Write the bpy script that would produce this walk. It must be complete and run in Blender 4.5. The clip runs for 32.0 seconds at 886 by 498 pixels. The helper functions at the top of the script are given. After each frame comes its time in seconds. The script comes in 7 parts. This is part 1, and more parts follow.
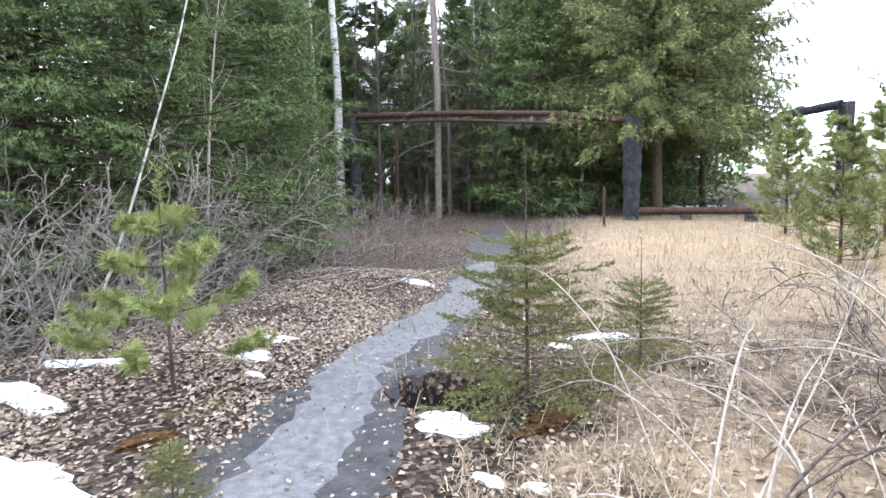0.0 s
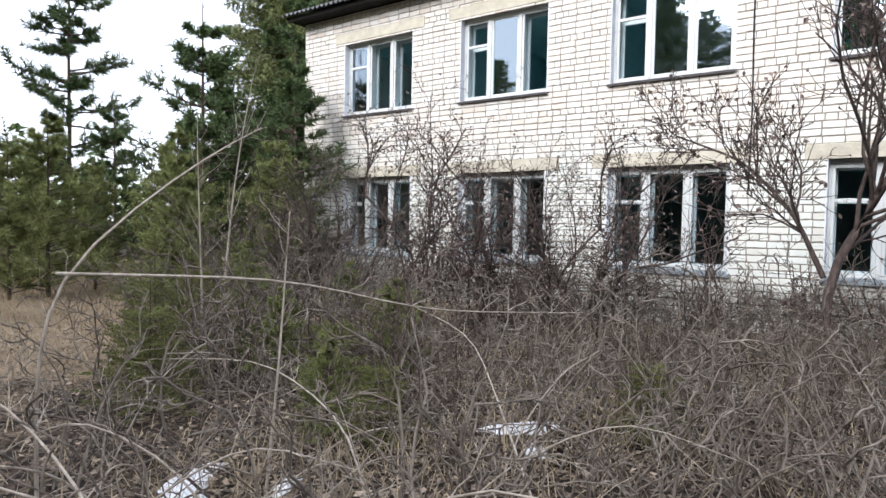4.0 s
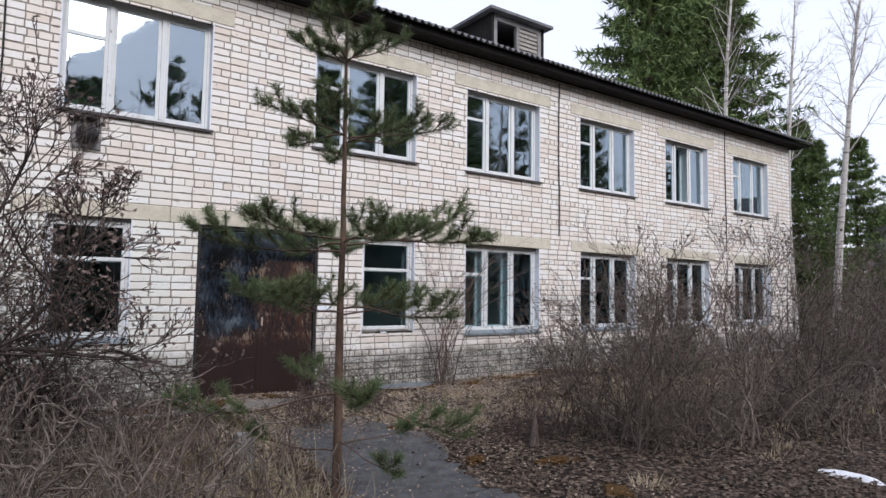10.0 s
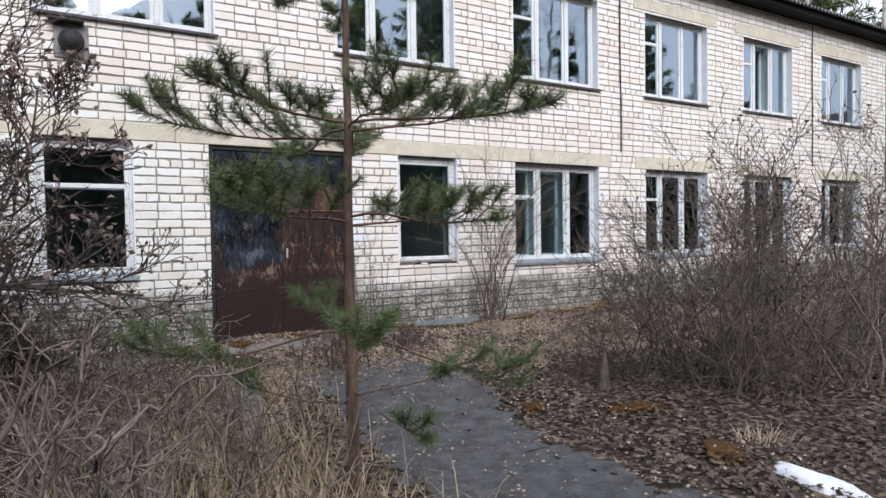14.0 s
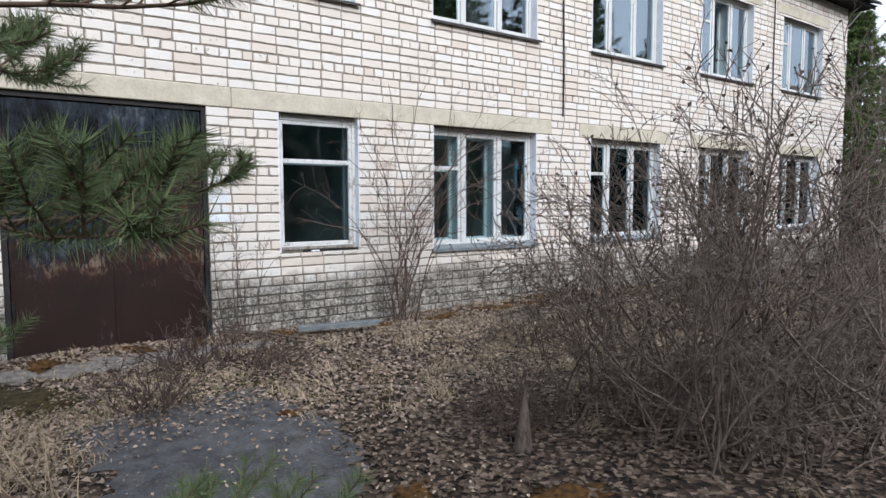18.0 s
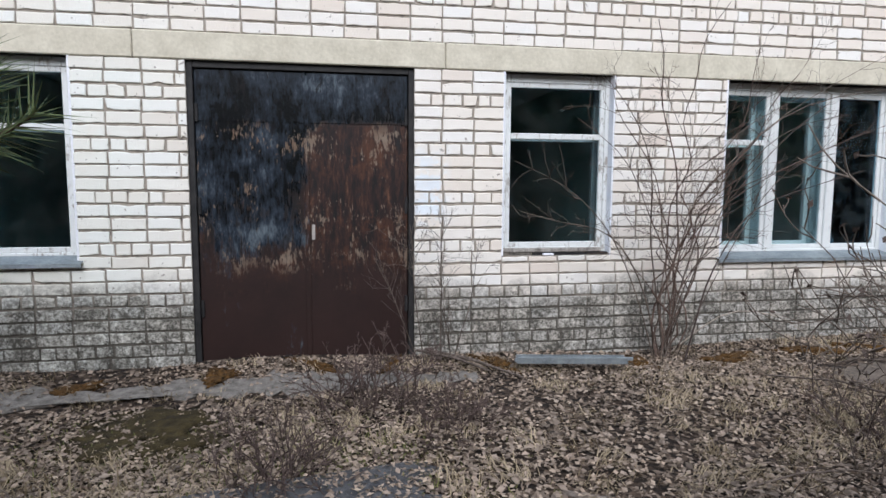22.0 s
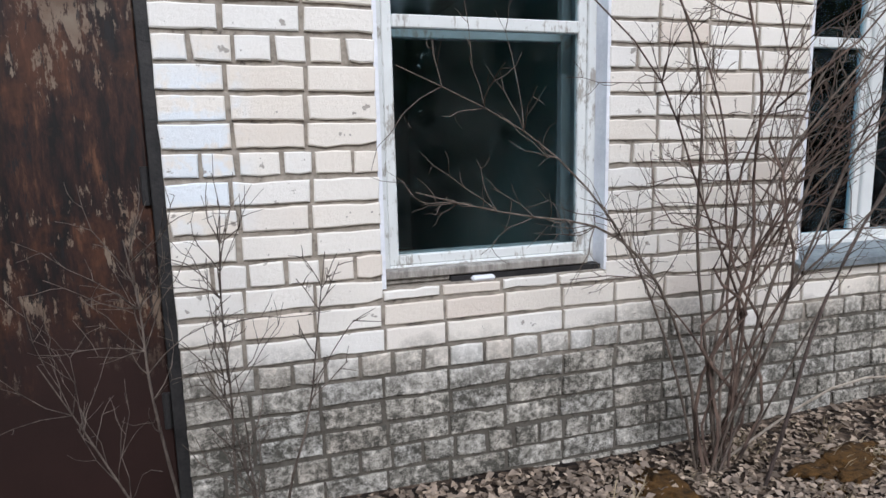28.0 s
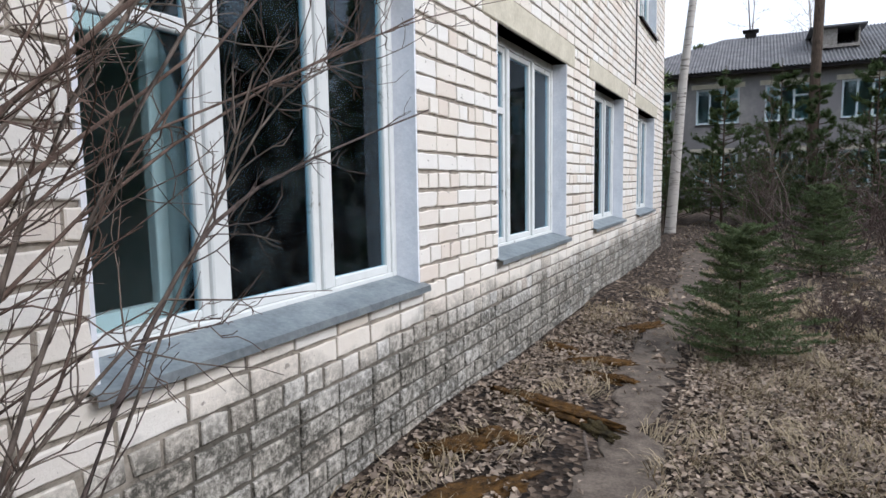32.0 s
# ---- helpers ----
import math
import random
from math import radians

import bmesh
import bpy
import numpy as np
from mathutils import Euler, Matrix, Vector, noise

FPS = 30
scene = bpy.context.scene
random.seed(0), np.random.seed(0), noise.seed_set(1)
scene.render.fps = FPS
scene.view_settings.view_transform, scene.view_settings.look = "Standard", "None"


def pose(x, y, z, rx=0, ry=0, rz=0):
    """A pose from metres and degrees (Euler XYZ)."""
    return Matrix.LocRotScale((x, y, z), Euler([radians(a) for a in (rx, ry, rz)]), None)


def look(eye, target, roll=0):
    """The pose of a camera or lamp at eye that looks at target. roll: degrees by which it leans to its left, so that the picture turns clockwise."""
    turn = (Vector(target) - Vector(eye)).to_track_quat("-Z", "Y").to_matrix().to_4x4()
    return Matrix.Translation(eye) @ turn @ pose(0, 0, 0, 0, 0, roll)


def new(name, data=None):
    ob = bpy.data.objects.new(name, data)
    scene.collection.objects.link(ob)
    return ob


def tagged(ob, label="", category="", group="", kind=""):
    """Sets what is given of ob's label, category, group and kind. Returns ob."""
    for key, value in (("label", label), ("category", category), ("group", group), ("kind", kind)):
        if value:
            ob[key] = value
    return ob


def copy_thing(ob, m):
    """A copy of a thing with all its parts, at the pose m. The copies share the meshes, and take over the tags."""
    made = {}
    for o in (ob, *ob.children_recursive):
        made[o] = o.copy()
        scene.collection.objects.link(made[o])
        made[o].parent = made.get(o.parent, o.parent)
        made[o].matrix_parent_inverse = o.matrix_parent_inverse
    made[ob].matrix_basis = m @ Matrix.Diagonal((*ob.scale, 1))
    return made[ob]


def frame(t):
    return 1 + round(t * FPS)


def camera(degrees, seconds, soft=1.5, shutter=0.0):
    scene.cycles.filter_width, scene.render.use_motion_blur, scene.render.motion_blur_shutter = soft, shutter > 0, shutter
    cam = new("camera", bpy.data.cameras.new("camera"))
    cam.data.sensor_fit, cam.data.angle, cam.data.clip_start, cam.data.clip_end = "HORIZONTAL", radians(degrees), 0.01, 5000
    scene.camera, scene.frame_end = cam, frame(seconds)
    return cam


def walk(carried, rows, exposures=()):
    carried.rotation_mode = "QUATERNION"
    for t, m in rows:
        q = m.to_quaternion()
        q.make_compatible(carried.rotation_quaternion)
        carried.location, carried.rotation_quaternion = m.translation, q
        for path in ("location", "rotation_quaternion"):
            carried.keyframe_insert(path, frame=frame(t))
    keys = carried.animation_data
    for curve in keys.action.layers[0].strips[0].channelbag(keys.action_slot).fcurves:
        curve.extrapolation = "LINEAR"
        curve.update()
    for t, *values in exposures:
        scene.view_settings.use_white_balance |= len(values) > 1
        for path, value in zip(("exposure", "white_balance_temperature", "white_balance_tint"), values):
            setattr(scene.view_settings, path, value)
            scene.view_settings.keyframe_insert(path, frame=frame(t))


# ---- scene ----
cam = camera(70.7, 32.0)
PATH = [
    (0, (-3.806, -9.944, 1.482), (-5.721, -10.474, 1.261), -1.6),
    (0.5, (-3.817, -9.937, 1.479), (-5.774, -10.313, 1.308), -1.2),
    (1, (-3.853, -9.946, 1.47), (-5.841, -10.144, 1.377), -0.5),
    (1.5, (-3.85, -9.897, 1.477), (-5.842, -9.743, 1.401), 1.0),
    (2, (-3.809, -9.778, 1.497), (-5.75, -9.303, 1.424), -0.1),
    (2.5, (-3.771, -9.625, 1.496), (-5.654, -8.953, 1.453), 0.1),
    (3, (-3.783, -9.525, 1.494), (-5.534, -8.561, 1.455), 0.6),
    (3.4, (-3.844, -9.437, 1.498), (-5.401, -8.183, 1.46), 0.7),
    (3.5, (-3.852, -9.417, 1.498), (-5.339, -8.08, 1.454), 0.8),
    (4, (-3.843, -9.321, 1.495), (-5.016, -7.703, 1.419), 1.1),
    (4.5, (-3.795, -9.219, 1.471), (-4.74, -7.456, 1.457), 1.1),
    (6.5, (-2.866, -8.61, 1.544), (-2.977, -6.638, 1.856), 2.3),
    (7, (-2.798, -8.595, 1.535), (-2.765, -6.619, 1.841), 1.7),
    (7.5, (-2.626, -8.549, 1.525), (-2.478, -6.571, 1.78), 1.4),
    (8, (-2.495, -8.557, 1.535), (-2.185, -6.593, 1.75), 1.5),
    (8.5, (-2.378, -8.487, 1.569), (-1.895, -6.554, 1.746), 1.4),
    (9, (-2.219, -8.545, 1.593), (-1.509, -6.681, 1.731), 0.9),
    (9.5, (-2.132, -8.569, 1.592), (-1.166, -6.822, 1.714), 0.6),
    (10, (-2.097, -8.568, 1.562), (-0.946, -6.939, 1.704), 0.8),
    (10.5, (-2.107, -8.492, 1.51), (-0.957, -6.859, 1.606), -0.3),
    (11, (-2.093, -8.416, 1.473), (-0.966, -6.764, 1.528), -1.3),
    (11.5, (-1.956, -8.368, 1.461), (-0.842, -6.707, 1.464), -1.0),
    (12, (-1.774, -8.286, 1.471), (-0.803, -6.538, 1.474), -0.4),
    (12.5, (-1.681, -8.196, 1.463), (-0.715, -6.445, 1.438), -0.6),
    (13, (-1.59, -8.022, 1.425), (-0.53, -6.326, 1.399), -0.5),
    (13.5, (-1.498, -7.825, 1.361), (-0.451, -6.122, 1.322), -0.4),
    (15.5, (-0.939, -7.122, 1.394), (0.013, -5.367, 1.282), -2.2),
    (16, (-0.721, -6.99, 1.419), (0.221, -5.233, 1.267), -0.9),
    (16.5, (-0.576, -6.859, 1.431), (0.511, -5.188, 1.28), -1.5),
    (17, (-0.387, -6.707, 1.434), (0.828, -5.126, 1.278), -1.8),
    (17.5, (-0.199, -6.564, 1.442), (0.97, -4.948, 1.292), -1.3),
    (18, (-0.008, -6.445, 1.463), (1.148, -4.819, 1.316), -0.2),
    (18.5, (0.204, -6.29, 1.481), (1.452, -4.734, 1.335), -0.1),
    (19, (0.358, -6.138, 1.484), (1.563, -4.55, 1.326), -0.5),
    (19.5, (0.546, -6.026, 1.509), (1.505, -4.281, 1.321), -0.5),
    (20, (0.628, -5.858, 1.528), (1.436, -4.041, 1.321), -1.0),
    (20.5, (0.74, -5.652, 1.537), (1.557, -3.837, 1.35), 0.1),
    (21, (0.867, -5.449, 1.535), (1.515, -3.569, 1.323), 0.0),
    (21.5, (0.999, -5.239, 1.534), (1.383, -3.287, 1.324), 0.0),
    (22, (1.059, -4.983, 1.519), (1.407, -3.024, 1.314), 0.3),
    (22.5, (1.113, -4.749, 1.495), (1.419, -2.789, 1.236), 0.4),
    (23, (1.191, -4.514, 1.489), (1.441, -2.55, 1.205), 0.9),
    (23.5, (1.271, -4.292, 1.496), (1.52, -2.326, 1.228), 0.6),
    (24, (1.322, -4.054, 1.491), (1.667, -2.1, 1.238), 0.1),
    (24.5, (1.406, -3.844, 1.457), (1.755, -1.892, 1.198), 0.4),
    (25, (1.54, -3.64, 1.408), (1.914, -1.69, 1.166), 0.4),
    (25.5, (1.673, -3.428, 1.342), (2.091, -1.483, 1.138), -0.2),
    (27.5, (1.914, -2.478, 1.475), (2.524, -0.597, 1.177), -1.1),
    (28, (1.969, -2.268, 1.459), (2.558, -0.385, 1.135), -1.3),
    (28.5, (2.073, -2.094, 1.484), (2.817, -0.265, 1.167), 0.4),
    (29, (2.186, -1.952, 1.508), (3.208, -0.251, 1.257), 1.1),
    (29.5, (2.28, -1.825, 1.487), (3.548, -0.296, 1.256), -0.6),
    (30, (2.465, -1.752, 1.464), (3.899, -0.386, 1.187), 0.3),
    (30.5, (2.714, -1.694, 1.432), (4.323, -0.528, 1.207), 0.6),
    (31, (2.94, -1.58, 1.416), (4.635, -0.531, 1.259), 0.2),
    (31.5, (3.122, -1.48, 1.425), (4.869, -0.533, 1.202), -0.3),
    (32, (3.418, -1.503, 1.403), (5.202, -0.624, 1.19), -0.9),
]
LIGHT = [(t, stops, warm, 16 if 6 < t < 15 else 12) for t, stops, warm in ((0, 2.55, 5800), (1, 2.5, 5800), (2, 2.4, 5850), (3, 1.5, 5950), (4.2, 1.15, 6050), (7, 0.38, 6000), (9, 0.46, 6000), (11, 0.36, 6000), (13, 0.68, 6000), (16, 0.74, 6000), (20, 0.58, 5900), (22, 0.66, 5890), (24, 0.78, 5890), (26, 0.68, 5900), (28, 0.62, 5930), (30, 0.67, 5940), (32, 0.66, 5960))]
walk(cam, [(t, look(eye, aim, roll)) for t, eye, aim, roll in PATH], LIGHT)

# ---- world, sun, exposure ----
SUN_ELEV, SUN_TURN = 33.0, 186.0
world = bpy.data.worlds.new("sky")
scene.world = world
world.use_nodes = True
wn = world.node_tree.nodes
wl = world.node_tree.links
sky = wn.new("ShaderNodeTexSky")
sky.sky_type = "NISHITA"
sky.sun_disc = False
sky.sun_elevation = radians(SUN_ELEV)
sky.sun_rotation = radians(SUN_TURN)
sky.air_density, sky.dust_density, sky.ozone_density = 1.0, 1.0, 1.0
cloud = wn.new("ShaderNodeMix")
cloud.data_type = "RGBA"
cloud.inputs[0].default_value = 0.72
cloud.inputs[7].default_value = (9.6, 9.8, 10.2, 1)
wl.new(sky.outputs[0], cloud.inputs[6])
wl.new(cloud.outputs[2], wn["Background"].inputs[0])
wn["Background"].inputs[1].default_value = 0.10
sun_data = bpy.data.lights.new("sun", "SUN")
sun_data.energy, sun_data.angle, sun_data.color = 1.9, radians(35), (1.0, 0.96, 0.90)
sun_lamp = new("sun", sun_data)
_e, _a = radians(SUN_ELEV), radians(SUN_TURN)
sun_lamp.matrix_world = look((0, 0, 30), (-math.sin(_a) * math.cos(_e), -math.cos(_a) * math.cos(_e), 30 - math.sin(_e)))


# ---- materials ----
def mat(name, rough=0.8, metal=0.0):
    m = bpy.data.materials.new(name)
    m.use_nodes = True
    b = m.node_tree.nodes["Principled BSDF"]
    b.inputs["Roughness"].default_value = rough
    b.inputs["Metallic"].default_value = metal
    b.inputs["Specular IOR Level"].default_value = 0.3
    return m, m.node_tree.nodes, m.node_tree.links, b


def ramp(n, stops):
    r = n.new("ShaderNodeValToRGB")
    while len(r.color_ramp.elements) < len(stops):
        r.color_ramp.elements.new(0.5)
    for e, (p, c) in zip(r.color_ramp.elements, stops):
        e.position, e.color = p, (*c, 1)
    return r


def noise_tex(n, l, co, scale, detail=5, rough=0.6):
    t = n.new("ShaderNodeTexNoise")
    t.inputs["Scale"].default_value, t.inputs["Detail"].default_value, t.inputs["Roughness"].default_value = scale, detail, rough
    l.new(co, t.inputs["Vector"])
    return t.outputs["Fac"]


def where(n):
    """World position."""
    return n.new("ShaderNodeNewGeometry").outputs["Position"]


def mixc(n, l, fac, a, b, kind="MIX"):
    x = n.new("ShaderNodeMix")
    x.data_type, x.blend_type = "RGBA", kind
    if isinstance(fac, (int, float)):
        x.inputs[0].default_value = fac
    else:
        l.new(fac, x.inputs[0])
    for s, v in ((6, a), (7, b)):
        if isinstance(v, tuple):
            x.inputs[s].default_value = (*v, 1)
        else:
            l.new(v, x.inputs[s])
    return x.outputs[2]


def maths(n, l, op, a, b=0.0, clamp=False):
    x = n.new("ShaderNodeMath")
    x.operation, x.use_clamp = op, clamp
    for s, v in ((0, a), (1, b)):
        if isinstance(v, (int, float)):
            x.inputs[s].default_value = v
        else:
            l.new(v, x.inputs[s])
    return x.outputs[0]


def bump(n, l, b, height, strength=0.3, dist=0.01):
    x = n.new("ShaderNodeBump")
    x.inputs["Strength"].default_value, x.inputs["Distance"].default_value = strength, dist
    l.new(height, x.inputs["Height"])
    l.new(x.outputs[0], b.inputs["Normal"])


def simple(name, c1, c2, scale=8.0, rough=0.85, metal=0.0, bumps=0.25, vary=0.0, coords="world", island=False, trans=0.0):
    """Two-scale mottled surface between two colours."""
    m, n, l, b = mat(name, rough, metal)
    co = where(n) if coords == "world" else n.new("ShaderNodeTexCoord").outputs["Object"]
    f1, f2 = noise_tex(n, l, co, scale), noise_tex(n, l, co, scale * 7.3, 3)
    f = maths(n, l, "ADD", maths(n, l, "MULTIPLY", f1, 0.65), maths(n, l, "MULTIPLY", f2, 0.35))
    r = ramp(n, [(0.36, c1), (0.64, c2)])
    l.new(f, r.inputs[0])
    col = r.outputs[0]
    if vary:
        rnd = n.new("ShaderNodeNewGeometry").outputs["Random Per Island"] if island else n.new("ShaderNodeObjectInfo").outputs["Random"]
        h = n.new("ShaderNodeHueSaturation")
        l.new(col, h.inputs["Color"])
        l.new(maths(n, l, "ADD", maths(n, l, "MULTIPLY", rnd, 2 * vary), 1 - vary), h.inputs["Value"])
        l.new(maths(n, l, "ADD", maths(n, l, "MULTIPLY", rnd, 0.06), 0.47), h.inputs["Hue"])
        col = h.outputs[0]
    l.new(col, b.inputs["Base Color"])
    if bumps:
        bump(n, l, b, f2, bumps)
    return m


def brick_material(name, island):
    m, n, l, b = mat(name, 0.9)
    p = where(n)
    geo = n.new("ShaderNodeNewGeometry")
    rnd = geo.outputs["Random Per Island"] if island else n.new("ShaderNodeObjectInfo").outputs["Random"]
    tone = ramp(n, [(0.0, (0.76, 0.66, 0.57)), (0.15, (0.82, 0.745, 0.655)), (0.5, (0.865, 0.81, 0.735)), (0.85, (0.865, 0.84, 0.80)), (1.0, (0.80, 0.72, 0.635))])
    l.new(rnd, tone.inputs[0])
    fine = noise_tex(n, l, p, 60, 6, 0.7)
    broad = noise_tex(n, l, p, 2.2, 4)
    c = mixc(n, l, maths(n, l, "MULTIPLY", fine, 0.16), tone.outputs[0], (0.42, 0.38, 0.33))
    c = mixc(n, l, maths(n, l, "MULTIPLY", noise_tex(n, l, p, 0.45, 3), 0.16), c, (0.78, 0.82, 0.82))
    sp = n.new("ShaderNodeSeparateXYZ")
    l.new(p, sp.inputs[0])
    wash = None
    for out_, a0, a1, b0, b1 in ((0, 1.62, 1.74, 2.02, 1.90), (2, 1.12, 1.30, 1.86, 1.66)):
        for lo, hi in ((a0, a1), (b0, b1)):
            r0 = n.new("ShaderNodeMapRange")
            r0.inputs[1].default_value, r0.inputs[2].default_value = lo, hi
            l.new(sp.outputs[out_], r0.inputs[0])
            wash = r0.outputs[0] if wash is None else maths(n, l, "MULTIPLY", wash, r0.outputs[0])
    smear = n.new("ShaderNodeMapRange")
    smear.inputs[1].default_value, smear.inputs[2].default_value = 0.42, 0.52
    l.new(noise_tex(n, l, p, 7, 4), smear.inputs[0])
    c = mixc(n, l, maths(n, l, "MULTIPLY", maths(n, l, "MULTIPLY", wash, smear.outputs[0]), 0.75), c, (0.76, 0.83, 0.90))
    green = n.new("ShaderNodeMapRange")
    green.inputs[1].default_value, green.inputs[2].default_value = 0.4, -0.6
    l.new(sp.outputs[0], green.inputs[0])
    green2 = n.new("ShaderNodeMapRange")
    green2.inputs[1].default_value, green2.inputs[2].default_value = 3.2, 2.3
    l.new(sp.outputs[2], green2.inputs[0])
    c = mixc(n, l, maths(n, l, "MULTIPLY", maths(n, l, "MULTIPLY", green.outputs[0], green2.outputs[0]), 0.40), c, (0.76, 0.84, 0.79))
    stain = ramp(n, [(0.56, (0, 0, 0)), (0.72, (1, 1, 1))])
    l.new(broad, stain.inputs[0])
    c = mixc(n, l, maths(n, l, "MULTIPLY", stain.outputs[0], 0.28), c, (0.72, 0.62, 0.53))
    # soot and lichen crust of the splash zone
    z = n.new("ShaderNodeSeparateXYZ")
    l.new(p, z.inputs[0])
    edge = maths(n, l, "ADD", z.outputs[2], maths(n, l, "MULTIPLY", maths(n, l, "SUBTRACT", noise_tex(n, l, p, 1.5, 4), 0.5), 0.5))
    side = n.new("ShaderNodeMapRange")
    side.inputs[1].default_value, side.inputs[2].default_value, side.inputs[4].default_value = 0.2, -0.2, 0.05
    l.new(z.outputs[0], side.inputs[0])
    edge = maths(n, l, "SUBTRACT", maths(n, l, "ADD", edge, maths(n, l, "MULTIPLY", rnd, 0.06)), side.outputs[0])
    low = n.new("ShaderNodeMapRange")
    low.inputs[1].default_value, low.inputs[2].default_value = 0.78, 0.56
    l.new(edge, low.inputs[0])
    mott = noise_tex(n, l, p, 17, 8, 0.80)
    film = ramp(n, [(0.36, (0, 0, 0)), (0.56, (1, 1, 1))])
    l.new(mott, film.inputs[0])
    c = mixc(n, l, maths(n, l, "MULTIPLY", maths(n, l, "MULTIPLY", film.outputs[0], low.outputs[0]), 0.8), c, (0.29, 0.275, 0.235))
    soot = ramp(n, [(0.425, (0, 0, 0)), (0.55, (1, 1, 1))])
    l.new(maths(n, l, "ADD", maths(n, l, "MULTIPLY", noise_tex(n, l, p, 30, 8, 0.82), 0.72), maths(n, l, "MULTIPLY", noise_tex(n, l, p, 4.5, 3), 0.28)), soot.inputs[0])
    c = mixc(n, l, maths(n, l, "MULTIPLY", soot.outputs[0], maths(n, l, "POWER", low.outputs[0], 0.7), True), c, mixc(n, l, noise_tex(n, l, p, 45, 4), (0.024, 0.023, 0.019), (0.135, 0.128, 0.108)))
    chips = ramp(n, [(0.665, (0, 0, 0)), (0.68, (1, 1, 1))])
    l.new(noise_tex(n, l, p, 21, 3, 0.6), chips.inputs[0])
    c = mixc(n, l, maths(n, l, "MULTIPLY", chips.outputs[0], 0.75), c, (0.26, 0.23, 0.20))
    l.new(c, b.inputs["Base Color"])
    bump(n, l, b, maths(n, l, "ADD", fine, maths(n, l, "MULTIPLY", broad, 0.6)), 0.45, 0.012)
    return m


def door_material():
    m, n, l, b = mat("rusted_painted_steel", 0.5, 0.0)
    p = where(n)
    st = n.new("ShaderNodeMapping")
    st.inputs["Scale"].default_value = (19, 19, 4.0)
    l.new(p, st.inputs[0])
    streak = noise_tex(n, l, st.outputs[0], 1.0, 8, 0.72)
    broad = noise_tex(n, l, p, 2.3, 5)
    z = n.new("ShaderNodeSeparateXYZ")
    l.new(p, z.inputs[0])
    h = n.new("ShaderNodeMapRange")
    h.inputs[1].default_value, h.inputs[2].default_value = 0.5, 2.4
    l.new(z.outputs[2], h.inputs[0])
    x = n.new("ShaderNodeMapRange")
    x.inputs[1].default_value, x.inputs[2].default_value = 1.0, 0.80
    l.new(z.outputs[0], x.inputs[0])
    rust = ramp(n, [(0.40, (0.005, 0.004, 0.004)), (0.48, (0.016, 0.007, 0.006)), (0.57, (0.036, 0.015, 0.010)), (0.69, (0.12, 0.054, 0.028))])
    l.new(streak, rust.inputs[0])
    pst = n.new("ShaderNodeMapping")
    pst.inputs["Scale"].default_value = (30, 30, 9)
    l.new(p, pst.inputs[0])
    # grey-blue paint; its lightest stop also paints in bluish glints of the gloss
    paint = ramp(n, [(0.44, (0.004, 0.005, 0.006)), (0.49, (0.014, 0.018, 0.024)), (0.545, (0.028, 0.036, 0.049)), (0.64, (0.11, 0.135, 0.155))])
    l.new(maths(n, l, "ADD", maths(n, l, "MULTIPLY", broad, 0.6), maths(n, l, "MULTIPLY", noise_tex(n, l, pst.outputs[0], 1.0, 6, 0.75), 0.4)), paint.inputs[0])
    have = n.new("ShaderNodeMapRange")
    have.inputs[1].default_value, have.inputs[2].default_value = 1.16, 1.24
    top = n.new("ShaderNodeMapRange")
    top.inputs[1].default_value, top.inputs[2].default_value = 1.93, 2.02
    l.new(z.outputs[2], top.inputs[0])
    k = maths(n, l, "ADD", maths(n, l, "MULTIPLY", h.outputs[0], 0.50), maths(n, l, "MULTIPLY", x.outputs[0], 0.40))
    k = maths(n, l, "ADD", k, maths(n, l, "MULTIPLY", top.outputs[0], 0.28))
    l.new(maths(n, l, "ADD", k, maths(n, l, "ADD", maths(n, l, "MULTIPLY", streak, 0.75), maths(n, l, "MULTIPLY", broad, 0.55))), have.inputs[0])
    band = n.new("ShaderNodeMapRange")
    band.inputs[1].default_value, band.inputs[2].default_value = 0.72, 1.05
    l.new(maths(n, l, "ADD", z.outputs[2], maths(n, l, "MULTIPLY", maths(n, l, "SUBTRACT", noise_tex(n, l, p, 4.0, 6, 0.75), 0.5), 1.1)), band.inputs[0])
    lowc = mixc(n, l, maths(n, l, "ADD", maths(n, l, "MULTIPLY", broad, 0.75), maths(n, l, "MULTIPLY", noise_tex(n, l, p, 17, 6, 0.75), 0.25)), (0.005, 0.0024, 0.0022), (0.038, 0.0165, 0.0135))
    warm = ramp(n, [(0.52, (0, 0, 0)), (0.62, (1, 1, 1))])
    l.new(noise_tex(n, l, p, 3.1, 5, 0.7), warm.inputs[0])
    rusty = mixc(n, l, maths(n, l, "MULTIPLY", warm.outputs[0], 0.45), rust.outputs[0], mixc(n, l, streak, (0.030, 0.010, 0.006), (0.17, 0.064, 0.026)))
    c = mixc(n, l, maths(n, l, "MULTIPLY", band.outputs[0], 1.0), lowc, rusty)
    c = mixc(n, l, have.outputs[0], c, paint.outputs[0])
    fl = n.new("ShaderNodeMapping")
    fl.inputs["Scale"].default_value = (38, 38, 10)
    l.new(p, fl.inputs[0])
    flakes = ramp(n, [(0.607, (0, 0, 0)), (0.63, (1, 1, 1))])
    l.new(maths(n, l, "ADD", maths(n, l, "MULTIPLY", noise_tex(n, l, fl.outputs[0], 1.0, 6, 0.75), 0.55), maths(n, l, "MULTIPLY", noise_tex(n, l, p, 2.9, 4, 0.65), 0.55)), flakes.inputs[0])
    tone = mixc(n, l, noise_tex(n, l, p, 11, 3), (0.10, 0.044, 0.022), (0.24, 0.205, 0.16))
    inv = n.new("ShaderNodeMapRange")
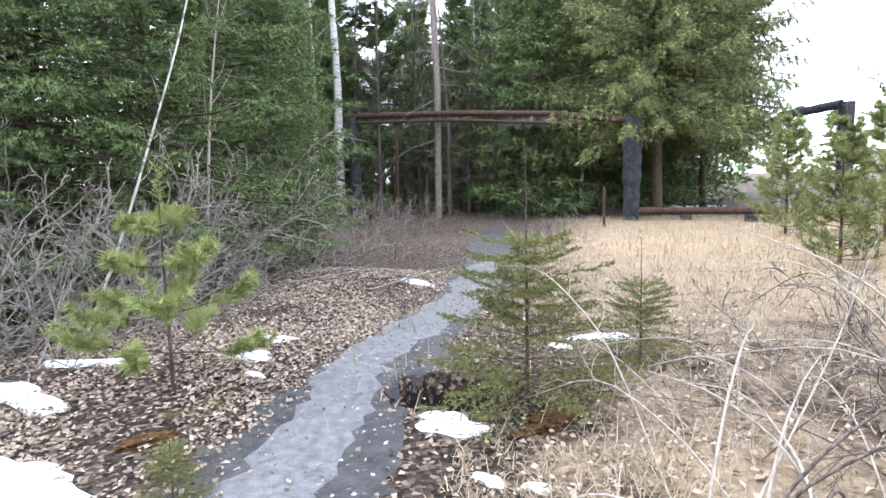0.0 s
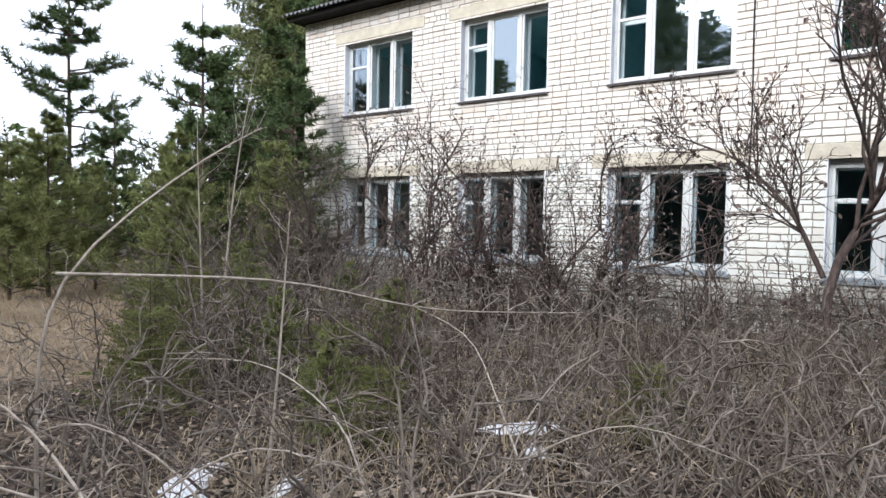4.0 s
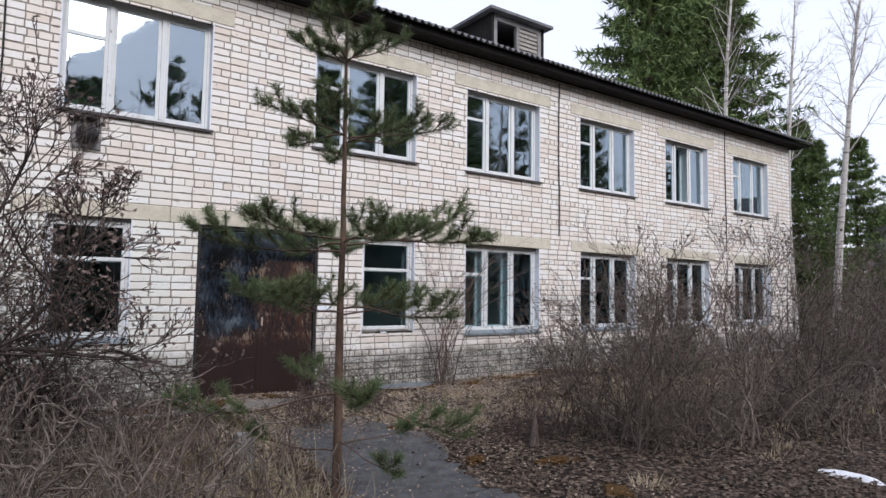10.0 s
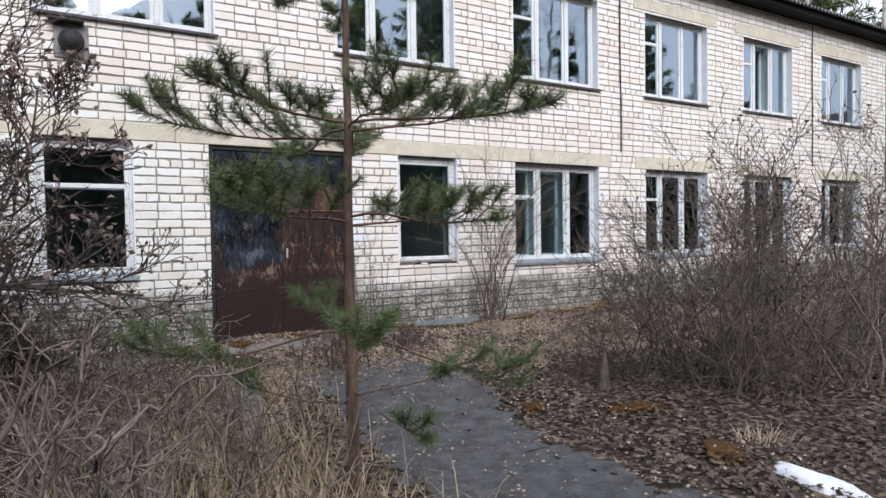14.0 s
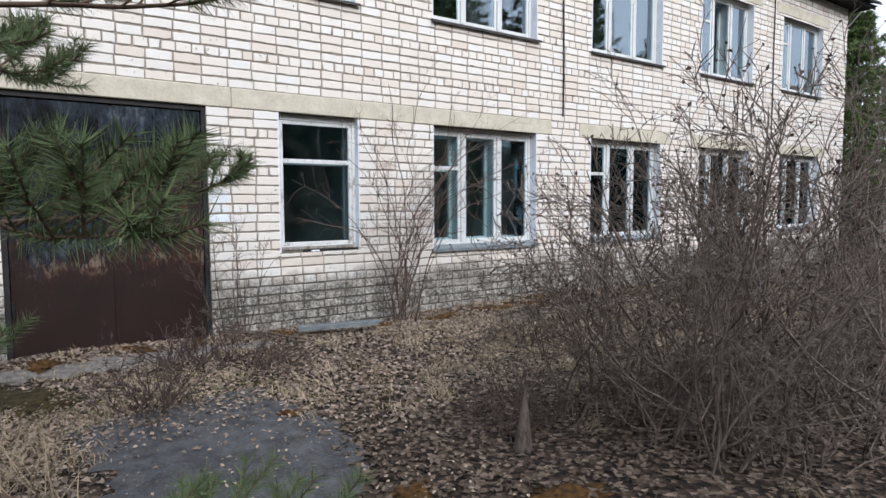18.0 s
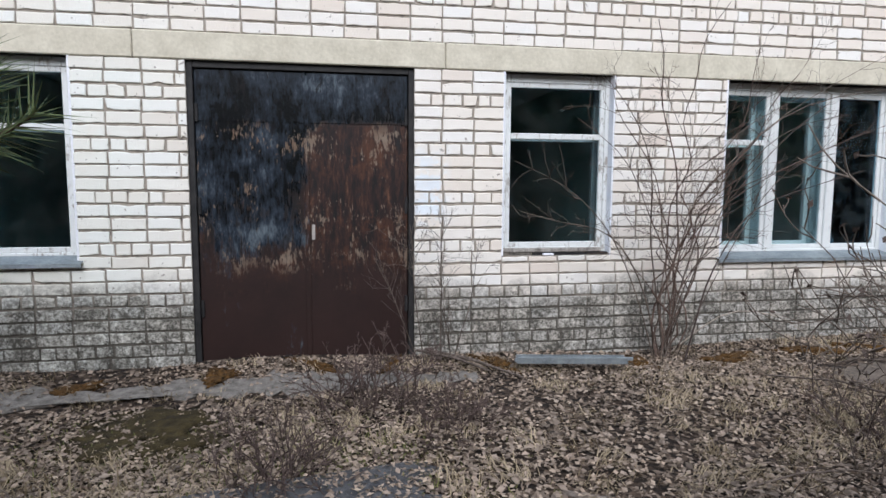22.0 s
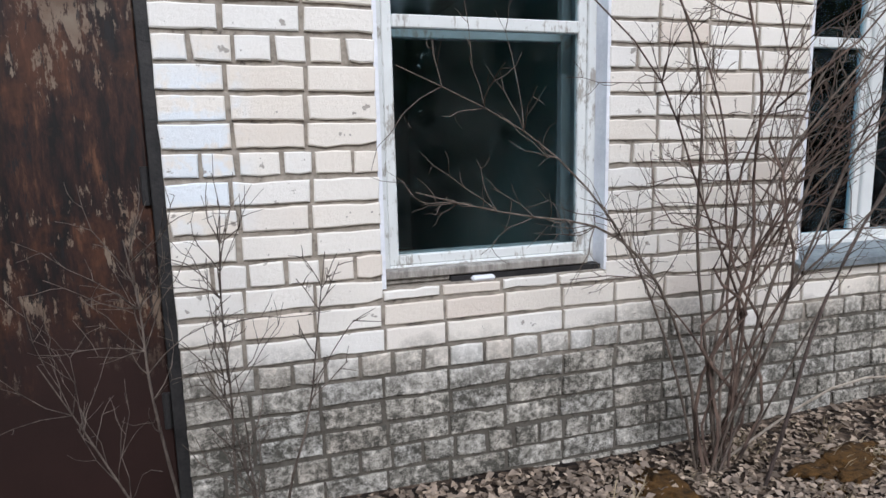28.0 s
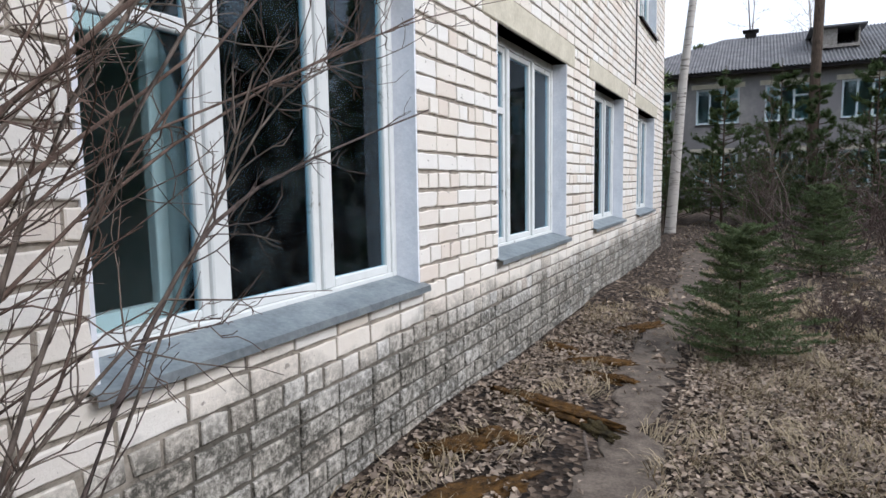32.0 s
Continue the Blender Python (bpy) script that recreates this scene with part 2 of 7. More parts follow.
    inv.inputs[1].default_value, inv.inputs[2].default_value = 2.02, 1.90
    l.new(z.outputs[2], inv.inputs[0])
    c = mixc(n, l, maths(n, l, "MULTIPLY", flakes.outputs[0], maths(n, l, "MULTIPLY", band.outputs[0], inv.outputs[0])), c, tone)
    chips = ramp(n, [(0.58, (0, 0, 0)), (0.62, (1, 1, 1))])
    l.new(noise_tex(n, l, st.outputs[0], 1.7, 6, 0.7), chips.inputs[0])
    c = mixc(n, l, maths(n, l, "MULTIPLY", chips.outputs[0], maths(n, l, "MULTIPLY", band.outputs[0], 0.85)), c, (0.010, 0.009, 0.010))
    l.new(c, b.inputs["Base Color"])
    rr = n.new("ShaderNodeMapRange")
    rr.inputs[3].default_value, rr.inputs[4].default_value = 0.60, 0.24
    l.new(have.outputs[0], rr.inputs[0])
    l.new(rr.outputs[0], b.inputs["Roughness"])
    bump(n, l, b, streak, 0.35, 0.006)
    return m


def peeling(name, paint, wood, amount=0.5):
    m, n, l, b = mat(name, 0.75)
    p = where(n)
    st = n.new("ShaderNodeMapping")
    st.inputs["Scale"].default_value = (1, 1, 0.35)
    l.new(p, st.inputs[0])
    f = maths(n, l, "ADD", maths(n, l, "MULTIPLY", noise_tex(n, l, st.outputs[0], 42, 6, 0.75), 0.6), maths(n, l, "MULTIPLY", noise_tex(n, l, p, 5, 3), 0.4))
    r = ramp(n, [(amount, (0, 0, 0)), (amount + 0.06, (1, 1, 1))])
    l.new(f, r.inputs[0])
    g = mixc(n, l, noise_tex(n, l, p, 9, 4), paint, tuple(v * 0.78 for v in paint))
    l.new(mixc(n, l, r.outputs[0], g, wood), b.inputs["Base Color"])
    bump(n, l, b, r.outputs[0], -0.4, 0.003)
    return m


def glass_material(name, tint, rough=0.02, clear=0.93, ior=2.4):
    m = bpy.data.materials.new(name)
    m.use_nodes = True
    n, l = m.node_tree.nodes, m.node_tree.links
    n.remove(n["Principled BSDF"])
    tr, gl, mx, fr = n.new("ShaderNodeBsdfTransparent"), n.new("ShaderNodeBsdfGlossy"), n.new("ShaderNodeMixShader"), n.new("ShaderNodeFresnel")
    df, md = n.new("ShaderNodeBsdfDiffuse"), n.new("ShaderNodeMixShader")
    df.inputs[0].default_value = (0.20, 0.21, 0.20, 1)
    tr.inputs[0].default_value = (*tint, 1)
    gl.inputs["Roughness"].default_value = rough
    gl.inputs[0].default_value = (0.78, 0.90, 0.98, 1)
    fr.inputs[0].default_value = ior
    p = where(n)
    wob = n.new("ShaderNodeBump")
    wob.inputs["Strength"].default_value, wob.inputs["Distance"].default_value = 0.10, 0.02
    l.new(noise_tex(n, l, p, 1.6, 2), wob.inputs["Height"])
    l.new(wob.outputs[0], gl.inputs["Normal"])
    l.new(fr.outputs[0], mx.inputs[0])
    l.new(tr.outputs[0], mx.inputs[1])
    l.new(gl.outputs[0], mx.inputs[2])
    dirt = ramp(n, [(0.45, (0, 0, 0)), (0.8, (1 - clear, 1 - clear, 1 - clear))])
    l.new(noise_tex(n, l, p, 6, 5), dirt.inputs[0])
    l.new(dirt.outputs[0], md.inputs[0])
    l.new(mx.outputs[0], md.inputs[1])
    l.new(df.outputs[0], md.inputs[2])
    l.new(md.outputs[0], n["Material Output"].inputs[0])
    return m


def ground_material():
    m, n, l, b = mat("leaf_litter_and_grass_ground", 0.95)
    p = where(n)
    zone = n.new("ShaderNodeAttribute")
    zone.attribute_name = "straw"
    v = n.new("ShaderNodeTexVoronoi")
    v.inputs["Scale"].default_value = 31
    l.new(p, v.inputs["Vector"])
    sep = n.new("ShaderNodeSeparateColor")
    l.new(v.outputs["Color"], sep.inputs[0])
    leaf = ramp(n, [(0.0, (0.010, 0.0070, 0.0055)), (0.35, (0.028, 0.0190, 0.0135)), (0.65, (0.070, 0.049, 0.035)), (0.88, (0.15, 0.110, 0.081)), (1.0, (0.27, 0.21, 0.16))])
    l.new(sep.outputs[0], leaf.inputs[0])
    fib = n.new("ShaderNodeMapping")
    fib.inputs["Scale"].default_value = (9, 60, 20)
    fib.inputs["Rotation"].default_value = (0, 0, 0.6)
    l.new(p, fib.inputs[0])
    straw = ramp(n, [(0.3, (0.16, 0.11, 0.07)), (0.55, (0.34, 0.255, 0.165)), (0.75, (0.47, 0.375, 0.26))])
    l.new(maths(n, l, "ADD", maths(n, l, "MULTIPLY", noise_tex(n, l, fib.outputs[0], 1, 6, 0.7), 0.6), maths(n, l, "MULTIPLY", noise_tex(n, l, p, 1.3, 4), 0.4)), straw.inputs[0])
    k = n.new("ShaderNodeMapRange")
    k.inputs[1].default_value, k.inputs[2].default_value = 0.85, 1.15
    l.new(maths(n, l, "ADD", zone.outputs["Fac"], noise_tex(n, l, p, 1.9, 6, 0.7)), k.inputs[0])
    c = mixc(n, l, k.outputs[0], leaf.outputs[0], straw.outputs[0])
    moss = ramp(n, [(0.64, (0, 0, 0)), (0.70, (1, 1, 1))])
    l.new(noise_tex(n, l, p, 0.9, 6, 0.6), moss.inputs[0])
    mc = mixc(n, l, noise_tex(n, l, p, 14, 4), (0.055, 0.060, 0.018), (0.13, 0.085, 0.022))
    c = mixc(n, l, maths(n, l, "MULTIPLY", moss.outputs[0], 0.8), c, mc)
    l.new(c, b.inputs["Base Color"])
    bump(n, l, b, maths(n, l, "ADD", v.outputs["Distance"], noise_tex(n, l, p, 25, 5)), 0.7, 0.03)
    return m


def bark_material(name, c1, c2, scale=30):
    m, n, l, b = mat(name, 0.9)
    p = where(n)
    st = n.new("ShaderNodeMapping")
    st.inputs["Scale"].default_value = (1, 1, 0.25)
    l.new(p, st.inputs[0])
    f = noise_tex(n, l, st.outputs[0], scale, 6, 0.7)
    r = ramp(n, [(0.35, c1), (0.65, c2)])
    l.new(f, r.inputs[0])
    l.new(r.outputs[0], b.inputs["Base Color"])
    bump(n, l, b, f, 0.6, 0.01)
    return m


def birch_material():
    m, n, l, b = mat("birch_bark", 0.7)
    p = where(n)
    st = n.new("ShaderNodeMapping")
    st.inputs["Scale"].default_value = (3, 3, 16)
    l.new(p, st.inputs[0])
    r = ramp(n, [(0.53, (0.64, 0.62, 0.58)), (0.60, (0.05, 0.045, 0.04))])
    l.new(noise_tex(n, l, st.outputs[0], 1.0, 4, 0.65), r.inputs[0])
    l.new(mixc(n, l, noise_tex(n, l, p, 2.5), r.outputs[0], (0.48, 0.43, 0.38)), b.inputs["Base Color"])
    return m


def leafy(name, c1, c2, rough=0.7):
    """Needles or leaves whose shade differs from piece to piece."""
    m, n, l, b = mat(name, rough)
    g = n.new("ShaderNodeNewGeometry")
    r = ramp(n, [(0.0, c1), (1.0, c2)])
    l.new(maths(n, l, "ADD", maths(n, l, "MULTIPLY", g.outputs["Random Per Island"], 0.6), maths(n, l, "MULTIPLY", noise_tex(n, l, where(n), 1.6), 0.45)), r.inputs[0])
    l.new(r.outputs[0], b.inputs["Base Color"])
    return m


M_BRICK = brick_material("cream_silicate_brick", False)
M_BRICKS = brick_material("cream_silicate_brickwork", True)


def mortar_material():
    m, n, l, b = mat("tan_grey_mortar", 0.95)
    p = where(n)
    z = n.new("ShaderNodeSeparateXYZ")
    l.new(p, z.inputs[0])
    f = noise_tex(n, l, p, 22, 6, 0.75)
    r = ramp(n, [(0.33, (0.07, 0.060, 0.052)), (0.44, (0.27, 0.238, 0.200)), (0.68, (0.43, 0.385, 0.33))])
    l.new(f, r.inputs[0])
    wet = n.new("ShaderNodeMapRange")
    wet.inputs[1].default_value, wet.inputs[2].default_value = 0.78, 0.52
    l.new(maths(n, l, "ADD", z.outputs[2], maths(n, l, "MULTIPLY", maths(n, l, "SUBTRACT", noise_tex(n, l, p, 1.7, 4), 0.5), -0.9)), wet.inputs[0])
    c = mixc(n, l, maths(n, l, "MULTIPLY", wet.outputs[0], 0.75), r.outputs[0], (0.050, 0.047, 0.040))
    l.new(c, b.inputs["Base Color"])
    bump(n, l, b, f, 0.6, 0.006)
    return m


def far_brick_material():
    m, n, l, b = mat("weathered_white_far_brick", 0.9)
    p = where(n)
    sw = n.new("ShaderNodeMapping")
    sw.inputs["Rotation"].default_value = (radians(90), 0, radians(90))
    l.new(p, sw.inputs[0])
    t = n.new("ShaderNodeTexBrick")
    t.inputs["Color1"].default_value, t.inputs["Color2"].default_value, t.inputs["Mortar"].default_value = (0.86, 0.87, 0.89, 1), (0.74, 0.75, 0.78, 1), (0.26, 0.25, 0.25, 1)
    t.inputs["Scale"].default_value, t.inputs["Mortar Size"].default_value, t.inputs["Brick Width"].default_value, t.inputs["Row Height"].default_value = 1.0, 0.014, 0.26, 0.1
    l.new(sw.outputs[0], t.inputs["Vector"])
    st = ramp(n, [(0.5, (0, 0, 0)), (0.7, (0.6, 0.6, 0.6))])
    l.new(noise_tex(n, l, p, 0.8, 5, 0.7), st.inputs[0])
    l.new(mixc(n, l, st.outputs[0], t.outputs[0], (0.46, 0.43, 0.40)), b.inputs["Base Color"])
    bump(n, l, b, t.outputs[1], -0.5, 0.01)
    return m


M_FARBRICK = far_brick_material()
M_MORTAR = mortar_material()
M_LINTEL = simple("beige_concrete", (0.50, 0.46, 0.365), (0.67, 0.625, 0.51), 5, 0.9)
M_CONCRETE = simple("old_concrete", (0.17, 0.165, 0.16), (0.30, 0.29, 0.28), 6, 0.9)
M_PLASTER = simple("white_reveal_plaster", (0.70, 0.72, 0.77), (0.86, 0.87, 0.91), 7, 0.9)
M_WHITE = peeling("peeling_white_paint", (0.76, 0.78, 0.77), (0.26, 0.245, 0.22), 0.585)
M_FLAKY = peeling("flaking_white_paint", (0.78, 0.80, 0.79), (0.36, 0.34, 0.31), 0.535)
M_BOARD = bark_material("weathered_grey_board", (0.17, 0.155, 0.14), (0.44, 0.41, 0.37), 26)
M_DIMWOOD = peeling("grey_inner_frame_paint", (0.26, 0.31, 0.33), (0.16, 0.15, 0.14), 0.55)
M_BLUEGREY = peeling("blue_grey_inner_sash_paint", (0.70, 0.81, 0.83), (0.22, 0.2, 0.18), 0.62)
M_ZINC = simple("galvanised_sheet", (0.20, 0.23, 0.25), (0.36, 0.40, 0.42), 7, 0.45, 0.55, 0.15)
M_DARKTIN = simple("dark_tin_sill", (0.035, 0.032, 0.035), (0.085, 0.075, 0.075), 9, 0.6, 0.2)
M_GLASS = glass_material("old_window_glass", (0.80, 0.90, 0.88), 0.02, 0.95, 4.0)
M_GLASSL = glass_material("dusty_lower_glass", (0.90, 0.97, 0.98), 0.03, 0.95, 1.5)
M_ROOM = simple("teal_room_paint", (0.34, 0.58, 0.62), (0.48, 0.72, 0.74), 1.5, 0.8)
M_ROOMFLOOR = simple("dusty_floor_boards", (0.09, 0.07, 0.055), (0.16, 0.13, 0.10), 3, 0.9)
M_SLATE = simple("weathered_roof_slate", (0.10, 0.10, 0.105), (0.21, 0.21, 0.215), 3, 0.9)
# near-black colour puts the shade under the eave into the boards
M_SHADEWOOD = simple("shade_black_eave_board", (0.007, 0.006, 0.006), (0.020, 0.017, 0.016), 6, 0.9)
M_DOOR = door_material()
M_BLACKSTEEL = simple("black_steel_frame", (0.012, 0.012, 0.013), (0.035, 0.033, 0.033), 12, 0.6)
M_CABLE = simple("black_cable", (0.012, 0.012, 0.013), (0.03, 0.03, 0.03), 20, 0.7)
M_GROUND = ground_material()
M_ASPHALT = simple("wet_grey_asphalt", (0.030, 0.031, 0.0335), (0.118, 0.119, 0.125), 9.0, 0.55, 0, 0.9)
M_WETPATH = simple("wet_black_asphalt", (0.020, 0.020, 0.022), (0.080, 0.078, 0.078), 8.0, 0.5, 0, 0.9)
M_SNOW = simple("old_snow", (0.72, 0.74, 0.78), (0.88, 0.89, 0.92), 12, 0.6, 0, 0.5)
M_TWIG = bark_material("grey_brown_twig_bark", (0.044, 0.034, 0.028), (0.185, 0.150, 0.126), 40)
M_TWIGRED = bark_material("red_brown_twig_bark", (0.048, 0.033, 0.029), (0.165, 0.120, 0.104), 40)
M_DEAD = bark_material("bleached_dead_wood", (0.26, 0.22, 0.18), (0.50, 0.44, 0.37), 25)
M_BARK = bark_material("conifer_bark", (0.045, 0.033, 0.026), (0.13, 0.095, 0.07))
M_BIRCH = birch_material()
M_PINE = leafy("pine_needles", (0.028, 0.060, 0.026), (0.12, 0.165, 0.055))
M_PINEH = leafy("hero_pine_needles", (0.040, 0.073, 0.036), (0.165, 0.205, 0.085))
M_PINEBARK = bark_material("young_pine_bark", (0.060, 0.040, 0.030), (0.19, 0.125, 0.090), 34)
M_BRUSH = bark_material("tan_dry_brush_bark", (0.085, 0.067, 0.054), (0.30, 0.245, 0.205), 40)
M_PINEY = leafy("young_pine_needles", (0.095, 0.125, 0.038), (0.30, 0.315, 0.115))
M_SPRUCE = leafy("spruce_needles", (0.030, 0.064, 0.023), (0.18, 0.235, 0.075))
M_SPRUCEY = leafy("yellowed_spruce_needles", (0.060, 0.080, 0.024), (0.23, 0.225, 0.075))
M_LEAF = leafy("dead_fallen_leaves", (0.050, 0.034, 0.025), (0.60, 0.480, 0.37), 0.85)
M_LEAFD = leafy("dark_damp_leaves", (0.015, 0.011, 0.0085), (0.22, 0.168, 0.128), 0.85)
M_LEAFP = leafy("paler_damp_leaves", (0.036, 0.0265, 0.021), (0.45, 0.36, 0.285), 0.85)
M_STRAW = leafy("dry_grass_blades", (0.16, 0.122, 0.075), (0.52, 0.425, 0.285), 0.85)
M_BUD = leafy("dry_buds_and_leaves", (0.040, 0.028, 0.024), (0.13, 0.095, 0.078), 0.8)
M_LILAC = bark_material("brown_lilac_bark", (0.034, 0.026, 0.023), (0.135, 0.102, 0.090), 40)
M_TAN = bark_material("tan_brown_stem_bark", (0.065, 0.050, 0.041), (0.21, 0.168, 0.138), 40)
M_LILACBUD = leafy("dry_brown_lilac_buds", (0.075, 0.054, 0.046), (0.30, 0.23, 0.20), 0.8)
M_GREYTWIG = bark_material("grey_dead_twigs", (0.10, 0.084, 0.070), (0.29, 0.245, 0.205), 30)
M_CANE = bark_material("red_brown_cane_bark", (0.052, 0.036, 0.030), (0.19, 0.132, 0.105), 40)
M_PALETWIG = bark_material("pale_grey_dead_twigs", (0.13, 0.113, 0.098), (0.36, 0.32, 0.275), 30)
M_PINEB = leafy("bright_young_pine_needles", (0.15, 0.185, 0.055), (0.38, 0.41, 0.15))
M_APRON = simple("dirty_concrete", (0.095, 0.086, 0.077), (0.29, 0.268, 0.24), 16, 0.9, 0, 0.7)
M_METER = simple("rusty_ochre_box", (0.20, 0.085, 0.035), (0.36, 0.20, 0.085), 8, 0.8)
M_YELLOW = simple("yellow_carton", (0.42, 0.36, 0.10), (0.60, 0.52, 0.20), 8, 0.7)
# soil coloured black for the shade down in the pit
M_PIT = simple("shade_black_pit_soil", (0.006, 0.005, 0.004), (0.022, 0.017, 0.014), 9, 0.9, 0, 0.8)
M_SOIL = simple("trodden_soil", (0.07, 0.055, 0.043), (0.20, 0.162, 0.132), 9, 0.95, 0, 0.6)
M_RUST = simple("rusty_pipe", (0.028, 0.018, 0.015), (0.105, 0.055, 0.040), 9, 0.85)
M_TAR = simple("torn_tar_wrap", (0.012, 0.013, 0.016), (0.060, 0.060, 0.068), 7, 0.7, 0, 0.8)
M_WOOL = simple("grey_lagging", (0.22, 0.20, 0.18), (0.45, 0.42, 0.38), 9, 0.95, 0, 0.8)
M_ICE = simple("grey_meltwater_ice", (0.085, 0.085, 0.089), (0.235, 0.233, 0.238), 14.0, 0.42, 0, 0.9)
M_SPRUCEW = leafy("drooping_spruce_needles", (0.042, 0.068, 0.027), (0.27, 0.29, 0.105))
M_MOSS = simple("moss_tufts", (0.022, 0.014, 0.006), (0.17, 0.085, 0.022), 26, 0.95, 0, 1.0)
M_MOSSG = simple("green_brown_moss", (0.014, 0.011, 0.006), (0.075, 0.056, 0.020), 14, 0.95, 0, 1.0)


# ---- mesh helpers ----
def mesh_of(name, verts, faces, material=None, smooth=False):
    me = bpy.data.meshes.new(name)
    v = verts.tolist() if hasattr(verts, "tolist") else verts
    fc = faces.tolist() if hasattr(faces, "tolist") else faces
    me.from_pydata(v, [], fc)
    if material:
        me.materials.append(material)
    if smooth:
        me.shade_smooth()
    me.update()
    return me


def thing(name, label, category, group="", kind="", at=(0, 0, 0)):
    ob = new(name)
    ob.empty_display_size = 0.1
    ob.location = at
    return tagged(ob, label, category, group, kind)


def piece(name, me, parent, label=""):
    ob = new(name, me)
    ob.parent = parent
    return tagged(ob, label)


def part(name, bm, material, parent, label=""):
    me = bpy.data.meshes.new(name)
    bm.to_mesh(me)
    bm.free()
    me.materials.append(material)
    return piece(name, me, parent, label)


def boxes(*spec, bevel=0.0):
    """One bmesh of boxes, each (x0, y0, z0, x1, y1, z1)."""
    bm = bmesh.new()
    for x0, y0, z0, x1, y1, z1 in spec:
        m = Matrix.Translation(((x0 + x1) / 2, (y0 + y1) / 2, (z0 + z1) / 2)) @ Matrix.Diagonal((abs(x1 - x0), abs(y1 - y0), abs(z1 - z0), 1))
        bmesh.ops.create_cube(bm, size=1, matrix=m)
    if bevel:
        bmesh.ops.bevel(bm, geom=bm.edges[:], offset=bevel, segments=1, affect="EDGES")
    return bm


def tubes(lines, sides=4):
    """Tapered tubes along polylines [(points, radii)]: vertices and faces."""
    V, F, base = [], [], 0
    ang = np.arange(sides) * 2 * np.pi / sides
    ca, sa = np.cos(ang), np.sin(ang)
    for pts, rad in lines:
        pts = np.asarray(pts, float)
        rad = np.asarray(rad, float)
        d = np.gradient(pts, axis=0)
        d /= np.linalg.norm(d, axis=1)[:, None] + 1e-9
        ref = np.where(np.abs(d[:, 2:3]) > 0.9, [[1.0, 0, 0]], [[0, 0, 1.0]])
        a = np.cross(d, ref)
        a /= np.linalg.norm(a, axis=1)[:, None] + 1e-9
        b = np.cross(d, a)
        ring = pts[:, None, :] + rad[:, None, None] * (a[:, None, :] * ca[None, :, None] + b[:, None, :] * sa[None, :, None])
        k = len(pts)
        V.append(ring.reshape(-1, 3))
        i = np.arange(k - 1)[:, None] * sides + np.arange(sides)[None, :]
        j = np.arange(k - 1)[:, None] * sides + (np.arange(sides)[None, :] + 1) % sides
        F.append((np.stack([i, j, j + sides, i + sides], -1).reshape(-1, 4)) + base)
        base += k * sides
    return np.concatenate(V), np.concatenate(F)


def tube_mesh(name, lines, material, sides=4, smooth=True):
    v, fc = tubes(lines, sides)
    return mesh_of(name, v, fc, material, smooth)


def ground_z(x, y):
    """Height of the ground: nearly level, a little higher along the wall, with a washed-out pit beside the path."""
    z = 0.025 * np.sin(x * 1.3 + 0.5 * y) + 0.02 * np.sin(y * 1.7 - 0.6 * x) + 0.012 * np.sin(3.1 * x) * np.cos(2.7 * y)
    z = z + 0.13 * np.exp(-np.maximum(-y, 0) / 2.5)
    u, v = (x + 7.95) * 0.78 + (y + 11.14) * 0.62, (y + 11.14) * 0.78 - (x + 7.95) * 0.62
    pit = np.exp(-((u / 0.30) ** 2 + (v / 0.34) ** 2) ** 4)
    return z - 0.85 * pit


# ---- ground ----
def spaced(a, b, fine0, fine1, step, coarse):
    left = np.arange(a, fine0, coarse)
    mid = np.arange(fine0, fine1, step)
    right = np.arange(fine1, b + coarse, coarse)
    return np.unique(np.concatenate([left, mid, right]).round(3))


gx = np.unique(np.concatenate([spaced(-420, 420, -28, 22, 0.28, 14), np.arange(-8.5, -7.3, 0.035)]).round(3))
gy = np.unique(np.concatenate([spaced(-420, 420, -22, 2, 0.28, 14), np.arange(-11.6, -10.6, 0.035)]).round(3))
GX, GY = np.meshgrid(gx, gy)
GZ = ground_z(GX, GY)
GZ = np.where((GX > -14.2) & (GX < 15.6) & (GY > 0.15) & (GY < 6.5), -0.06, GZ)
nx, ny = len(gx), len(gy)
ii = (np.arange(ny - 1)[:, None] * nx + np.arange(nx - 1)[None, :]).ravel()
ground = new("ground", mesh_of("ground", np.stack([GX, GY, GZ], -1).reshape(-1, 3), np.stack([ii, ii + 1, ii + nx + 1, ii + nx], -1), M_GROUND, True))
tagged(ground, "brown leaf litter, dry straw grass and moss on level ground", "ground", kind="structure")


def straw_zone(x, y):
    """How far dry grass takes the place of leaves."""
    field = 1 / (1 + np.exp((x + 9.5) / 1.2)) * 1 / (1 + np.exp(-(y + 11.3) / 0.7)) * 1 / (1 + np.exp((-x - 27) / 2))
    yard = 0.45 / (1 + np.exp(-(y + 2.2) / 0.6)) * 1 / (1 + np.exp(-(x + 1) / 0.8)) * 1.0
    brush = 0.35 * np.exp(-(((x + 3) / 3.5) ** 2 + ((y + 5) / 2.5) ** 2))
    near = 0.52 * np.exp(-(((x + 6.6) / 2.2) ** 2 + ((y + 9.4) / 1.3) ** 2))
    return field * 0.8 + yard * 0.6 + brush * 0.6 + near


# faces inside the pit take the soil with its shade painted in
ground.data.materials.append(M_PIT)
for pol in ground.data.polygons:
    cx, cy, cz = pol.center
    if -8.6 < cx < -7.3 and -11.7 < cy < -10.6 and cz < -0.16:
        pol.material_index = 1
att = ground.data.attributes.new("straw", "FLOAT", "POINT")
att.data.foreach_set("value", straw_zone(GX, GY).ravel().astype(np.float32))


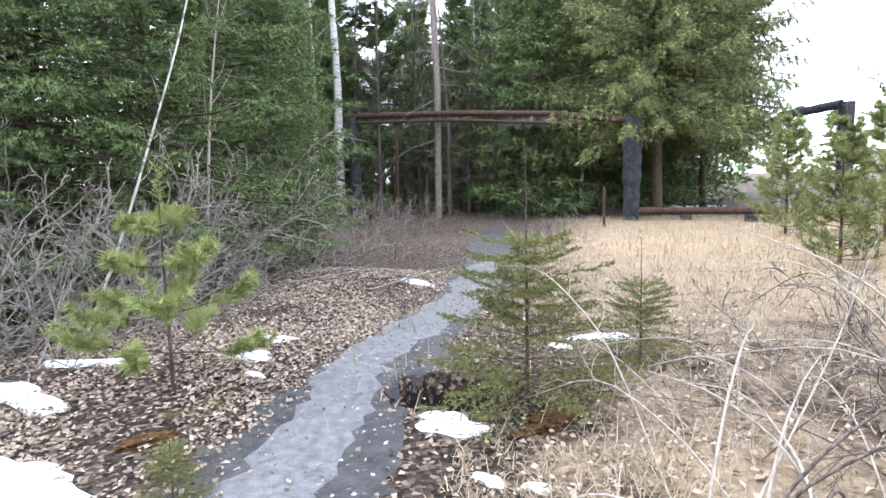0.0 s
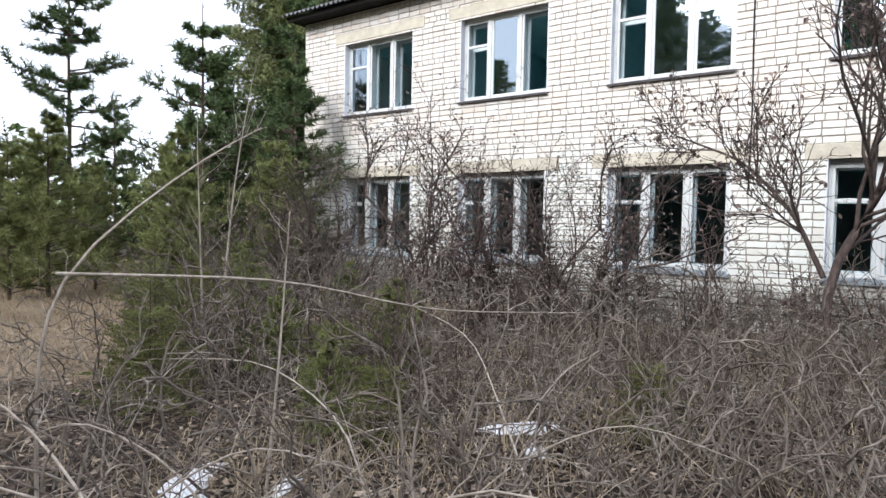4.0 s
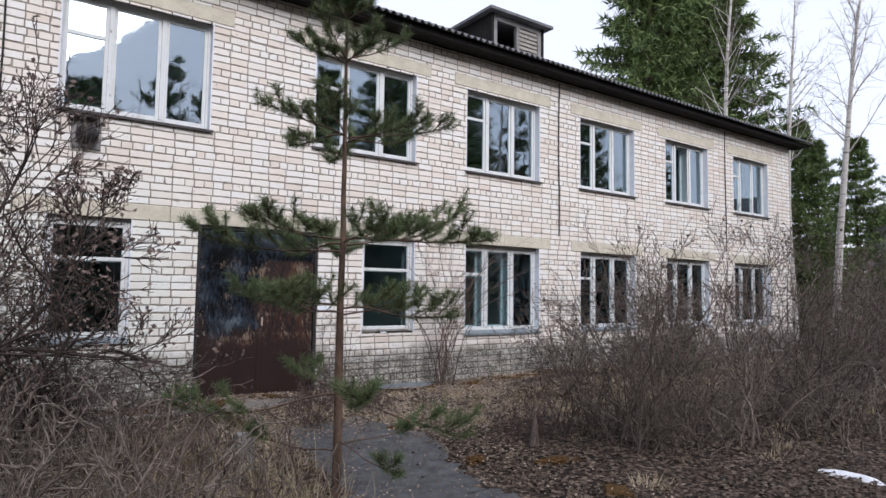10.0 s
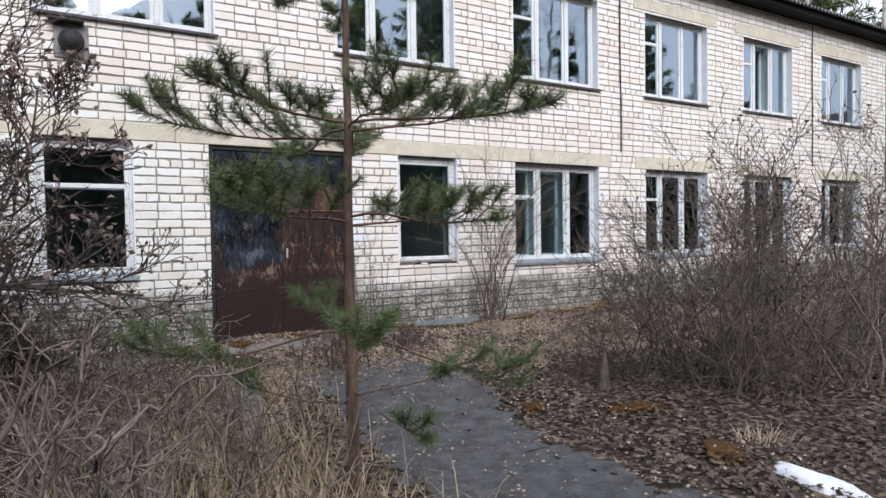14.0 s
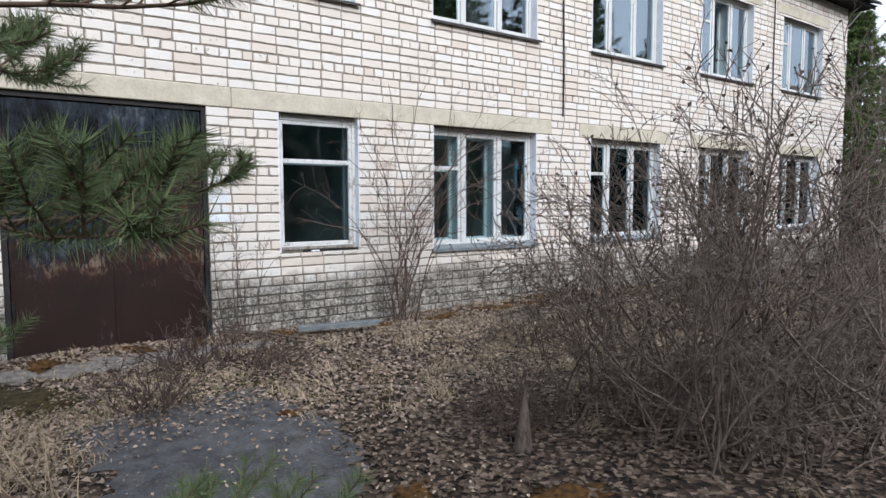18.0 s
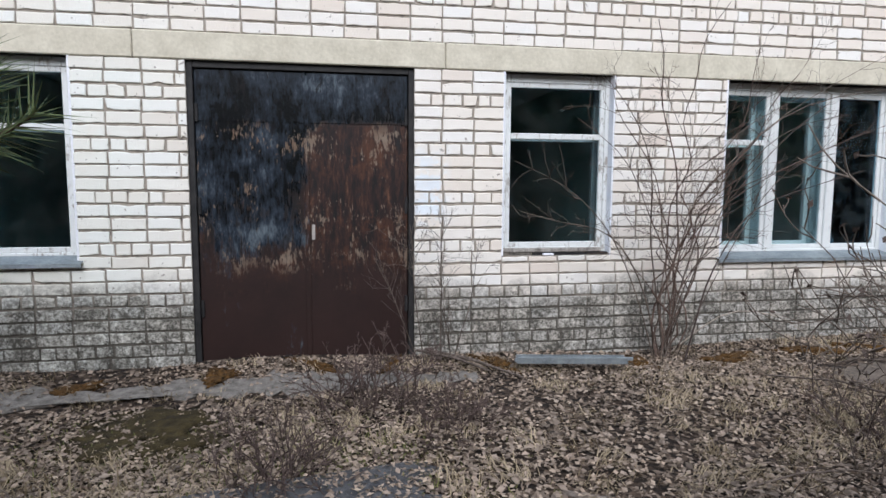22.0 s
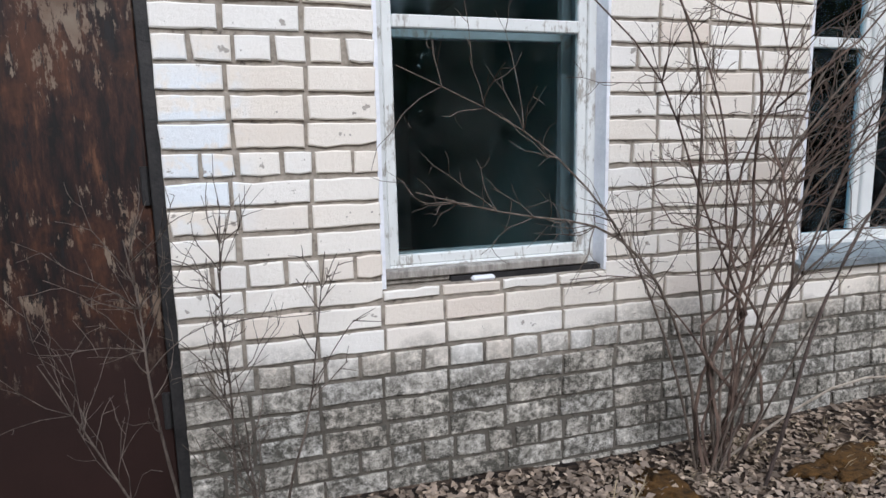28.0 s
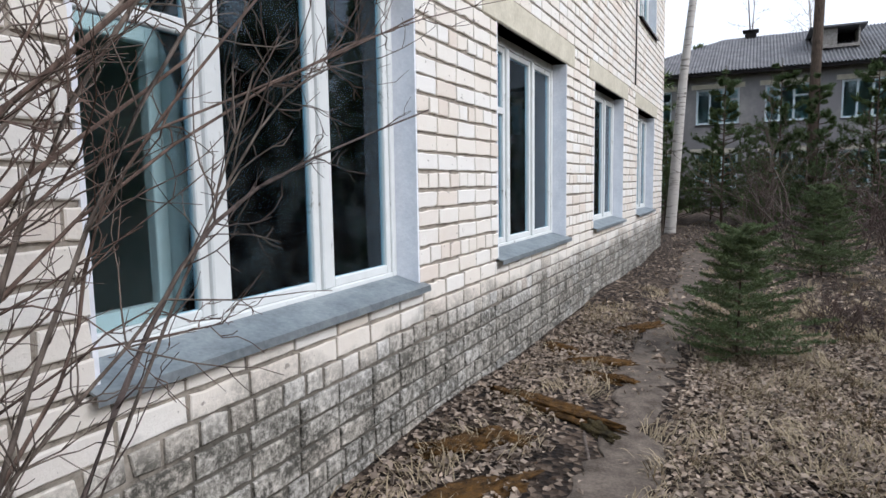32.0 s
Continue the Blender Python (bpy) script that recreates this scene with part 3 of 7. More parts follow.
def sheet(name, label, category, points, widths, material, lift, seed, kind="structure", ragged=0.12):
    """A ragged-edged strip that lies on the ground along points."""
    rng = np.random.default_rng(seed)
    pts, w = np.asarray(points, float), np.asarray(widths, float)
    s = np.linspace(0, len(pts) - 1, (len(pts) - 1) * 22)
    px, py, pw = (np.interp(s, np.arange(len(pts)), q) for q in (pts[:, 0], pts[:, 1], w))
    d = np.stack([np.gradient(px), np.gradient(py)], 1)
    d /= np.linalg.norm(d, axis=1)[:, None]
    across = np.stack([-d[:, 1], d[:, 0]], 1)
    k = 13
    wob = np.cumsum(rng.normal(0, ragged * 0.5, (len(s), 2)), 0)
    wob = (wob - np.linspace(0, 1, len(s))[:, None] * wob[-1]) * 0.35 + rng.normal(0, ragged * 0.35, (len(s), 2))
    u = np.linspace(-1, 1, k)
    half = np.where(u[None, :] < 0, (pw / 2 + wob[:, 0])[:, None], (pw / 2 + wob[:, 1])[:, None])
    X = px[:, None] + across[:, :1] * u[None, :] * half
    Y = py[:, None] + across[:, 1:] * u[None, :] * half
    Z = ground_z(X, Y) + lift * np.sqrt(np.clip(1 - u[None, :] ** 6, 0, 1)) + 0.004
    n = len(s)
    i = (np.arange(n - 1)[:, None] * k + np.arange(k - 1)[None, :]).ravel()
    ob = new(name, mesh_of(name, np.stack([X, Y, Z], -1).reshape(-1, 3), np.stack([i, i + 1, i + k + 1, i + k], -1)[:, ::-1], material, True))
    return tagged(ob, label, category, kind=kind)


PATHWAY = [(-4.4, -11.0), (-6.35, -11.55), (-8.6, -11.85), (-11.2, -11.75), (-15.2, -12.2), (-19.0, -12.75), (-22.0, -13.1)]
sheet("path", "wet grey asphalt footpath with crumbled edges", "path", PATHWAY, [1.25, 1.15, 1.05, 0.95, 0.9, 0.8, 0.4], M_WETPATH, 0.02, 3)
sheet("ice", "grey refrozen meltwater ice on the footpath", "ice", [(x, y + 0.04) for x, y in PATHWAY[:5]], [0.62, 0.74, 0.70, 0.72, 0.4], M_ICE, 0.016, 17, "structure", 0.10).location.z = 0.014
sheet("pavement", "cracked grey asphalt strip half buried in leaves", "pavement", [(1.75, -7.6), (0.75, -5.6), (0.62, -4.6), (0.78, -3.6), (1.0, -2.8), (0.9, -2.0)], [1.1, 1.3, 1.4, 1.5, 1.45, 1.3], M_ASPHALT, 0.018, 5)
sheet("apron", "concrete apron strip in front of the steel door", "pavement", [(-3.5, -0.72), (-0.5, -0.68), (1.0, -0.62), (2.1, -0.60)], [0.42, 0.40, 0.36, 0.18], M_APRON, 0.022, 8)


def snow_patch(at, rx, ry, turn, seed, h=0.05):
    rng = np.random.default_rng(seed)
    k, rings = 26, 6
    ph = rng.uniform(0, 6.28, 4)
    a = np.arange(k) * 2 * np.pi / k
    edge = 1 + 0.22 * np.sin(2 * a + ph[0]) + 0.16 * np.sin(3 * a + ph[1]) + 0.13 * np.sin(5 * a + ph[2]) + 0.08 * np.sin(9 * a + ph[3])
    V = []
    for r in np.linspace(0.02, 1, rings):
        x, y = r * edge * np.cos(a) * rx, r * edge * np.sin(a) * ry
        c, s = math.cos(turn), math.sin(turn)
        X, Y = at[0] + c * x - s * y, at[1] + s * x + c * y
        V.append(np.stack([X, Y, ground_z(X, Y) + h * (1 - r ** 3) * (0.8 + 0.3 * np.sin(5 * X + 7 * Y)) - 0.004 + 0.012 * (r < 1)], 1))
    F = [(i * k + j, i * k + (j + 1) % k, (i + 1) * k + (j + 1) % k, (i + 1) * k + j) for i in range(rings - 1) for j in range(k)]
    F.append(tuple(range(k))[::-1])
    ob = new("snow_patch", mesh_of("snow_patch", np.concatenate(V), F, M_SNOW, True))
    return tagged(ob, "melting remnant of old white snow on the ground", "snow", "snow patches")


SNOW = [(-7.42, -10.93, 0.27, 0.15), (-6.1, -12.95, 0.55, 0.30), (-7.2, -14.1, 0.5, 0.18), (-7.95, -14.2, 0.5, 0.10), (-8.3, -12.88, 0.22, 0.12), (-8.85, -13.0, 0.24, 0.09), (-12.4, -12.76, 0.35, 0.10), (-9.4, -10.05, 0.30, 0.08), (-9.1, -10.4, 0.12, 0.06), (-7.1, -7.26, 0.30, 0.10), (-6.9, -7.5, 0.16, 0.07), (-6.6, -7.0, 0.12, 0.06), (-5.95, -5.4, 0.26, 0.12), (-5.7, -5.7, 0.12, 0.07), (1.93, -5.84, 0.30, 0.085), (3.95, -6.1, 0.30, 0.08), (-27, -4.5, 1.5, 0.3), (-33, -7.0, 2.5, 0.4), (-6.75, -10.55, 0.10, 0.05), (-6.7, -10.3, 0.07, 0.04), (-7.9, -12.6, 0.10, 0.05)]
for n_, (x_, y_, a_, b_) in enumerate(SNOW):
    snow_patch((x_, y_), a_, b_, 1.5 if 1.9 < x_ < 2.0 else 0.5 * math.sin(3.0 * n_) + 1.4, n_, 0.02 + 0.05 * min(a_, 0.5))

# ---- the brick building ----
X0, X1, TOP, DEEP = -14.4, 15.8, 5.78, 6.2
WIDE = [(-13.2, -11.4), (-10.3, -8.56), (-7.5, -5.72), (-4.59, -2.75), (-1.67, 0.10), (1.58, 3.39), (4.43, 6.20), (7.31, 9.03), (10.13, 11.83), (12.94, 14.66)]
USILL, UHEAD, LSILL, LHEAD = 3.70, 5.20, 0.88, 2.43
NARROW = [(-1.71, -0.79), (2.44, 3.40)]
DOOR = (0.0, 1.71, 0.10, 2.43)
OPEN = [(a, b, USILL, UHEAD) for a, b in WIDE] + [(a, b, LSILL, LHEAD) for n, (a, b) in enumerate(WIDE) if n not in (4, 5)] + [(a, b, 0.93, LHEAD) for a, b in NARROW] + [DOOR]
building = thing("brick_building", "abandoned two-storey cream brick building with rows of wooden windows", "building", kind="structure")


def pierced(x0, x1, z0, z1, holes, y0, y1):
    """A wall slab between y0 and y1 with rectangular holes through it."""
    xs = sorted({x0, x1, *[v for h in holes for v in h[:2]]})
    zs = sorted({z0, z1, *[v for h in holes for v in h[2:]]})
    solid = {}
    for i in range(len(xs) - 1):
        for j in range(len(zs) - 1):
            cx, cz = (xs[i] + xs[i + 1]) / 2, (zs[j] + zs[j + 1]) / 2
            solid[i, j] = not any(h[0] < cx < h[1] and h[2] < cz < h[3] for h in holes)
    V, F = [], []

    def quad(*pts):
        F.append(tuple(range(len(V), len(V) + 4)))
        V.extend(pts)
    for (i, j), s in solid.items():
        if not s:
            continue
        a, b, c, d = xs[i], xs[i + 1], zs[j], zs[j + 1]
        quad((a, y0, c), (b, y0, c), (b, y0, d), (a, y0, d))
        quad((b, y1, c), (a, y1, c), (a, y1, d), (b, y1, d))
        if not solid.get((i - 1, j)):
            quad((a, y1, c), (a, y0, c), (a, y0, d), (a, y1, d))
        if not solid.get((i + 1, j)):
            quad((b, y0, c), (b, y1, c), (b, y1, d), (b, y0, d))
        if not solid.get((i, j - 1)):
            quad((a, y1, c), (b, y1, c), (b, y0, c), (a, y0, c))
        if not solid.get((i, j + 1)):
            quad((a, y0, d), (b, y0, d), (b, y1, d), (a, y1, d))
    return V, F


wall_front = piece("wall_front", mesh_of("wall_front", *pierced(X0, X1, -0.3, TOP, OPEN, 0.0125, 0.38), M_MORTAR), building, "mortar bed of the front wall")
tagged(wall_front, kind="structure")
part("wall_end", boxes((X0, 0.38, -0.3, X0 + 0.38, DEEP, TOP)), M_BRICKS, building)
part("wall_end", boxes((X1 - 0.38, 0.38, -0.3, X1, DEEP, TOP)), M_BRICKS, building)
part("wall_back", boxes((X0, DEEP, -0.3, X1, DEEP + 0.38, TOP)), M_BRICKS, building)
part("room_back_wall", boxes((X0 + 0.4, 5.0, 0.2, X1 - 0.4, 5.1, TOP - 0.1)), M_ROOM, building, "dark green painted room wall")
part("room_floor", boxes((X0 + 0.4, 0.4, 0.05, X1 - 0.4, 4.99, 0.25)), M_ROOMFLOOR, building)
part("storey_slab", boxes((X0 + 0.4, 0.4, 2.72, X1 - 0.4, 4.99, 2.98)), M_ROOM, building)
part("attic_slab", boxes((X0 + 0.4, 0.4, 5.50, X1 - 0.4, 4.99, 5.70)), M_ROOM, building)
for a_ in (-10.85, -8.0, -5.15, -2.2, 0.85, 3.9, 6.75, 9.6, 12.4):
    part("partition", boxes((a_ - 0.06, 0.39, 2.99, a_ + 0.06, 4.98, 5.49)), M_ROOM, building)
for a_ in (-10.85, -8.0, -5.15, -2.2, -0.4, 2.1, 3.9, 6.75, 9.6, 12.4):
    part("partition", boxes((a_ - 0.06, 0.39, 0.26, a_ + 0.06, 4.98, 2.71)), M_ROOM, building)

# lintels
def lintel(a, b, z0, z1):
    part("lintel", boxes((a, -0.006, z0, b, 0.2, z1), bevel=0.008), M_LINTEL, building, "beige concrete lintel")


for a_, b_ in WIDE:
    lintel(a_ - 0.27, b_ + 0.27, UHEAD, UHEAD + 0.2)
for n_, (a_, b_) in enumerate(WIDE):
    if n_ not in (4, 5, 6):
        lintel(a_ - 0.25, b_ + 0.25, LHEAD, LHEAD + 0.2)
for a_, b_ in ((-2.05, -0.36), (-0.355, 1.955), (1.96, 4.14), (4.145, 6.48)):
    lintel(a_, b_, LHEAD, LHEAD + 0.2)
LINTELS = [(a - 0.27, b + 0.27, UHEAD, UHEAD + 0.2) for a, b in WIDE] + [(a - 0.25, b + 0.25, LHEAD, LHEAD + 0.2) for n, (a, b) in enumerate(WIDE) if n not in (4, 5)] + [(-2.05, 6.48, LHEAD, LHEAD + 0.2)]


# windows
def sash(x0, x1, z0, z1, y, w, d, material, parent, pane=True, transom=0.0, name="sash"):
    """A casement with stiles and rails round its panes."""
    bars = [(x0, y, z0, x0 + w, y + d, z1), (x1 - w, y, z0, x1, y + d, z1), (x0 + w, y, z0, x1 - w, y + d, z0 + w), (x0 + w, y, z1 - w, x1 - w, y + d, z1)]
    if transom:
        bars.append((x0 + w, y - 0.004, transom - w * 0.6, x1 - w, y + d, transom + w * 0.6))
    s = part(name, boxes(*bars, bevel=0.004), material, parent)
    if pane:
        for c, e in ([(z0 + w, transom - w * 0.6), (transom + w * 0.6, z1 - w)] if transom else [(z0 + w, z1 - w)]):
            g = part("pane", boxes((x0 + w, y + d * 0.45, c, x1 - w, y + d * 0.45 + 0.004, e)), (M_GLASS if z0 > 3 else M_GLASSL), s, "old rippled glass pane")
            g.visible_shadow = False
    return s


def window(n, x0, x1, z0, z1, upper, single=False, missing=(), tin=True, flip=False):
    label = "narrow single wooden window with peeling white paint" if single else "three-part wooden window with peeling white paint and dirty glass"
    win = thing("window_%d" % n, label, "window", "windows of the brick building", "structure", ((x0 + x1) / 2, 0, z0))
    inv = Matrix.Translation((-(x0 + x1) / 2, 0, -z0))
    y = 0.09 if single else 0.13
    f = 0.048
    outer, inner = (M_FLAKY, M_DIMWOOD) if single else (M_WHITE, M_BLUEGREY)
    part("window_frame", boxes((x0, y, z0, x0 + f, y + 0.045, z1), (x1 - f, y, z0, x1, y + 0.045, z1), (x0 + f, y, z1 - f - 0.02, x1 - f, y + 0.045, z1), (x0 + f, y, z0, x1 - f, y + 0.045, z0 + f + 0.02), bevel=0.005), outer, win)
    g = 0.022 if single else f - 0.008
    part("inner_frame", boxes((x0, y + 0.047, z0, x0 + g, y + 0.25, z1), (x1 - g, y + 0.047, z0, x1, y + 0.25, z1), (x0 + g, y + 0.047, z1 - g - 0.02, x1 - g, y + 0.25, z1), (x0 + g, y + 0.047, z0, x1 - g, y + 0.25, z0 + g + 0.02), bevel=0.004), inner, win, "blue-grey painted inner frame")
    a, b, c, d = x0 + f, x1 - f, z0 + f + 0.02, z1 - f - 0.02
    h = d - c
    if single:
        cuts = [(a, b)]
    else:
        m = 0.058
        w = (b - a - 2 * m) / 3
        cuts = [(a, a + w * 0.92), (a + w * 0.92 + m, a + 2 * w + m * 0.9), (a + 2 * w + m * 1.9, b)]
        for k in (0, 1):
            part("mullion", boxes((cuts[k][1], y - 0.008, c, cuts[k + 1][0], y + 0.045, d), bevel=0.006), outer, win)
            part("inner_mullion", boxes((cuts[k][1] + 0.004, y + 0.047, c, cuts[k + 1][0] - 0.004, y + 0.25, d), bevel=0.004), inner, win, "blue-grey painted inner mullion")
    for k, (p, q) in enumerate(cuts):
        tr = c + h * 0.68 if (k == (2 if flip else 0)) else 0.0
        sash(p, q, c, d, y + 0.010, 0.040, 0.034, outer, win, k not in missing, tr)
        sash(p - (0.03 if single else 0), q + (0.03 if single else 0), c - (0.03 if single else 0), d + (0.03 if single else 0), y + 0.19, 0.05 if single else 0.055, 0.045, inner, win, False, tr, "inner_sash")
    # plastered reveals on both sides and under the lintel
    part("reveal", boxes((x0 - 0.004, 0.003, z0, x0 + 0.012, y, z1)), M_PLASTER, win, "white plastered reveal")
    part("reveal", boxes((x1 - 0.012, 0.003, z0, x1 + 0.004, y, z1)), M_PLASTER, win, "white plastered reveal")
    if tin:
        bm = bmesh.new()
        t0 = 0.05
        prof = [(y + 0.01, z0 + t0), (-0.045, z0 + 0.0), (-0.048, z0 - 0.03), (-0.044, z0 - 0.03), (-0.040, z0 - 0.006), (y + 0.01, z0 + t0 - 0.008)]
        e0, e1 = [bm.verts.new((x0 - 0.03, *p)) for p in prof], [bm.verts.new((x1 + 0.03, *p)) for p in prof]
        for i in range(len(prof)):
            j = (i + 1) % len(prof)
            bm.faces.new((e0[i], e0[j], e1[j], e1[i]))
        bm.faces.new(e0[::-1])
        bm.faces.new(e1)
        part("window_sill", bm, M_DARKTIN if upper else M_ZINC, win, "dark tin sill" if upper else "grey galvanised sheet sill")
    for ch in win.children:
        ch.matrix_parent_inverse = inv
    return win


num = 0
for n_, (a_, b_) in enumerate(WIDE):
    num += 1
    window(num, a_, b_, USILL, UHEAD, True, missing={0: (1, 2), 1: (0, 2), 2: (0,), 8: (1,)}.get(n_, ()))
for n_, (a_, b_) in enumerate(WIDE):
    if n_ not in (4, 5):
        num += 1
        window(num, a_, b_, LSILL, LHEAD, False, missing={0: (0, 1), 1: (1, 2), 2: (1, 2), 3: (0,)}.get(n_, ()))
window(19, *NARROW[0], 0.93, LHEAD, False, True)
window(20, *NARROW[1], 0.93, LHEAD, False, True, tin=False)

# steel double door
door = thing("door_1", "tall rusted steel double door with flaking grey-blue paint, closed", "door", kind="structure", at=(0.855, 0, 0.1))
a_, b_, c_, d_ = DOOR
part("door_frame", boxes((a_, 0.03, c_, a_ + 0.045, 0.16, d_), (b_ - 0.045, 0.03, c_, b_, 0.16, d_), (a_ + 0.045, 0.03, d_ - 0.05, b_ - 0.045, 0.16, d_), bevel=0.004), M_BLACKSTEEL, door, "black steel frame")
mid = 0.87
for p_, q_ in ((a_ + 0.05, mid - 0.004), (mid + 0.004, b_ - 0.05)):
    leaf = part("door_leaf", boxes((p_, 0.055, c_ + 0.02, q_, 0.10, d_ - 0.055), bevel=0.004), M_DOOR, door)
    part("top_plate", boxes((p_ + 0.015, 0.049, d_ - 0.44, q_ - 0.01, 0.056, d_ - 0.062), bevel=0.002), M_DOOR, leaf, "riveted upper sheet")
    for z_ in (0.55, 1.35, 2.05):
        bm = bmesh.new()
        bmesh.ops.create_cone(bm, cap_ends=True, segments=10, radius1=0.014, radius2=0.014, depth=0.13, matrix=Matrix.Translation((a_ + 0.062 if p_ < 0.5 else b_ - 0.062, 0.045, z_)))
        part("hinge", bm, M_BLACKSTEEL, leaf)
part("cover_strip", boxes((mid - 0.022, 0.046, c_ + 0.03, mid + 0.018, 0.0545, d_ - 0.08), bevel=0.002), M_DOOR, door)
part("lock_plate", boxes((mid + 0.03, 0.044, 1.08, mid + 0.055, 0.0545, 1.2), bevel=0.003), M_WOOL, door, "pale lock plate")
for ch in door.children:
    ch.matrix_parent_inverse = Matrix.Translation((-0.855, 0, -0.1))

# roof
EAVE_Y, EAVE_Z, RIDGE_Y, RIDGE_Z = -0.47, 5.88, 3.2, 7.55
roof = thing("roof", "low pitched roof of dark corrugated slate sheets", "roof", kind="structure", at=(0, 0, 0))
rx = np.arange(X0 - 0.22, X1 + 0.55, 0.0165)
wave = 0.026 * np.cos(rx * 2 * np.pi / 0.132)


def slope(y_low, z_low, y_high, z_high, rows=9):
    s = np.linspace(0, 1, rows)
    V = []
    for t in s:
        V.append(np.stack([rx, np.full_like(rx, y_low + t * (y_high - y_low)), z_low + t * (z_high - z_low) + wave + 0.012 * (np.sin(t * 40) > 0)], 1))
    for t in s[::-1]:
        V.append(np.stack([rx, np.full_like(rx, y_low + t * (y_high - y_low)), z_low + t * (z_high - z_low) + wave - 0.012], 1))
    k = len(rx)
    i = (np.arange(2 * rows - 1)[:, None] * k + np.arange(k - 1)[None, :]).ravel()
    return np.concatenate(V), np.stack([i, i + 1, i + k + 1, i + k], -1)


piece("roof_slope", mesh_of("roof_slope", *slope(EAVE_Y, EAVE_Z, RIDGE_Y, RIDGE_Z), M_SLATE, True), roof)
piece("roof_slope", mesh_of("roof_slope", *slope(7.1, EAVE_Z, RIDGE_Y, RIDGE_Z, 3), M_SLATE, True), roof)
part("fascia", boxes((X0 - 0.18, EAVE_Y + 0.12, 5.77, X1 + 0.5, EAVE_Y + 0.15, 5.865)), M_SHADEWOOD, roof, "weathered fascia board, near black for the eave shade")
for k_ in range(4):
    part("soffit_board", boxes((X0 - 0.15, EAVE_Y + 0.155 + k_ * 0.10, 5.785, X1 + 0.45, EAVE_Y + 0.25 + k_ * 0.10, 5.805)), M_SHADEWOOD, roof)
part("wall_plate", boxes((X0, -0.01, 5.785, X1, 0.36, 5.82)), M_SHADEWOOD, roof)
for sx in (X0 - 0.19, X1 + 0.46):
    bm = bmesh.new()
    v = [bm.verts.new(p) for p in ((sx, EAVE_Y + 0.05, 5.83), (sx, 7.0, 5.83), (sx, RIDGE_Y, RIDGE_Z - 0.05), (sx + 0.04, EAVE_Y + 0.05, 5.83), (sx + 0.04, 7.0, 5.83), (sx + 0.04, RIDGE_Y, RIDGE_Z - 0.05))]
    for fc in ((0, 1, 2), (5, 4, 3), (0, 3, 4, 1), (1, 4, 5, 2), (2, 5, 3, 0)):
        bm.faces.new([v[i] for i in fc])
    part("gable", bm, M_SHADEWOOD, roof)


def dormer(x):
    d = thing("roof_dormer", "small roof dormer with a dark opening and louvre slats", "dormer", "roof dormers", "structure", (x, 1.2, 6.6))
    part("cheek", boxes((-0.72, -0.35, -0.3, -0.66, 1.2, 0.62)), M_SHADEWOOD, d)
    part("cheek", boxes((0.66, -0.35, -0.3, 0.72, 1.2, 0.62)), M_SHADEWOOD, d)
    part("front_frame", boxes((-0.66, -0.33, -0.3, -0.56, -0.25, 0.62), (0.56, -0.33, -0.3, 0.66, -0.25, 0.62), (-0.56, -0.33, 0.5, 0.56, -0.25, 0.62), (-0.04, -0.33, -0.3, 0.04, -0.25, 0.5)), M_CONCRETE, d)
    for k in range(8):
        part("louvre", boxes((0.05, -0.32, -0.2 + k * 0.088, 0.55, -0.26, -0.14 + k * 0.088)), M_WOOL, d)
    part("dark_back", boxes((-0.64, 0.9, -0.28, 0.64, 0.95, 0.6)), M_SHADEWOOD, d)
    part("dormer_roof", boxes((-0.86, -0.5, 0.622, 0.86, 1.3, 0.68)), M_SLATE, d)
    return d


for x_ in (-4.45, 6.4):
    dormer(x_)

# cables down the wall
for x_ in (-5.49, -2.22, 6.69, 12.55):
    pts_ = [(x_ + 0.008 * math.sin(z * 2.3 + x_), -0.02, z) for z in np.linspace(2.7 if x_ > 6 else 2.0, 5.72, 14)]
    tagged(new("wall_cable", tube_mesh("wall_cable", [(pts_, [0.011] * 14)], M_CABLE, 5)), "black cable running down the brick wall", "cable", "wall cables")

# lamp under the upper window
lamp = thing("wall_lamp", "black bowl lamp on a grey plate on the brick wall", "lamp", at=(-1.345, 0, 3.40))
part("back_plate", boxes((-0.16, -0.02, -0.16, 0.16, -0.001, 0.2), bevel=0.004), M_CONCRETE, lamp)
part("hood", boxes((-0.2, -0.14, 0.2, 0.12, -0.005, 0.225), bevel=0.004), M_BLACKSTEEL, lamp)
bm = bmesh.new()
bmesh.ops.create_uvsphere(bm, u_segments=20, v_segments=10, radius=0.11, matrix=Matrix.Translation((0, -0.13, 0)) @ Matrix.Diagonal((1, 0.85, 1, 1)))
part("bowl", bm, M_BLACKSTEEL, lamp)
bm = bmesh.new()
bmesh.ops.create_cone(bm, cap_ends=True, segments=20, radius1=0.122, radius2=0.122, depth=0.025, matrix=Matrix.Translation((0, -0.10, 0)) @ Matrix.Rotation(radians(90), 4, "X"))
part("rim", bm, M_BLACKSTEEL, lamp)

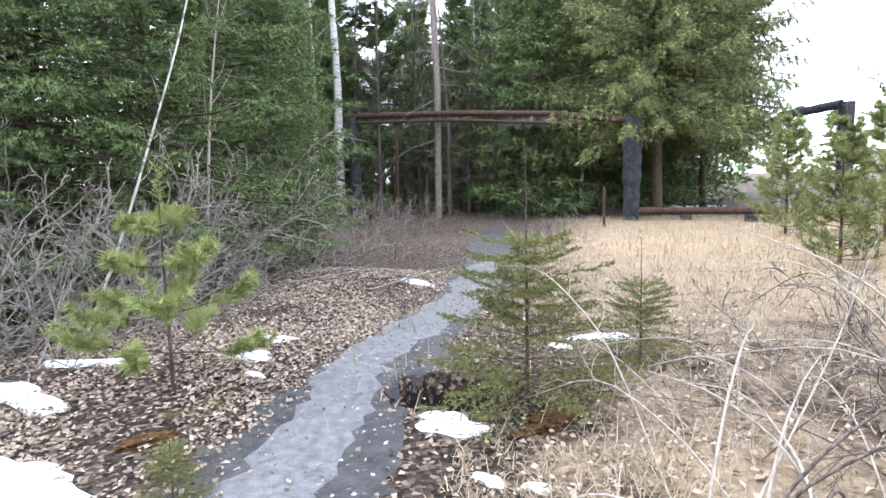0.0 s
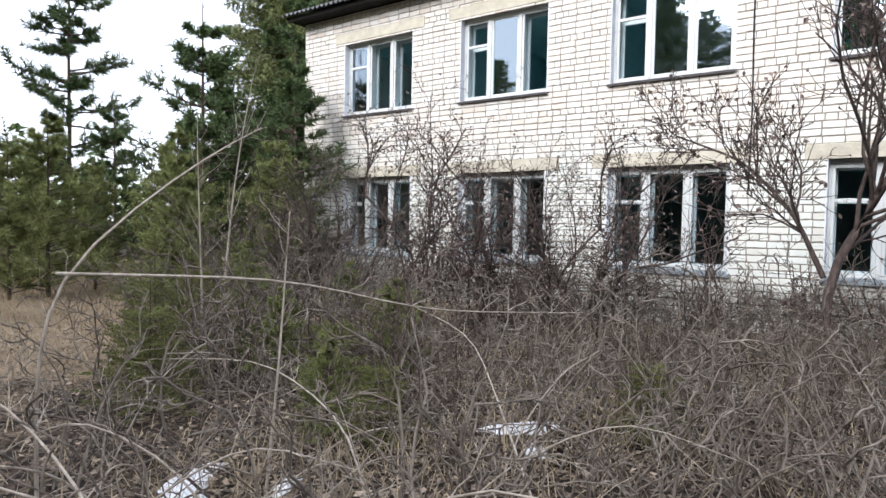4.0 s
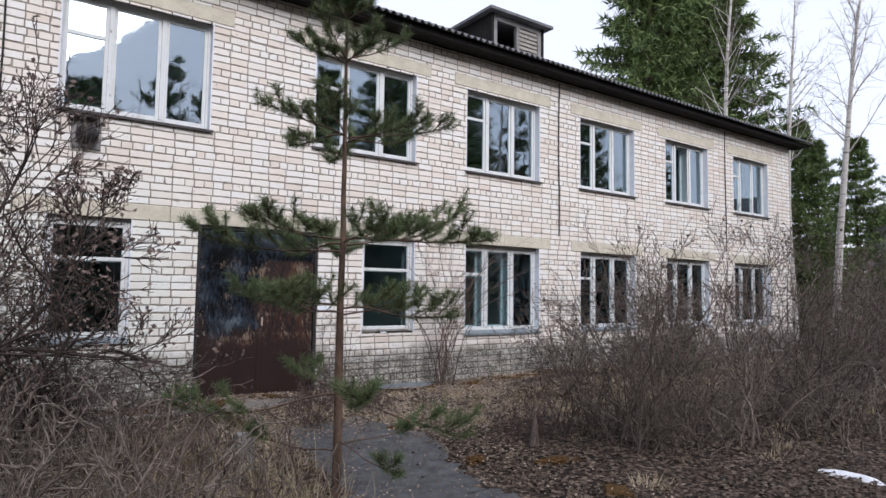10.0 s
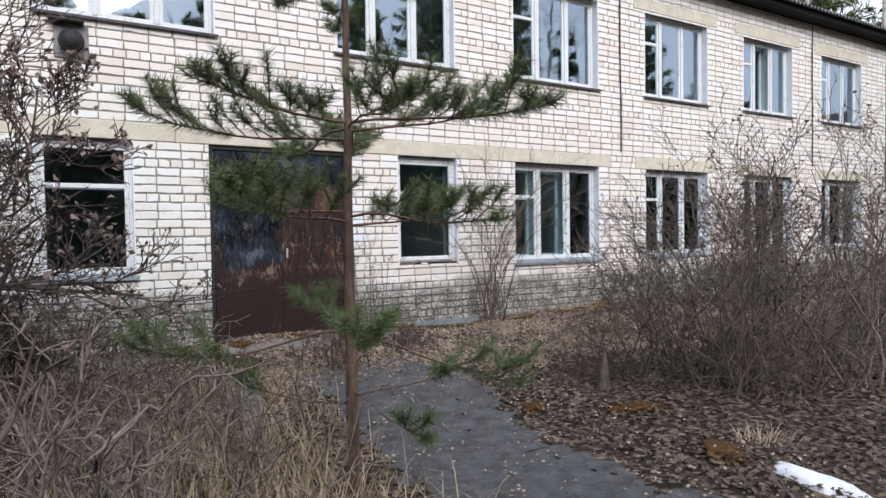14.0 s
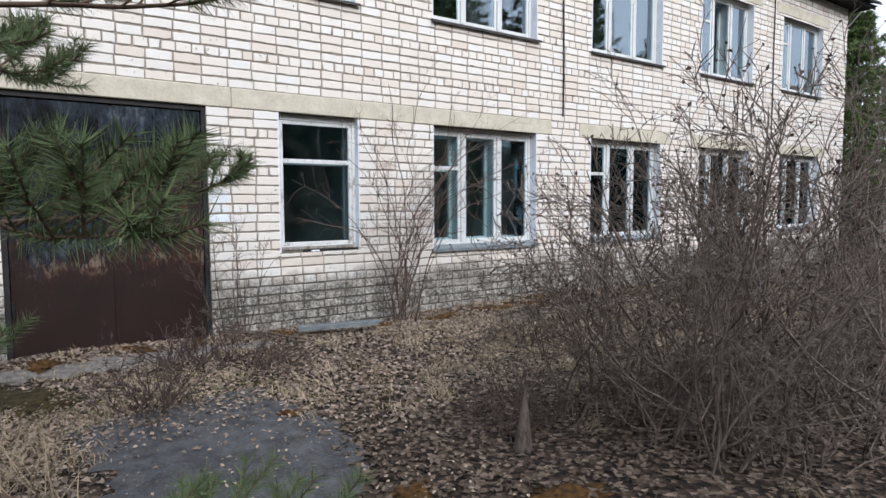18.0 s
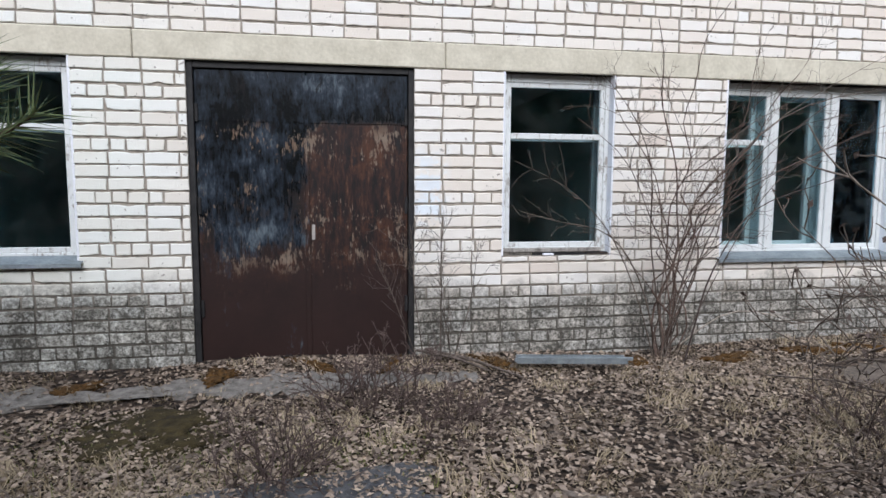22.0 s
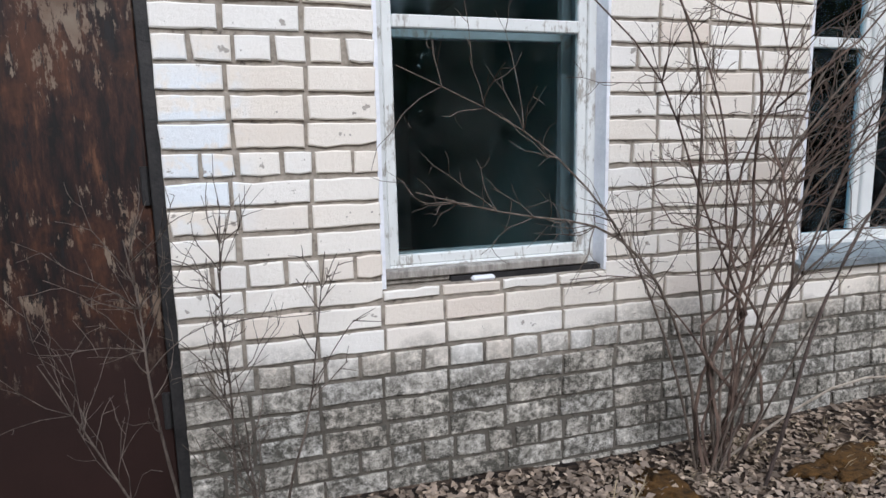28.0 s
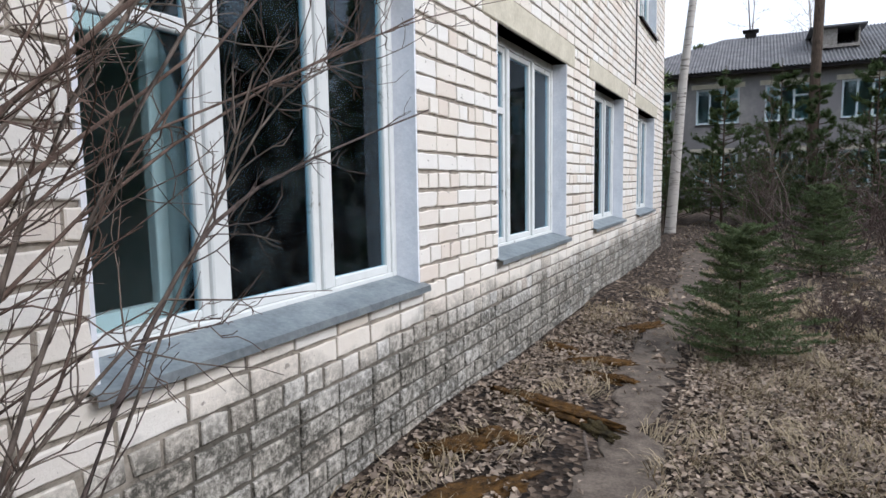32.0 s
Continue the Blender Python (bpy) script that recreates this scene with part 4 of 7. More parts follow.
# boxes on the wall and in a window
meter = thing("meter_box", "small rusty ochre meter box on the brick wall", "box", at=(-2.26, 0, 1.93))
part("case", boxes((-0.09, -0.10, -0.16, 0.09, -0.002, 0.16), bevel=0.008), M_METER, meter)
part("lid", boxes((-0.08, -0.11, -0.14, 0.08, -0.101, 0.13), bevel=0.003), M_METER, meter)
part("hood", boxes((-0.11, -0.13, 0.162, 0.11, -0.002, 0.178), bevel=0.003), M_BLACKSTEEL, meter)
carton = thing("carton", "yellow carton standing behind the window glass", "box", at=(-1.42, 0.36, 3.70))
part("body", boxes((-0.12, -0.05, 0.075, 0.12, 0.09, 0.3), bevel=0.006), M_YELLOW, carton)
part("shelf", boxes((-0.2, -0.03, 0.0, 1.6, 0.2, 0.072), bevel=0.006), M_WHITE, carton, "white painted inner sill board")

# worn sill of the narrow window: board, black shade strip for the missing mortar, loose brick bits
part("sill_board", boxes((2.445, 0.028, 0.957, 3.33, 0.115, 0.99), (2.455, 0.05, 0.934, 2.72, 0.115, 0.956), bevel=0.005), M_BOARD, building, "grey split wooden sill board")
# solid black strip stands in for the shade inside the open joint
part("sill_gap_shade", boxes((2.72, 0.03, 0.926, 3.40, 0.10, 0.952)), M_BLACKSTEEL, building)
part("fallen_mortar", boxes((2.80, 0.004, 0.926, 2.90, 0.05, 0.948), bevel=0.009), M_PLASTER, building)

# trodden soil strip along the wall
sheet("trodden_path", "bare trodden soil strip along the wall", "path", [(4.6, -1.0), (6.0, -0.95), (8.0, -0.85), (11.0, -0.8), (15.5, -0.7)], [0.25, 0.4, 0.45, 0.45, 0.4], M_SOIL, 0.008, 31, "structure", 0.12)


# ---- plants ----
def unit(v):
    return v / (np.linalg.norm(v, axis=-1, keepdims=True) + 1e-9)


def grow(rng, start, way, length, k, bend, lift):
    """A crooked polyline of k points."""
    pts = [np.asarray(start, float)]
    d = unit(np.asarray(way, float))
    for _ in range(k - 1):
        d = unit(d + rng.normal(0, bend, 3) + np.array([0, 0, lift]))
        pts.append(pts[-1] + d * length / (k - 1))
    return np.array(pts)


def off_axis(rng, d, lo, hi):
    """A way at lo to hi degrees from d."""
    a = np.radians(rng.uniform(lo, hi))
    p = unit(np.cross(d, rng.normal(0, 1, 3)))
    return np.cos(a) * d + np.sin(a) * p


def shrub_lines(rng, stems, height, lean, branches, twigs, r0=0.011, bend=0.10, base=0.18, lift=0.05, tw=0.0022, first=0.18):
    canes, tips = [], []
    for _ in range(stems):
        thick, thin = [], []
        canes.append((thick, thin))
        az = rng.uniform(0, 2 * np.pi)
        tilt = np.radians(rng.uniform(4, lean))
        b = rng.normal(0, base, 2)
        L = height * rng.uniform(0.55, 1.0)
        p = grow(rng, (b[0], b[1], -0.03), (np.cos(az) * np.sin(tilt), np.sin(az) * np.sin(tilt), np.cos(tilt)), L, 8, bend, lift)
        r = r0 * rng.uniform(0.6, 1.1)
        thick.append((p, np.linspace(r, r * 0.25, 8)))
        for _ in range(branches):
            t = rng.uniform(first, 0.97)
            i = min(int(t * 7), 6)
            s = p[i] + (p[i + 1] - p[i]) * (t * 7 - i)
            bl = L * rng.uniform(0.14, 0.36) * (1.15 - t * 0.6)
            q = grow(rng, s, off_axis(rng, unit(p[i + 1] - p[i]), 25, 60) + np.array([0, 0, 0.15]), bl, 5, bend * 1.3, lift)
            rb = r * 0.42 * (1.1 - 0.5 * t)
            thin.append((q, np.linspace(max(rb, tw * 1.2), tw * 0.75, 5)))
            for _ in range(twigs):
                u = rng.uniform(0.2, 1.0)
                j = min(int(u * 4), 3)
                w = grow(rng, q[j] + (q[j + 1] - q[j]) * (u * 4 - j), off_axis(rng, unit(q[j + 1] - q[j]), 25, 65), bl * rng.uniform(0.2, 0.5), 3, bend * 1.5, lift)
                thin.append((w, [tw, tw * 0.75, tw * 0.45]))
                tips.append(w[-1])
    return canes, np.array(tips)


def flecks(rng, at, size, flat=False):
    """Small bent leaves or buds as pairs of triangles, at the given places."""
    n = len(at)
    a = unit(rng.normal(0, 1, (n, 3)) * ([1, 1, 0.25] if flat else [1, 1, 1]))
    nrm = unit(rng.normal(0, 1, (n, 3)) * (0.45 if flat else 1) + ([0, 0, 1] if flat else [0, 0, 0]))
    b = unit(np.cross(nrm, a))
    s = size * rng.uniform(0.6, 1.25, (n, 1))
    up = unit(np.cross(a, b)) * s * rng.uniform(-0.2, 0.35, (n, 1))
    v = np.stack([at - a * s * 0.5, at + b * s * 0.33 + up, at + a * s * 0.5, at - b * s * 0.33 + up], 1).reshape(-1, 3)
    i = np.arange(n)[:, None] * 4
    return v, np.concatenate([i + [0, 2, 1], i + [0, 3, 2]], 1).reshape(-1, 3)


def shrub(name, label, seed, material, stems, height, lean, branches, twigs, r0=0.011, buds=0.0, category="shrub", group="bare shrubs", bend=0.10, base=0.18, lift=0.05, tw=0.0022, bud=None, first=0.18):
    rng = np.random.default_rng(seed)
    canes, tips = shrub_lines(rng, stems, height, lean, branches, twigs, r0, bend, base, lift, tw, first)
    ob = thing(name, label, category, group)
    for thick, thin in canes:
        v, fc = tubes(thick, 5)
        v2, f2 = tubes(thin, 3)
        piece("stem", mesh_of("stem", np.concatenate([v, v2]), np.concatenate([fc, f2 + len(v)]), material, True), ob)
    if buds:
        keep = tips[rng.random(len(tips)) < buds]
        tagged(piece("bud_cover", mesh_of("bud_cover", *flecks(rng, keep, 0.062 if bud else 0.04), bud or M_BUD), ob, "shrivelled brown buds and leaves"), kind="stuff")
    return ob


def ramify(rng, pts, r, kids, lines, tips, bend, lift, tw, first=0.25, ratio=(0.30, 0.58)):
    """Hangs side branches on a limb, and theirs on them: kids gives the number at each level."""
    if not kids:
        tips.append(pts[-1])
        return
    k = len(pts) - 1
    L = np.linalg.norm(np.diff(pts, axis=0), axis=1).sum()
    for _ in range(kids[0]):
        t = rng.uniform(first, 0.98)
        i = min(int(t * k), k - 1)
        at = pts[i] + (pts[i + 1] - pts[i]) * (t * k - i)
        w = off_axis(rng, unit(pts[i + 1] - pts[i]), 22, 58) + np.array([0, 0, lift * 2.5])
        n = 6 if len(kids) > 2 else 5 if len(kids) > 1 else 4
        q = grow(rng, at, w, L * rng.uniform(*ratio) * (1.2 - 0.55 * t), n, bend, lift)
        rb = max(r * (1 - 0.6 * t) * 0.55, tw)
        lines.append((q, np.linspace(rb, max(rb * 0.4, tw * 0.6), n)))
        ramify(rng, q, rb, kids[1:], lines, tips, bend, lift, tw, 0.2, ratio)


def bush(name, label, seed, material, limbs, kids, tw, bend, lift, buds=0.0, bud=None, group="bare shrubs", size=0.045, first=0.2, ratio=(0.30, 0.58)):
    """A forked shrub: each limb (points, radius) is one stem that carries its own branches."""
    rng = np.random.default_rng(seed)
    ob = thing(name, label, "shrub", group)
    tips = []
    for pts, r in limbs:
        thin = []
        ramify(rng, pts, r, kids, thin, tips, bend, lift, tw, first, ratio)
        v, fc = tubes([(pts, np.linspace(r, max(r * 0.3, tw), len(pts)))], 6)
        v2, f2 = tubes(thin, 3)
        piece("stem", mesh_of("stem", np.concatenate([v, v2]), np.concatenate([fc, f2 + len(v)]), material, True), ob)
    if buds:
        tips = np.array(tips)
        keep = tips[rng.random(len(tips)) < buds]
        tagged(piece("bud_cover", mesh_of("bud_cover", *flecks(rng, keep, size), bud or M_BUD), ob, "shrivelled brown buds and leaves"), kind="stuff")
    return ob


def clump(rng, stems, height, lean, r0, base, bend, lift, k=9):
    """Stems that fan out of one root."""
    out = []
    for _ in range(stems):
        az, tilt = rng.uniform(0, 6.283), np.radians(rng.uniform(3, lean))
        b = rng.normal(0, base, 2)
        way = (np.cos(az) * np.sin(tilt), np.sin(az) * np.sin(tilt), np.cos(tilt))
        out.append((grow(rng, (b[0], b[1], -0.04), way, height * rng.uniform(0.6, 1.0), k, bend, lift), r0 * rng.uniform(0.6, 1.1)))
    return out


def smooth_line(points, n=12):
    p = np.asarray(points, float)
    s = np.linspace(0, len(p) - 1, n)
    q = np.stack([np.interp(s, np.arange(len(p)), p[:, i]) for i in range(3)], 1)
    q[1:-1] = (q[:-2] + 2 * q[1:-1] + q[2:]) / 4
    return q


def place(ob, x, y, turn=0.0, size=1.0, tilt=0.0, sink=0.0):
    z = float(ground_z(np.float64(x), np.float64(y))) - sink
    return Matrix.Translation((x, y, z)) @ Matrix.Rotation(radians(turn), 4, "Z") @ Matrix.Rotation(radians(tilt), 4, "X") @ Matrix.Scale(size, 4)


def planted(ob, x, y, turn=0.0, size=1.0, tilt=0.0, sink=0.0):
    m = place(ob, x, y, turn, size, tilt, sink)
    c = copy_thing(ob, m)
    c.matrix_basis = m
    return c


def needle_tris(rng, P, D, per, length, width, spread=0.9):
    """Needles standing off shoots: P starts, D ways with their lengths."""
    n = len(P) * per
    t = rng.uniform(0, 1, (n, 1))
    p0 = np.repeat(P, per, 0) + np.repeat(D, per, 0) * t
    d = unit(np.repeat(D, per, 0))
    side = unit(np.cross(d, rng.normal(0, 1, (n, 3))))
    w = unit(d * rng.uniform(0.5, 1.0, (n, 1)) + side * spread)
    ln = length * rng.uniform(0.6, 1.15, (n, 1))
    b = unit(np.cross(w, rng.normal(0, 1, (n, 3)))) * width
    v = np.stack([p0 - b, p0 + b, p0 + w * ln], 1).reshape(-1, 3)
    return v, np.arange(n * 3).reshape(-1, 3)


def spruce(name, label, seed, h, r, whorls, per_whorl, twigs, needles, nl, nw, material, droop=-0.25, clear=0.03, group="spruce trees", trunk=0.011, shape=0.75, category="tree", top=1.0, hang=0.0):
    """Trunk, whorls of boughs and side sprays that carry needles."""
    rng = np.random.default_rng(seed)
    ob = thing(name, label, category, group)
    wood, P, D = [], [], []
    tz = np.linspace(0, h, 12)
    wob = np.cumsum(rng.normal(0, h * 0.0012, (12, 2)), 0)
    tp = np.stack([wob[:, 0], wob[:, 1], tz - 0.03], 1)
    piece("trunk", tube_mesh("trunk", [(tp, np.linspace(h * trunk, h * 0.0012, 12))], M_BARK, 8), ob)
    for k in range(whorls):
        f = clear + (top - clear) * (k + rng.uniform(-0.3, 0.3)) / whorls
        f = min(max(f, clear), 0.985)
        z = f * h
        bl = r * (1 - f) ** shape * rng.uniform(0.8, 1.1) + 0.02 * h
        a0 = rng.uniform(0, 6.28)
        for j in range(per_whorl):
            az = a0 + j * 2 * np.pi / per_whorl + rng.normal(0, 0.18)
            L = bl * rng.uniform(0.62, 1.12)
            rise = droop * (1 - f) + 0.55 * f
            pts = [np.array([0, 0, z])]
            d = unit(np.array([np.cos(az), np.sin(az), rise]))
            for s in range(5):
                d = unit(d + np.array([0, 0, 0.07 if s > 2 else -0.03]) + rng.normal(0, 0.05, 3))
                pts.append(pts[-1] + d * L / 5)
            pts = np.array(pts)
            wood.append((pts, np.linspace(h * 0.0028 * (1.2 - f), h * 0.0006, 6)))
            for s in np.linspace(0.15, 1.0, twigs):
                i = min(int(s * 5), 4)
                at = pts[i] + (pts[i + 1] - pts[i]) * (s * 5 - i)
                d = unit(pts[i + 1] - pts[i])
                sd = unit(np.cross(d, [0, 0, 1.0]))
                for sign in (-1, 1):
                    tl = L * 0.34 * (1.15 - s) * rng.uniform(0.6, 1.2) + 0.035 * r
                    w = unit(d * 0.8 + sign * sd * 0.75 + np.array([0, 0, droop * 0.8 - hang * rng.uniform(0.3, 1.6) + rng.normal(0, 0.16)]))
                    P.append(at)
                    D.append(w * tl)
            P.append(pts[4])
            D.append(pts[5] - pts[4])
    P.append(np.array([0, 0, h * 0.93]))
    D.append(np.array([0, 0, h * 0.07]))
    tagged(piece("branchwork", tube_mesh("branchwork", wood, M_BARK, 3), ob), kind="stuff")
    tagged(piece("crown", mesh_of("crown", *needle_tris(rng, np.array(P), np.array(D), needles, nl, nw), material), ob, "dense needle sprays"), kind="stuff")
    return ob


def pine(name, label, seed, whorl_list, h, needles, nl, nw, material, rise=0.35, trunk=0.011, side=5, bare=0.35, group="young pines", loose=0.0):
    """An open pine: (height, bough length, number of boughs) for each whorl."""
    rng = np.random.default_rng(seed)
    ob = thing(name, label, "tree", group)
    tz = np.linspace(0, h, 14)
    wob = np.cumsum(rng.normal(0, h * 0.001, (14, 2)), 0)
    tp = np.stack([wob[:, 0], wob[:, 1], tz - 0.03], 1)
    piece("trunk", tube_mesh("trunk", [(tp, np.linspace(h * trunk, h * 0.0018, 14))], M_BARK, 9), ob)
    wood, P, D = [], [], []
    for z, L0, nb in whorl_list:
        a0 = rng.uniform(0, 6.28)
        c = np.array([np.interp(z, tz, wob[:, 0]), np.interp(z, tz, wob[:, 1]), z])
        for j in range(nb):
            az = a0 + j * 6.283 / nb + rng.normal(0, 0.25)
            L = L0 * rng.uniform(0.7 - loose, 1.15 + loose)
            d = unit(np.array([np.cos(az), np.sin(az), rise * rng.uniform(0.2, 1.0)]))
            pts = [c + np.array([0, 0, rng.normal(0, 1.2 * loose * h / len(whorl_list))])]
            for s in range(6):
                d = unit(d + np.array([0, 0, 0.085 if s > 1 else -0.02]) + rng.normal(0, 0.05, 3))
                pts.append(pts[-1] + d * L / 6)
            pts = np.array(pts)
            wood.append((pts, np.linspace(h * 0.0035, h * 0.0012, 7)))
            for s in range(2, 6):
                if s / 6 >= bare:
                    P.append(pts[s])
                    D.append(pts[s + 1] - pts[s])
            for _ in range(side):
                t = rng.uniform(bare, 0.95)
                i = min(int(t * 6), 5)
                at = pts[i] + (pts[i + 1] - pts[i]) * (t * 6 - i)
                w = unit(off_axis(rng, unit(pts[i + 1] - pts[i]), 30, 60) * [1, 1, 0.5] + np.array([0, 0, 0.25]))
                tl = L * rng.uniform(0.16, 0.36)
                q = np.array([at, at + w * tl * 0.5, at + w * tl + np.array([0, 0, tl * 0.22])])
                wood.append((q, [h * 0.0014, h * 0.0011, h * 0.0007]))
                P += [q[0] + (q[1] - q[0]) * 0.4, q[1]]
                D += [(q[1] - q[0]) * 0.6, q[2] - q[1]]
    P.append(np.array([wob[-1, 0], wob[-1, 1], h * 0.86]))
    D.append(np.array([0, 0, h * 0.14]))
    tagged(piece("branchwork", tube_mesh("branchwork", wood, M_BARK, 4), ob), kind="stuff")
    tagged(piece("crown", mesh_of("crown", *needle_tris(rng, np.array(P), np.array(D), needles, nl, nw, 1.1), material), ob, "long green needle tufts"), kind="stuff")
    return ob


def broadleaf(name, label, seed, h, material, limbs, first=0.35, r=0.012, lean=0.0, spread=40, group="birches", twigs=9):
    """A bare trunk with rising limbs and fine twigs."""
    rng = np.random.default_rng(seed)
    ob = thing(name, label, "tree", group)
    k = 12
    tp = grow(rng, (0, 0, -0.05), (math.sin(radians(lean)), 0, math.cos(radians(lean))), h, k, 0.022, 0.01)
    piece("trunk", tube_mesh("trunk", [(tp, np.linspace(h * r, h * r * 0.12, k))], material, 9), ob)
    thick, thin = [], []
    for _ in range(limbs):
        t = rng.uniform(first, 0.97)
        i = min(int(t * (k - 1)), k - 2)
        s = tp[i] + (tp[i + 1] - tp[i]) * (t * (k - 1) - i)
        L = h * rng.uniform(0.10, 0.24) * (1.25 - t * 0.8)
        q = grow(rng, s, off_axis(rng, unit(tp[i + 1] - tp[i]), spread * 0.7, spread * 1.4), L, 6, 0.10, 0.04)
        thick.append((q, np.linspace(h * r * 0.25 * (1.2 - t), 0.004, 6)))
        for _ in range(twigs):
            u = rng.uniform(0.2, 1.0)
            j = min(int(u * 5), 4)
            w = grow(rng, q[j], off_axis(rng, unit(q[j + 1] - q[j]), 25, 70), L * rng.uniform(0.2, 0.5), 4, 0.15, -0.02)
            thin.append((w, np.linspace(0.006, 0.002, 4)))
    tagged(piece("branchwork", tube_mesh("branchwork", thick, material, 5), ob), kind="stuff")
    tagged(piece("fine_growth", tube_mesh("fine_growth", thin, M_TWIG, 3), ob), kind="stuff")
    return ob


def settle(ob, x, y, turn=0.0, size=1.0, tilt=0.0):
    ob.matrix_basis = place(ob, x, y, turn, size, tilt)
    return ob


# -- the young pine beside the pavement, and the shrub on the wall
def slender_pine(name, label, seed, h, whorls, r0):
    """A slim pine: boughs (height, length, count, bare share, rise) that turn up at their tips, with shoots clad in long needles."""
    rng = np.random.default_rng(seed)
    ob = thing(name, label, "tree", "young pines")
    tz = np.linspace(0, h, 16)
    wob = np.cumsum(rng.normal(0, 0.0035, (16, 2)), 0)
    piece("trunk", tube_mesh("trunk", [(np.stack([wob[:, 0], wob[:, 1], tz - 0.03], 1), np.linspace(r0, 0.006, 16))], M_PINEBARK, 10), ob, "reddish brown pine trunk")
    P, D = [], []

    def shoot(at, w, length, wood, clad=0.25):
        mid_ = at + w * length * 0.5
        end = mid_ + unit(w + np.array([0, 0, 0.35])) * length * 0.5
        wood.append((np.array([at, mid_, end]), [0.0034, 0.0028, 0.0018]))
        P.extend([at + (mid_ - at) * clad * 2 if clad < 0.5 else mid_, mid_])
        D.extend([(mid_ - at) * max(1 - clad * 2, 0.02), end - mid_])

    for z, L0, nb, bare, rise, a0 in whorls:
        c = np.array([np.interp(z, tz, wob[:, 0]), np.interp(z, tz, wob[:, 1]), z])
        for j in range(nb):
            wood = []
            az = radians(a0) + j * 6.283 / nb + rng.normal(0, 0.16)
            L = L0 * rng.uniform(0.78, 1.1)
            d = unit(np.array([np.cos(az), np.sin(az), rise + rng.normal(0, 0.08)]))
            pts = [c + np.array([0, 0, rng.normal(0, 0.025)])]
            for k in range(7):
                d = unit(d + np.array([0, 0, -0.04 if k < 3 else 0.07]) + rng.normal(0, 0.07, 3))
                pts.append(pts[-1] + d * L / 7)
            pts = np.array(pts)
            wood.append((pts, np.linspace(0.0078 * (0.5 + L0 / 2), 0.0028, 8)))
            n = (max(int(13 * L0), 5) if bare < 0.4 else 6) if bare < 0.6 else 3
            for k in range(n):
                t = bare + (0.97 - bare) * (k + rng.uniform(0, 0.8)) / n
                i = min(int(t * 7), 6)
                at = pts[i] + (pts[i + 1] - pts[i]) * (t * 7 - i)
                dd = unit(pts[i + 1] - pts[i])
                sd = unit(np.cross(dd, [0, 0, 1.0])) * (1 if k % 2 else -1)
                w = unit(dd * 0.75 + sd * rng.uniform(0.35, 0.9) + np.array([0, 0, rng.uniform(0.15, 0.85)]))
                ln = L0 * rng.uniform(0.12, 0.27) * (1.3 - 0.55 * t) + 0.05
                shoot(at, w, ln, wood)
                for sign in (-1, 1):
                    if rng.random() < 0.65:
                        shoot(at + w * ln * rng.uniform(0.35, 0.6), unit(w * 0.8 + sign * np.cross(w, [0, 0, 1.0]) * 0.6 + np.array([0, 0, 0.25])), ln * rng.uniform(0.4, 0.7), wood, 0.15)
            for k in range(3):
                shoot(pts[-1], unit(d + rng.normal(0, 0.35, 3) + np.array([0, 0, 0.3])), rng.uniform(0.08, 0.15), wood, 0.1)
            i = max(int(bare * 7) + 1, 4)
            P.extend(pts[i:-1])
            D.extend(np.diff(pts[i:], axis=0))
            piece("bough", tube_mesh("bough", wood, M_PINEBARK, 4), ob)
    for z in np.linspace(h * 0.86, h * 0.97, 4):
        P.append(np.array([wob[-1, 0], wob[-1, 1], z]))
        D.append(np.array([0, 0, h * 0.035]))
    P, D = np.array(P), np.array(D)
    ln = np.linalg.norm(D, axis=1)
    rep = np.maximum((ln * 20).round().astype(int), 1)
    step = (np.concatenate([np.arange(q) for q in rep]) / np.repeat(rep, rep))[:, None]
    D2 = np.repeat(D / rep[:, None], rep, 0)
    P2 = np.repeat(P, rep, 0) + np.repeat(D, rep, 0) * step
    tagged(piece("crown", mesh_of("crown", *needle_tris(rng, P2, D2, 52, 0.062, 0.0014, 0.95), M_PINEH), ob, "long green needle tufts"), kind="stuff")
    return ob


hero = slender_pine("young_pine", "slender young pine with sparse whorls of green needles", 21, 3.75, [(0.56, 0.62, 3, 0.8, 0.0, 20), (0.88, 1.0, 4, 0.52, -0.02, 340), (1.45, 0.92, 4, 0.22, 0.10, 34), (1.92, 0.98, 7, 0.18, 0.06, 158), (2.66, 0.66, 7, 0.14, 0.20, 130), (3.2, 0.40, 6, 0.12, 0.55, 100), (3.5, 0.26, 5, 0.1, 0.9, 60)], 0.036)
settle(hero, -0.18, -4.67, 0)
wrng = np.random.default_rng(34)
wallbush = bush("wall_shrub", "bare many-stemmed shrub leaning against the brick wall", 33, M_CANE, [(smooth_line([(0.05 * math.sin(5 * i_), 0.16 * math.cos(3 * i_), -0.04)] + [(0.04 * math.sin(5 * i_) + d_ * (0.18 * u + 0.82 * u ** 2.6) + wrng.normal(0, 0.115), wrng.normal(0, 0.14) - 0.25 * u, h_ * u ** 0.93) for u in np.linspace(0.12, 1, 9)], 22), 0.0115 * wrng.uniform(0.65, 1.0)) for i_, (d_, h_) in enumerate(((-0.75, 2.3), (-0.3, 2.75), (0.15, 2.9), (0.5, 2.6), (0.95, 2.75), (1.35, 2.2), (0.75, 1.9), (-0.45, 1.6)))], (7, 5, 2), 0.0018, 0.30, 0.04, first=0.25, ratio=(0.14, 0.36))
wallbush.matrix_basis = place(wallbush, 3.77, -0.24, 0, 1.0, 7) @ Matrix.Diagonal((0.95, 0.32, 0.97, 1.0))


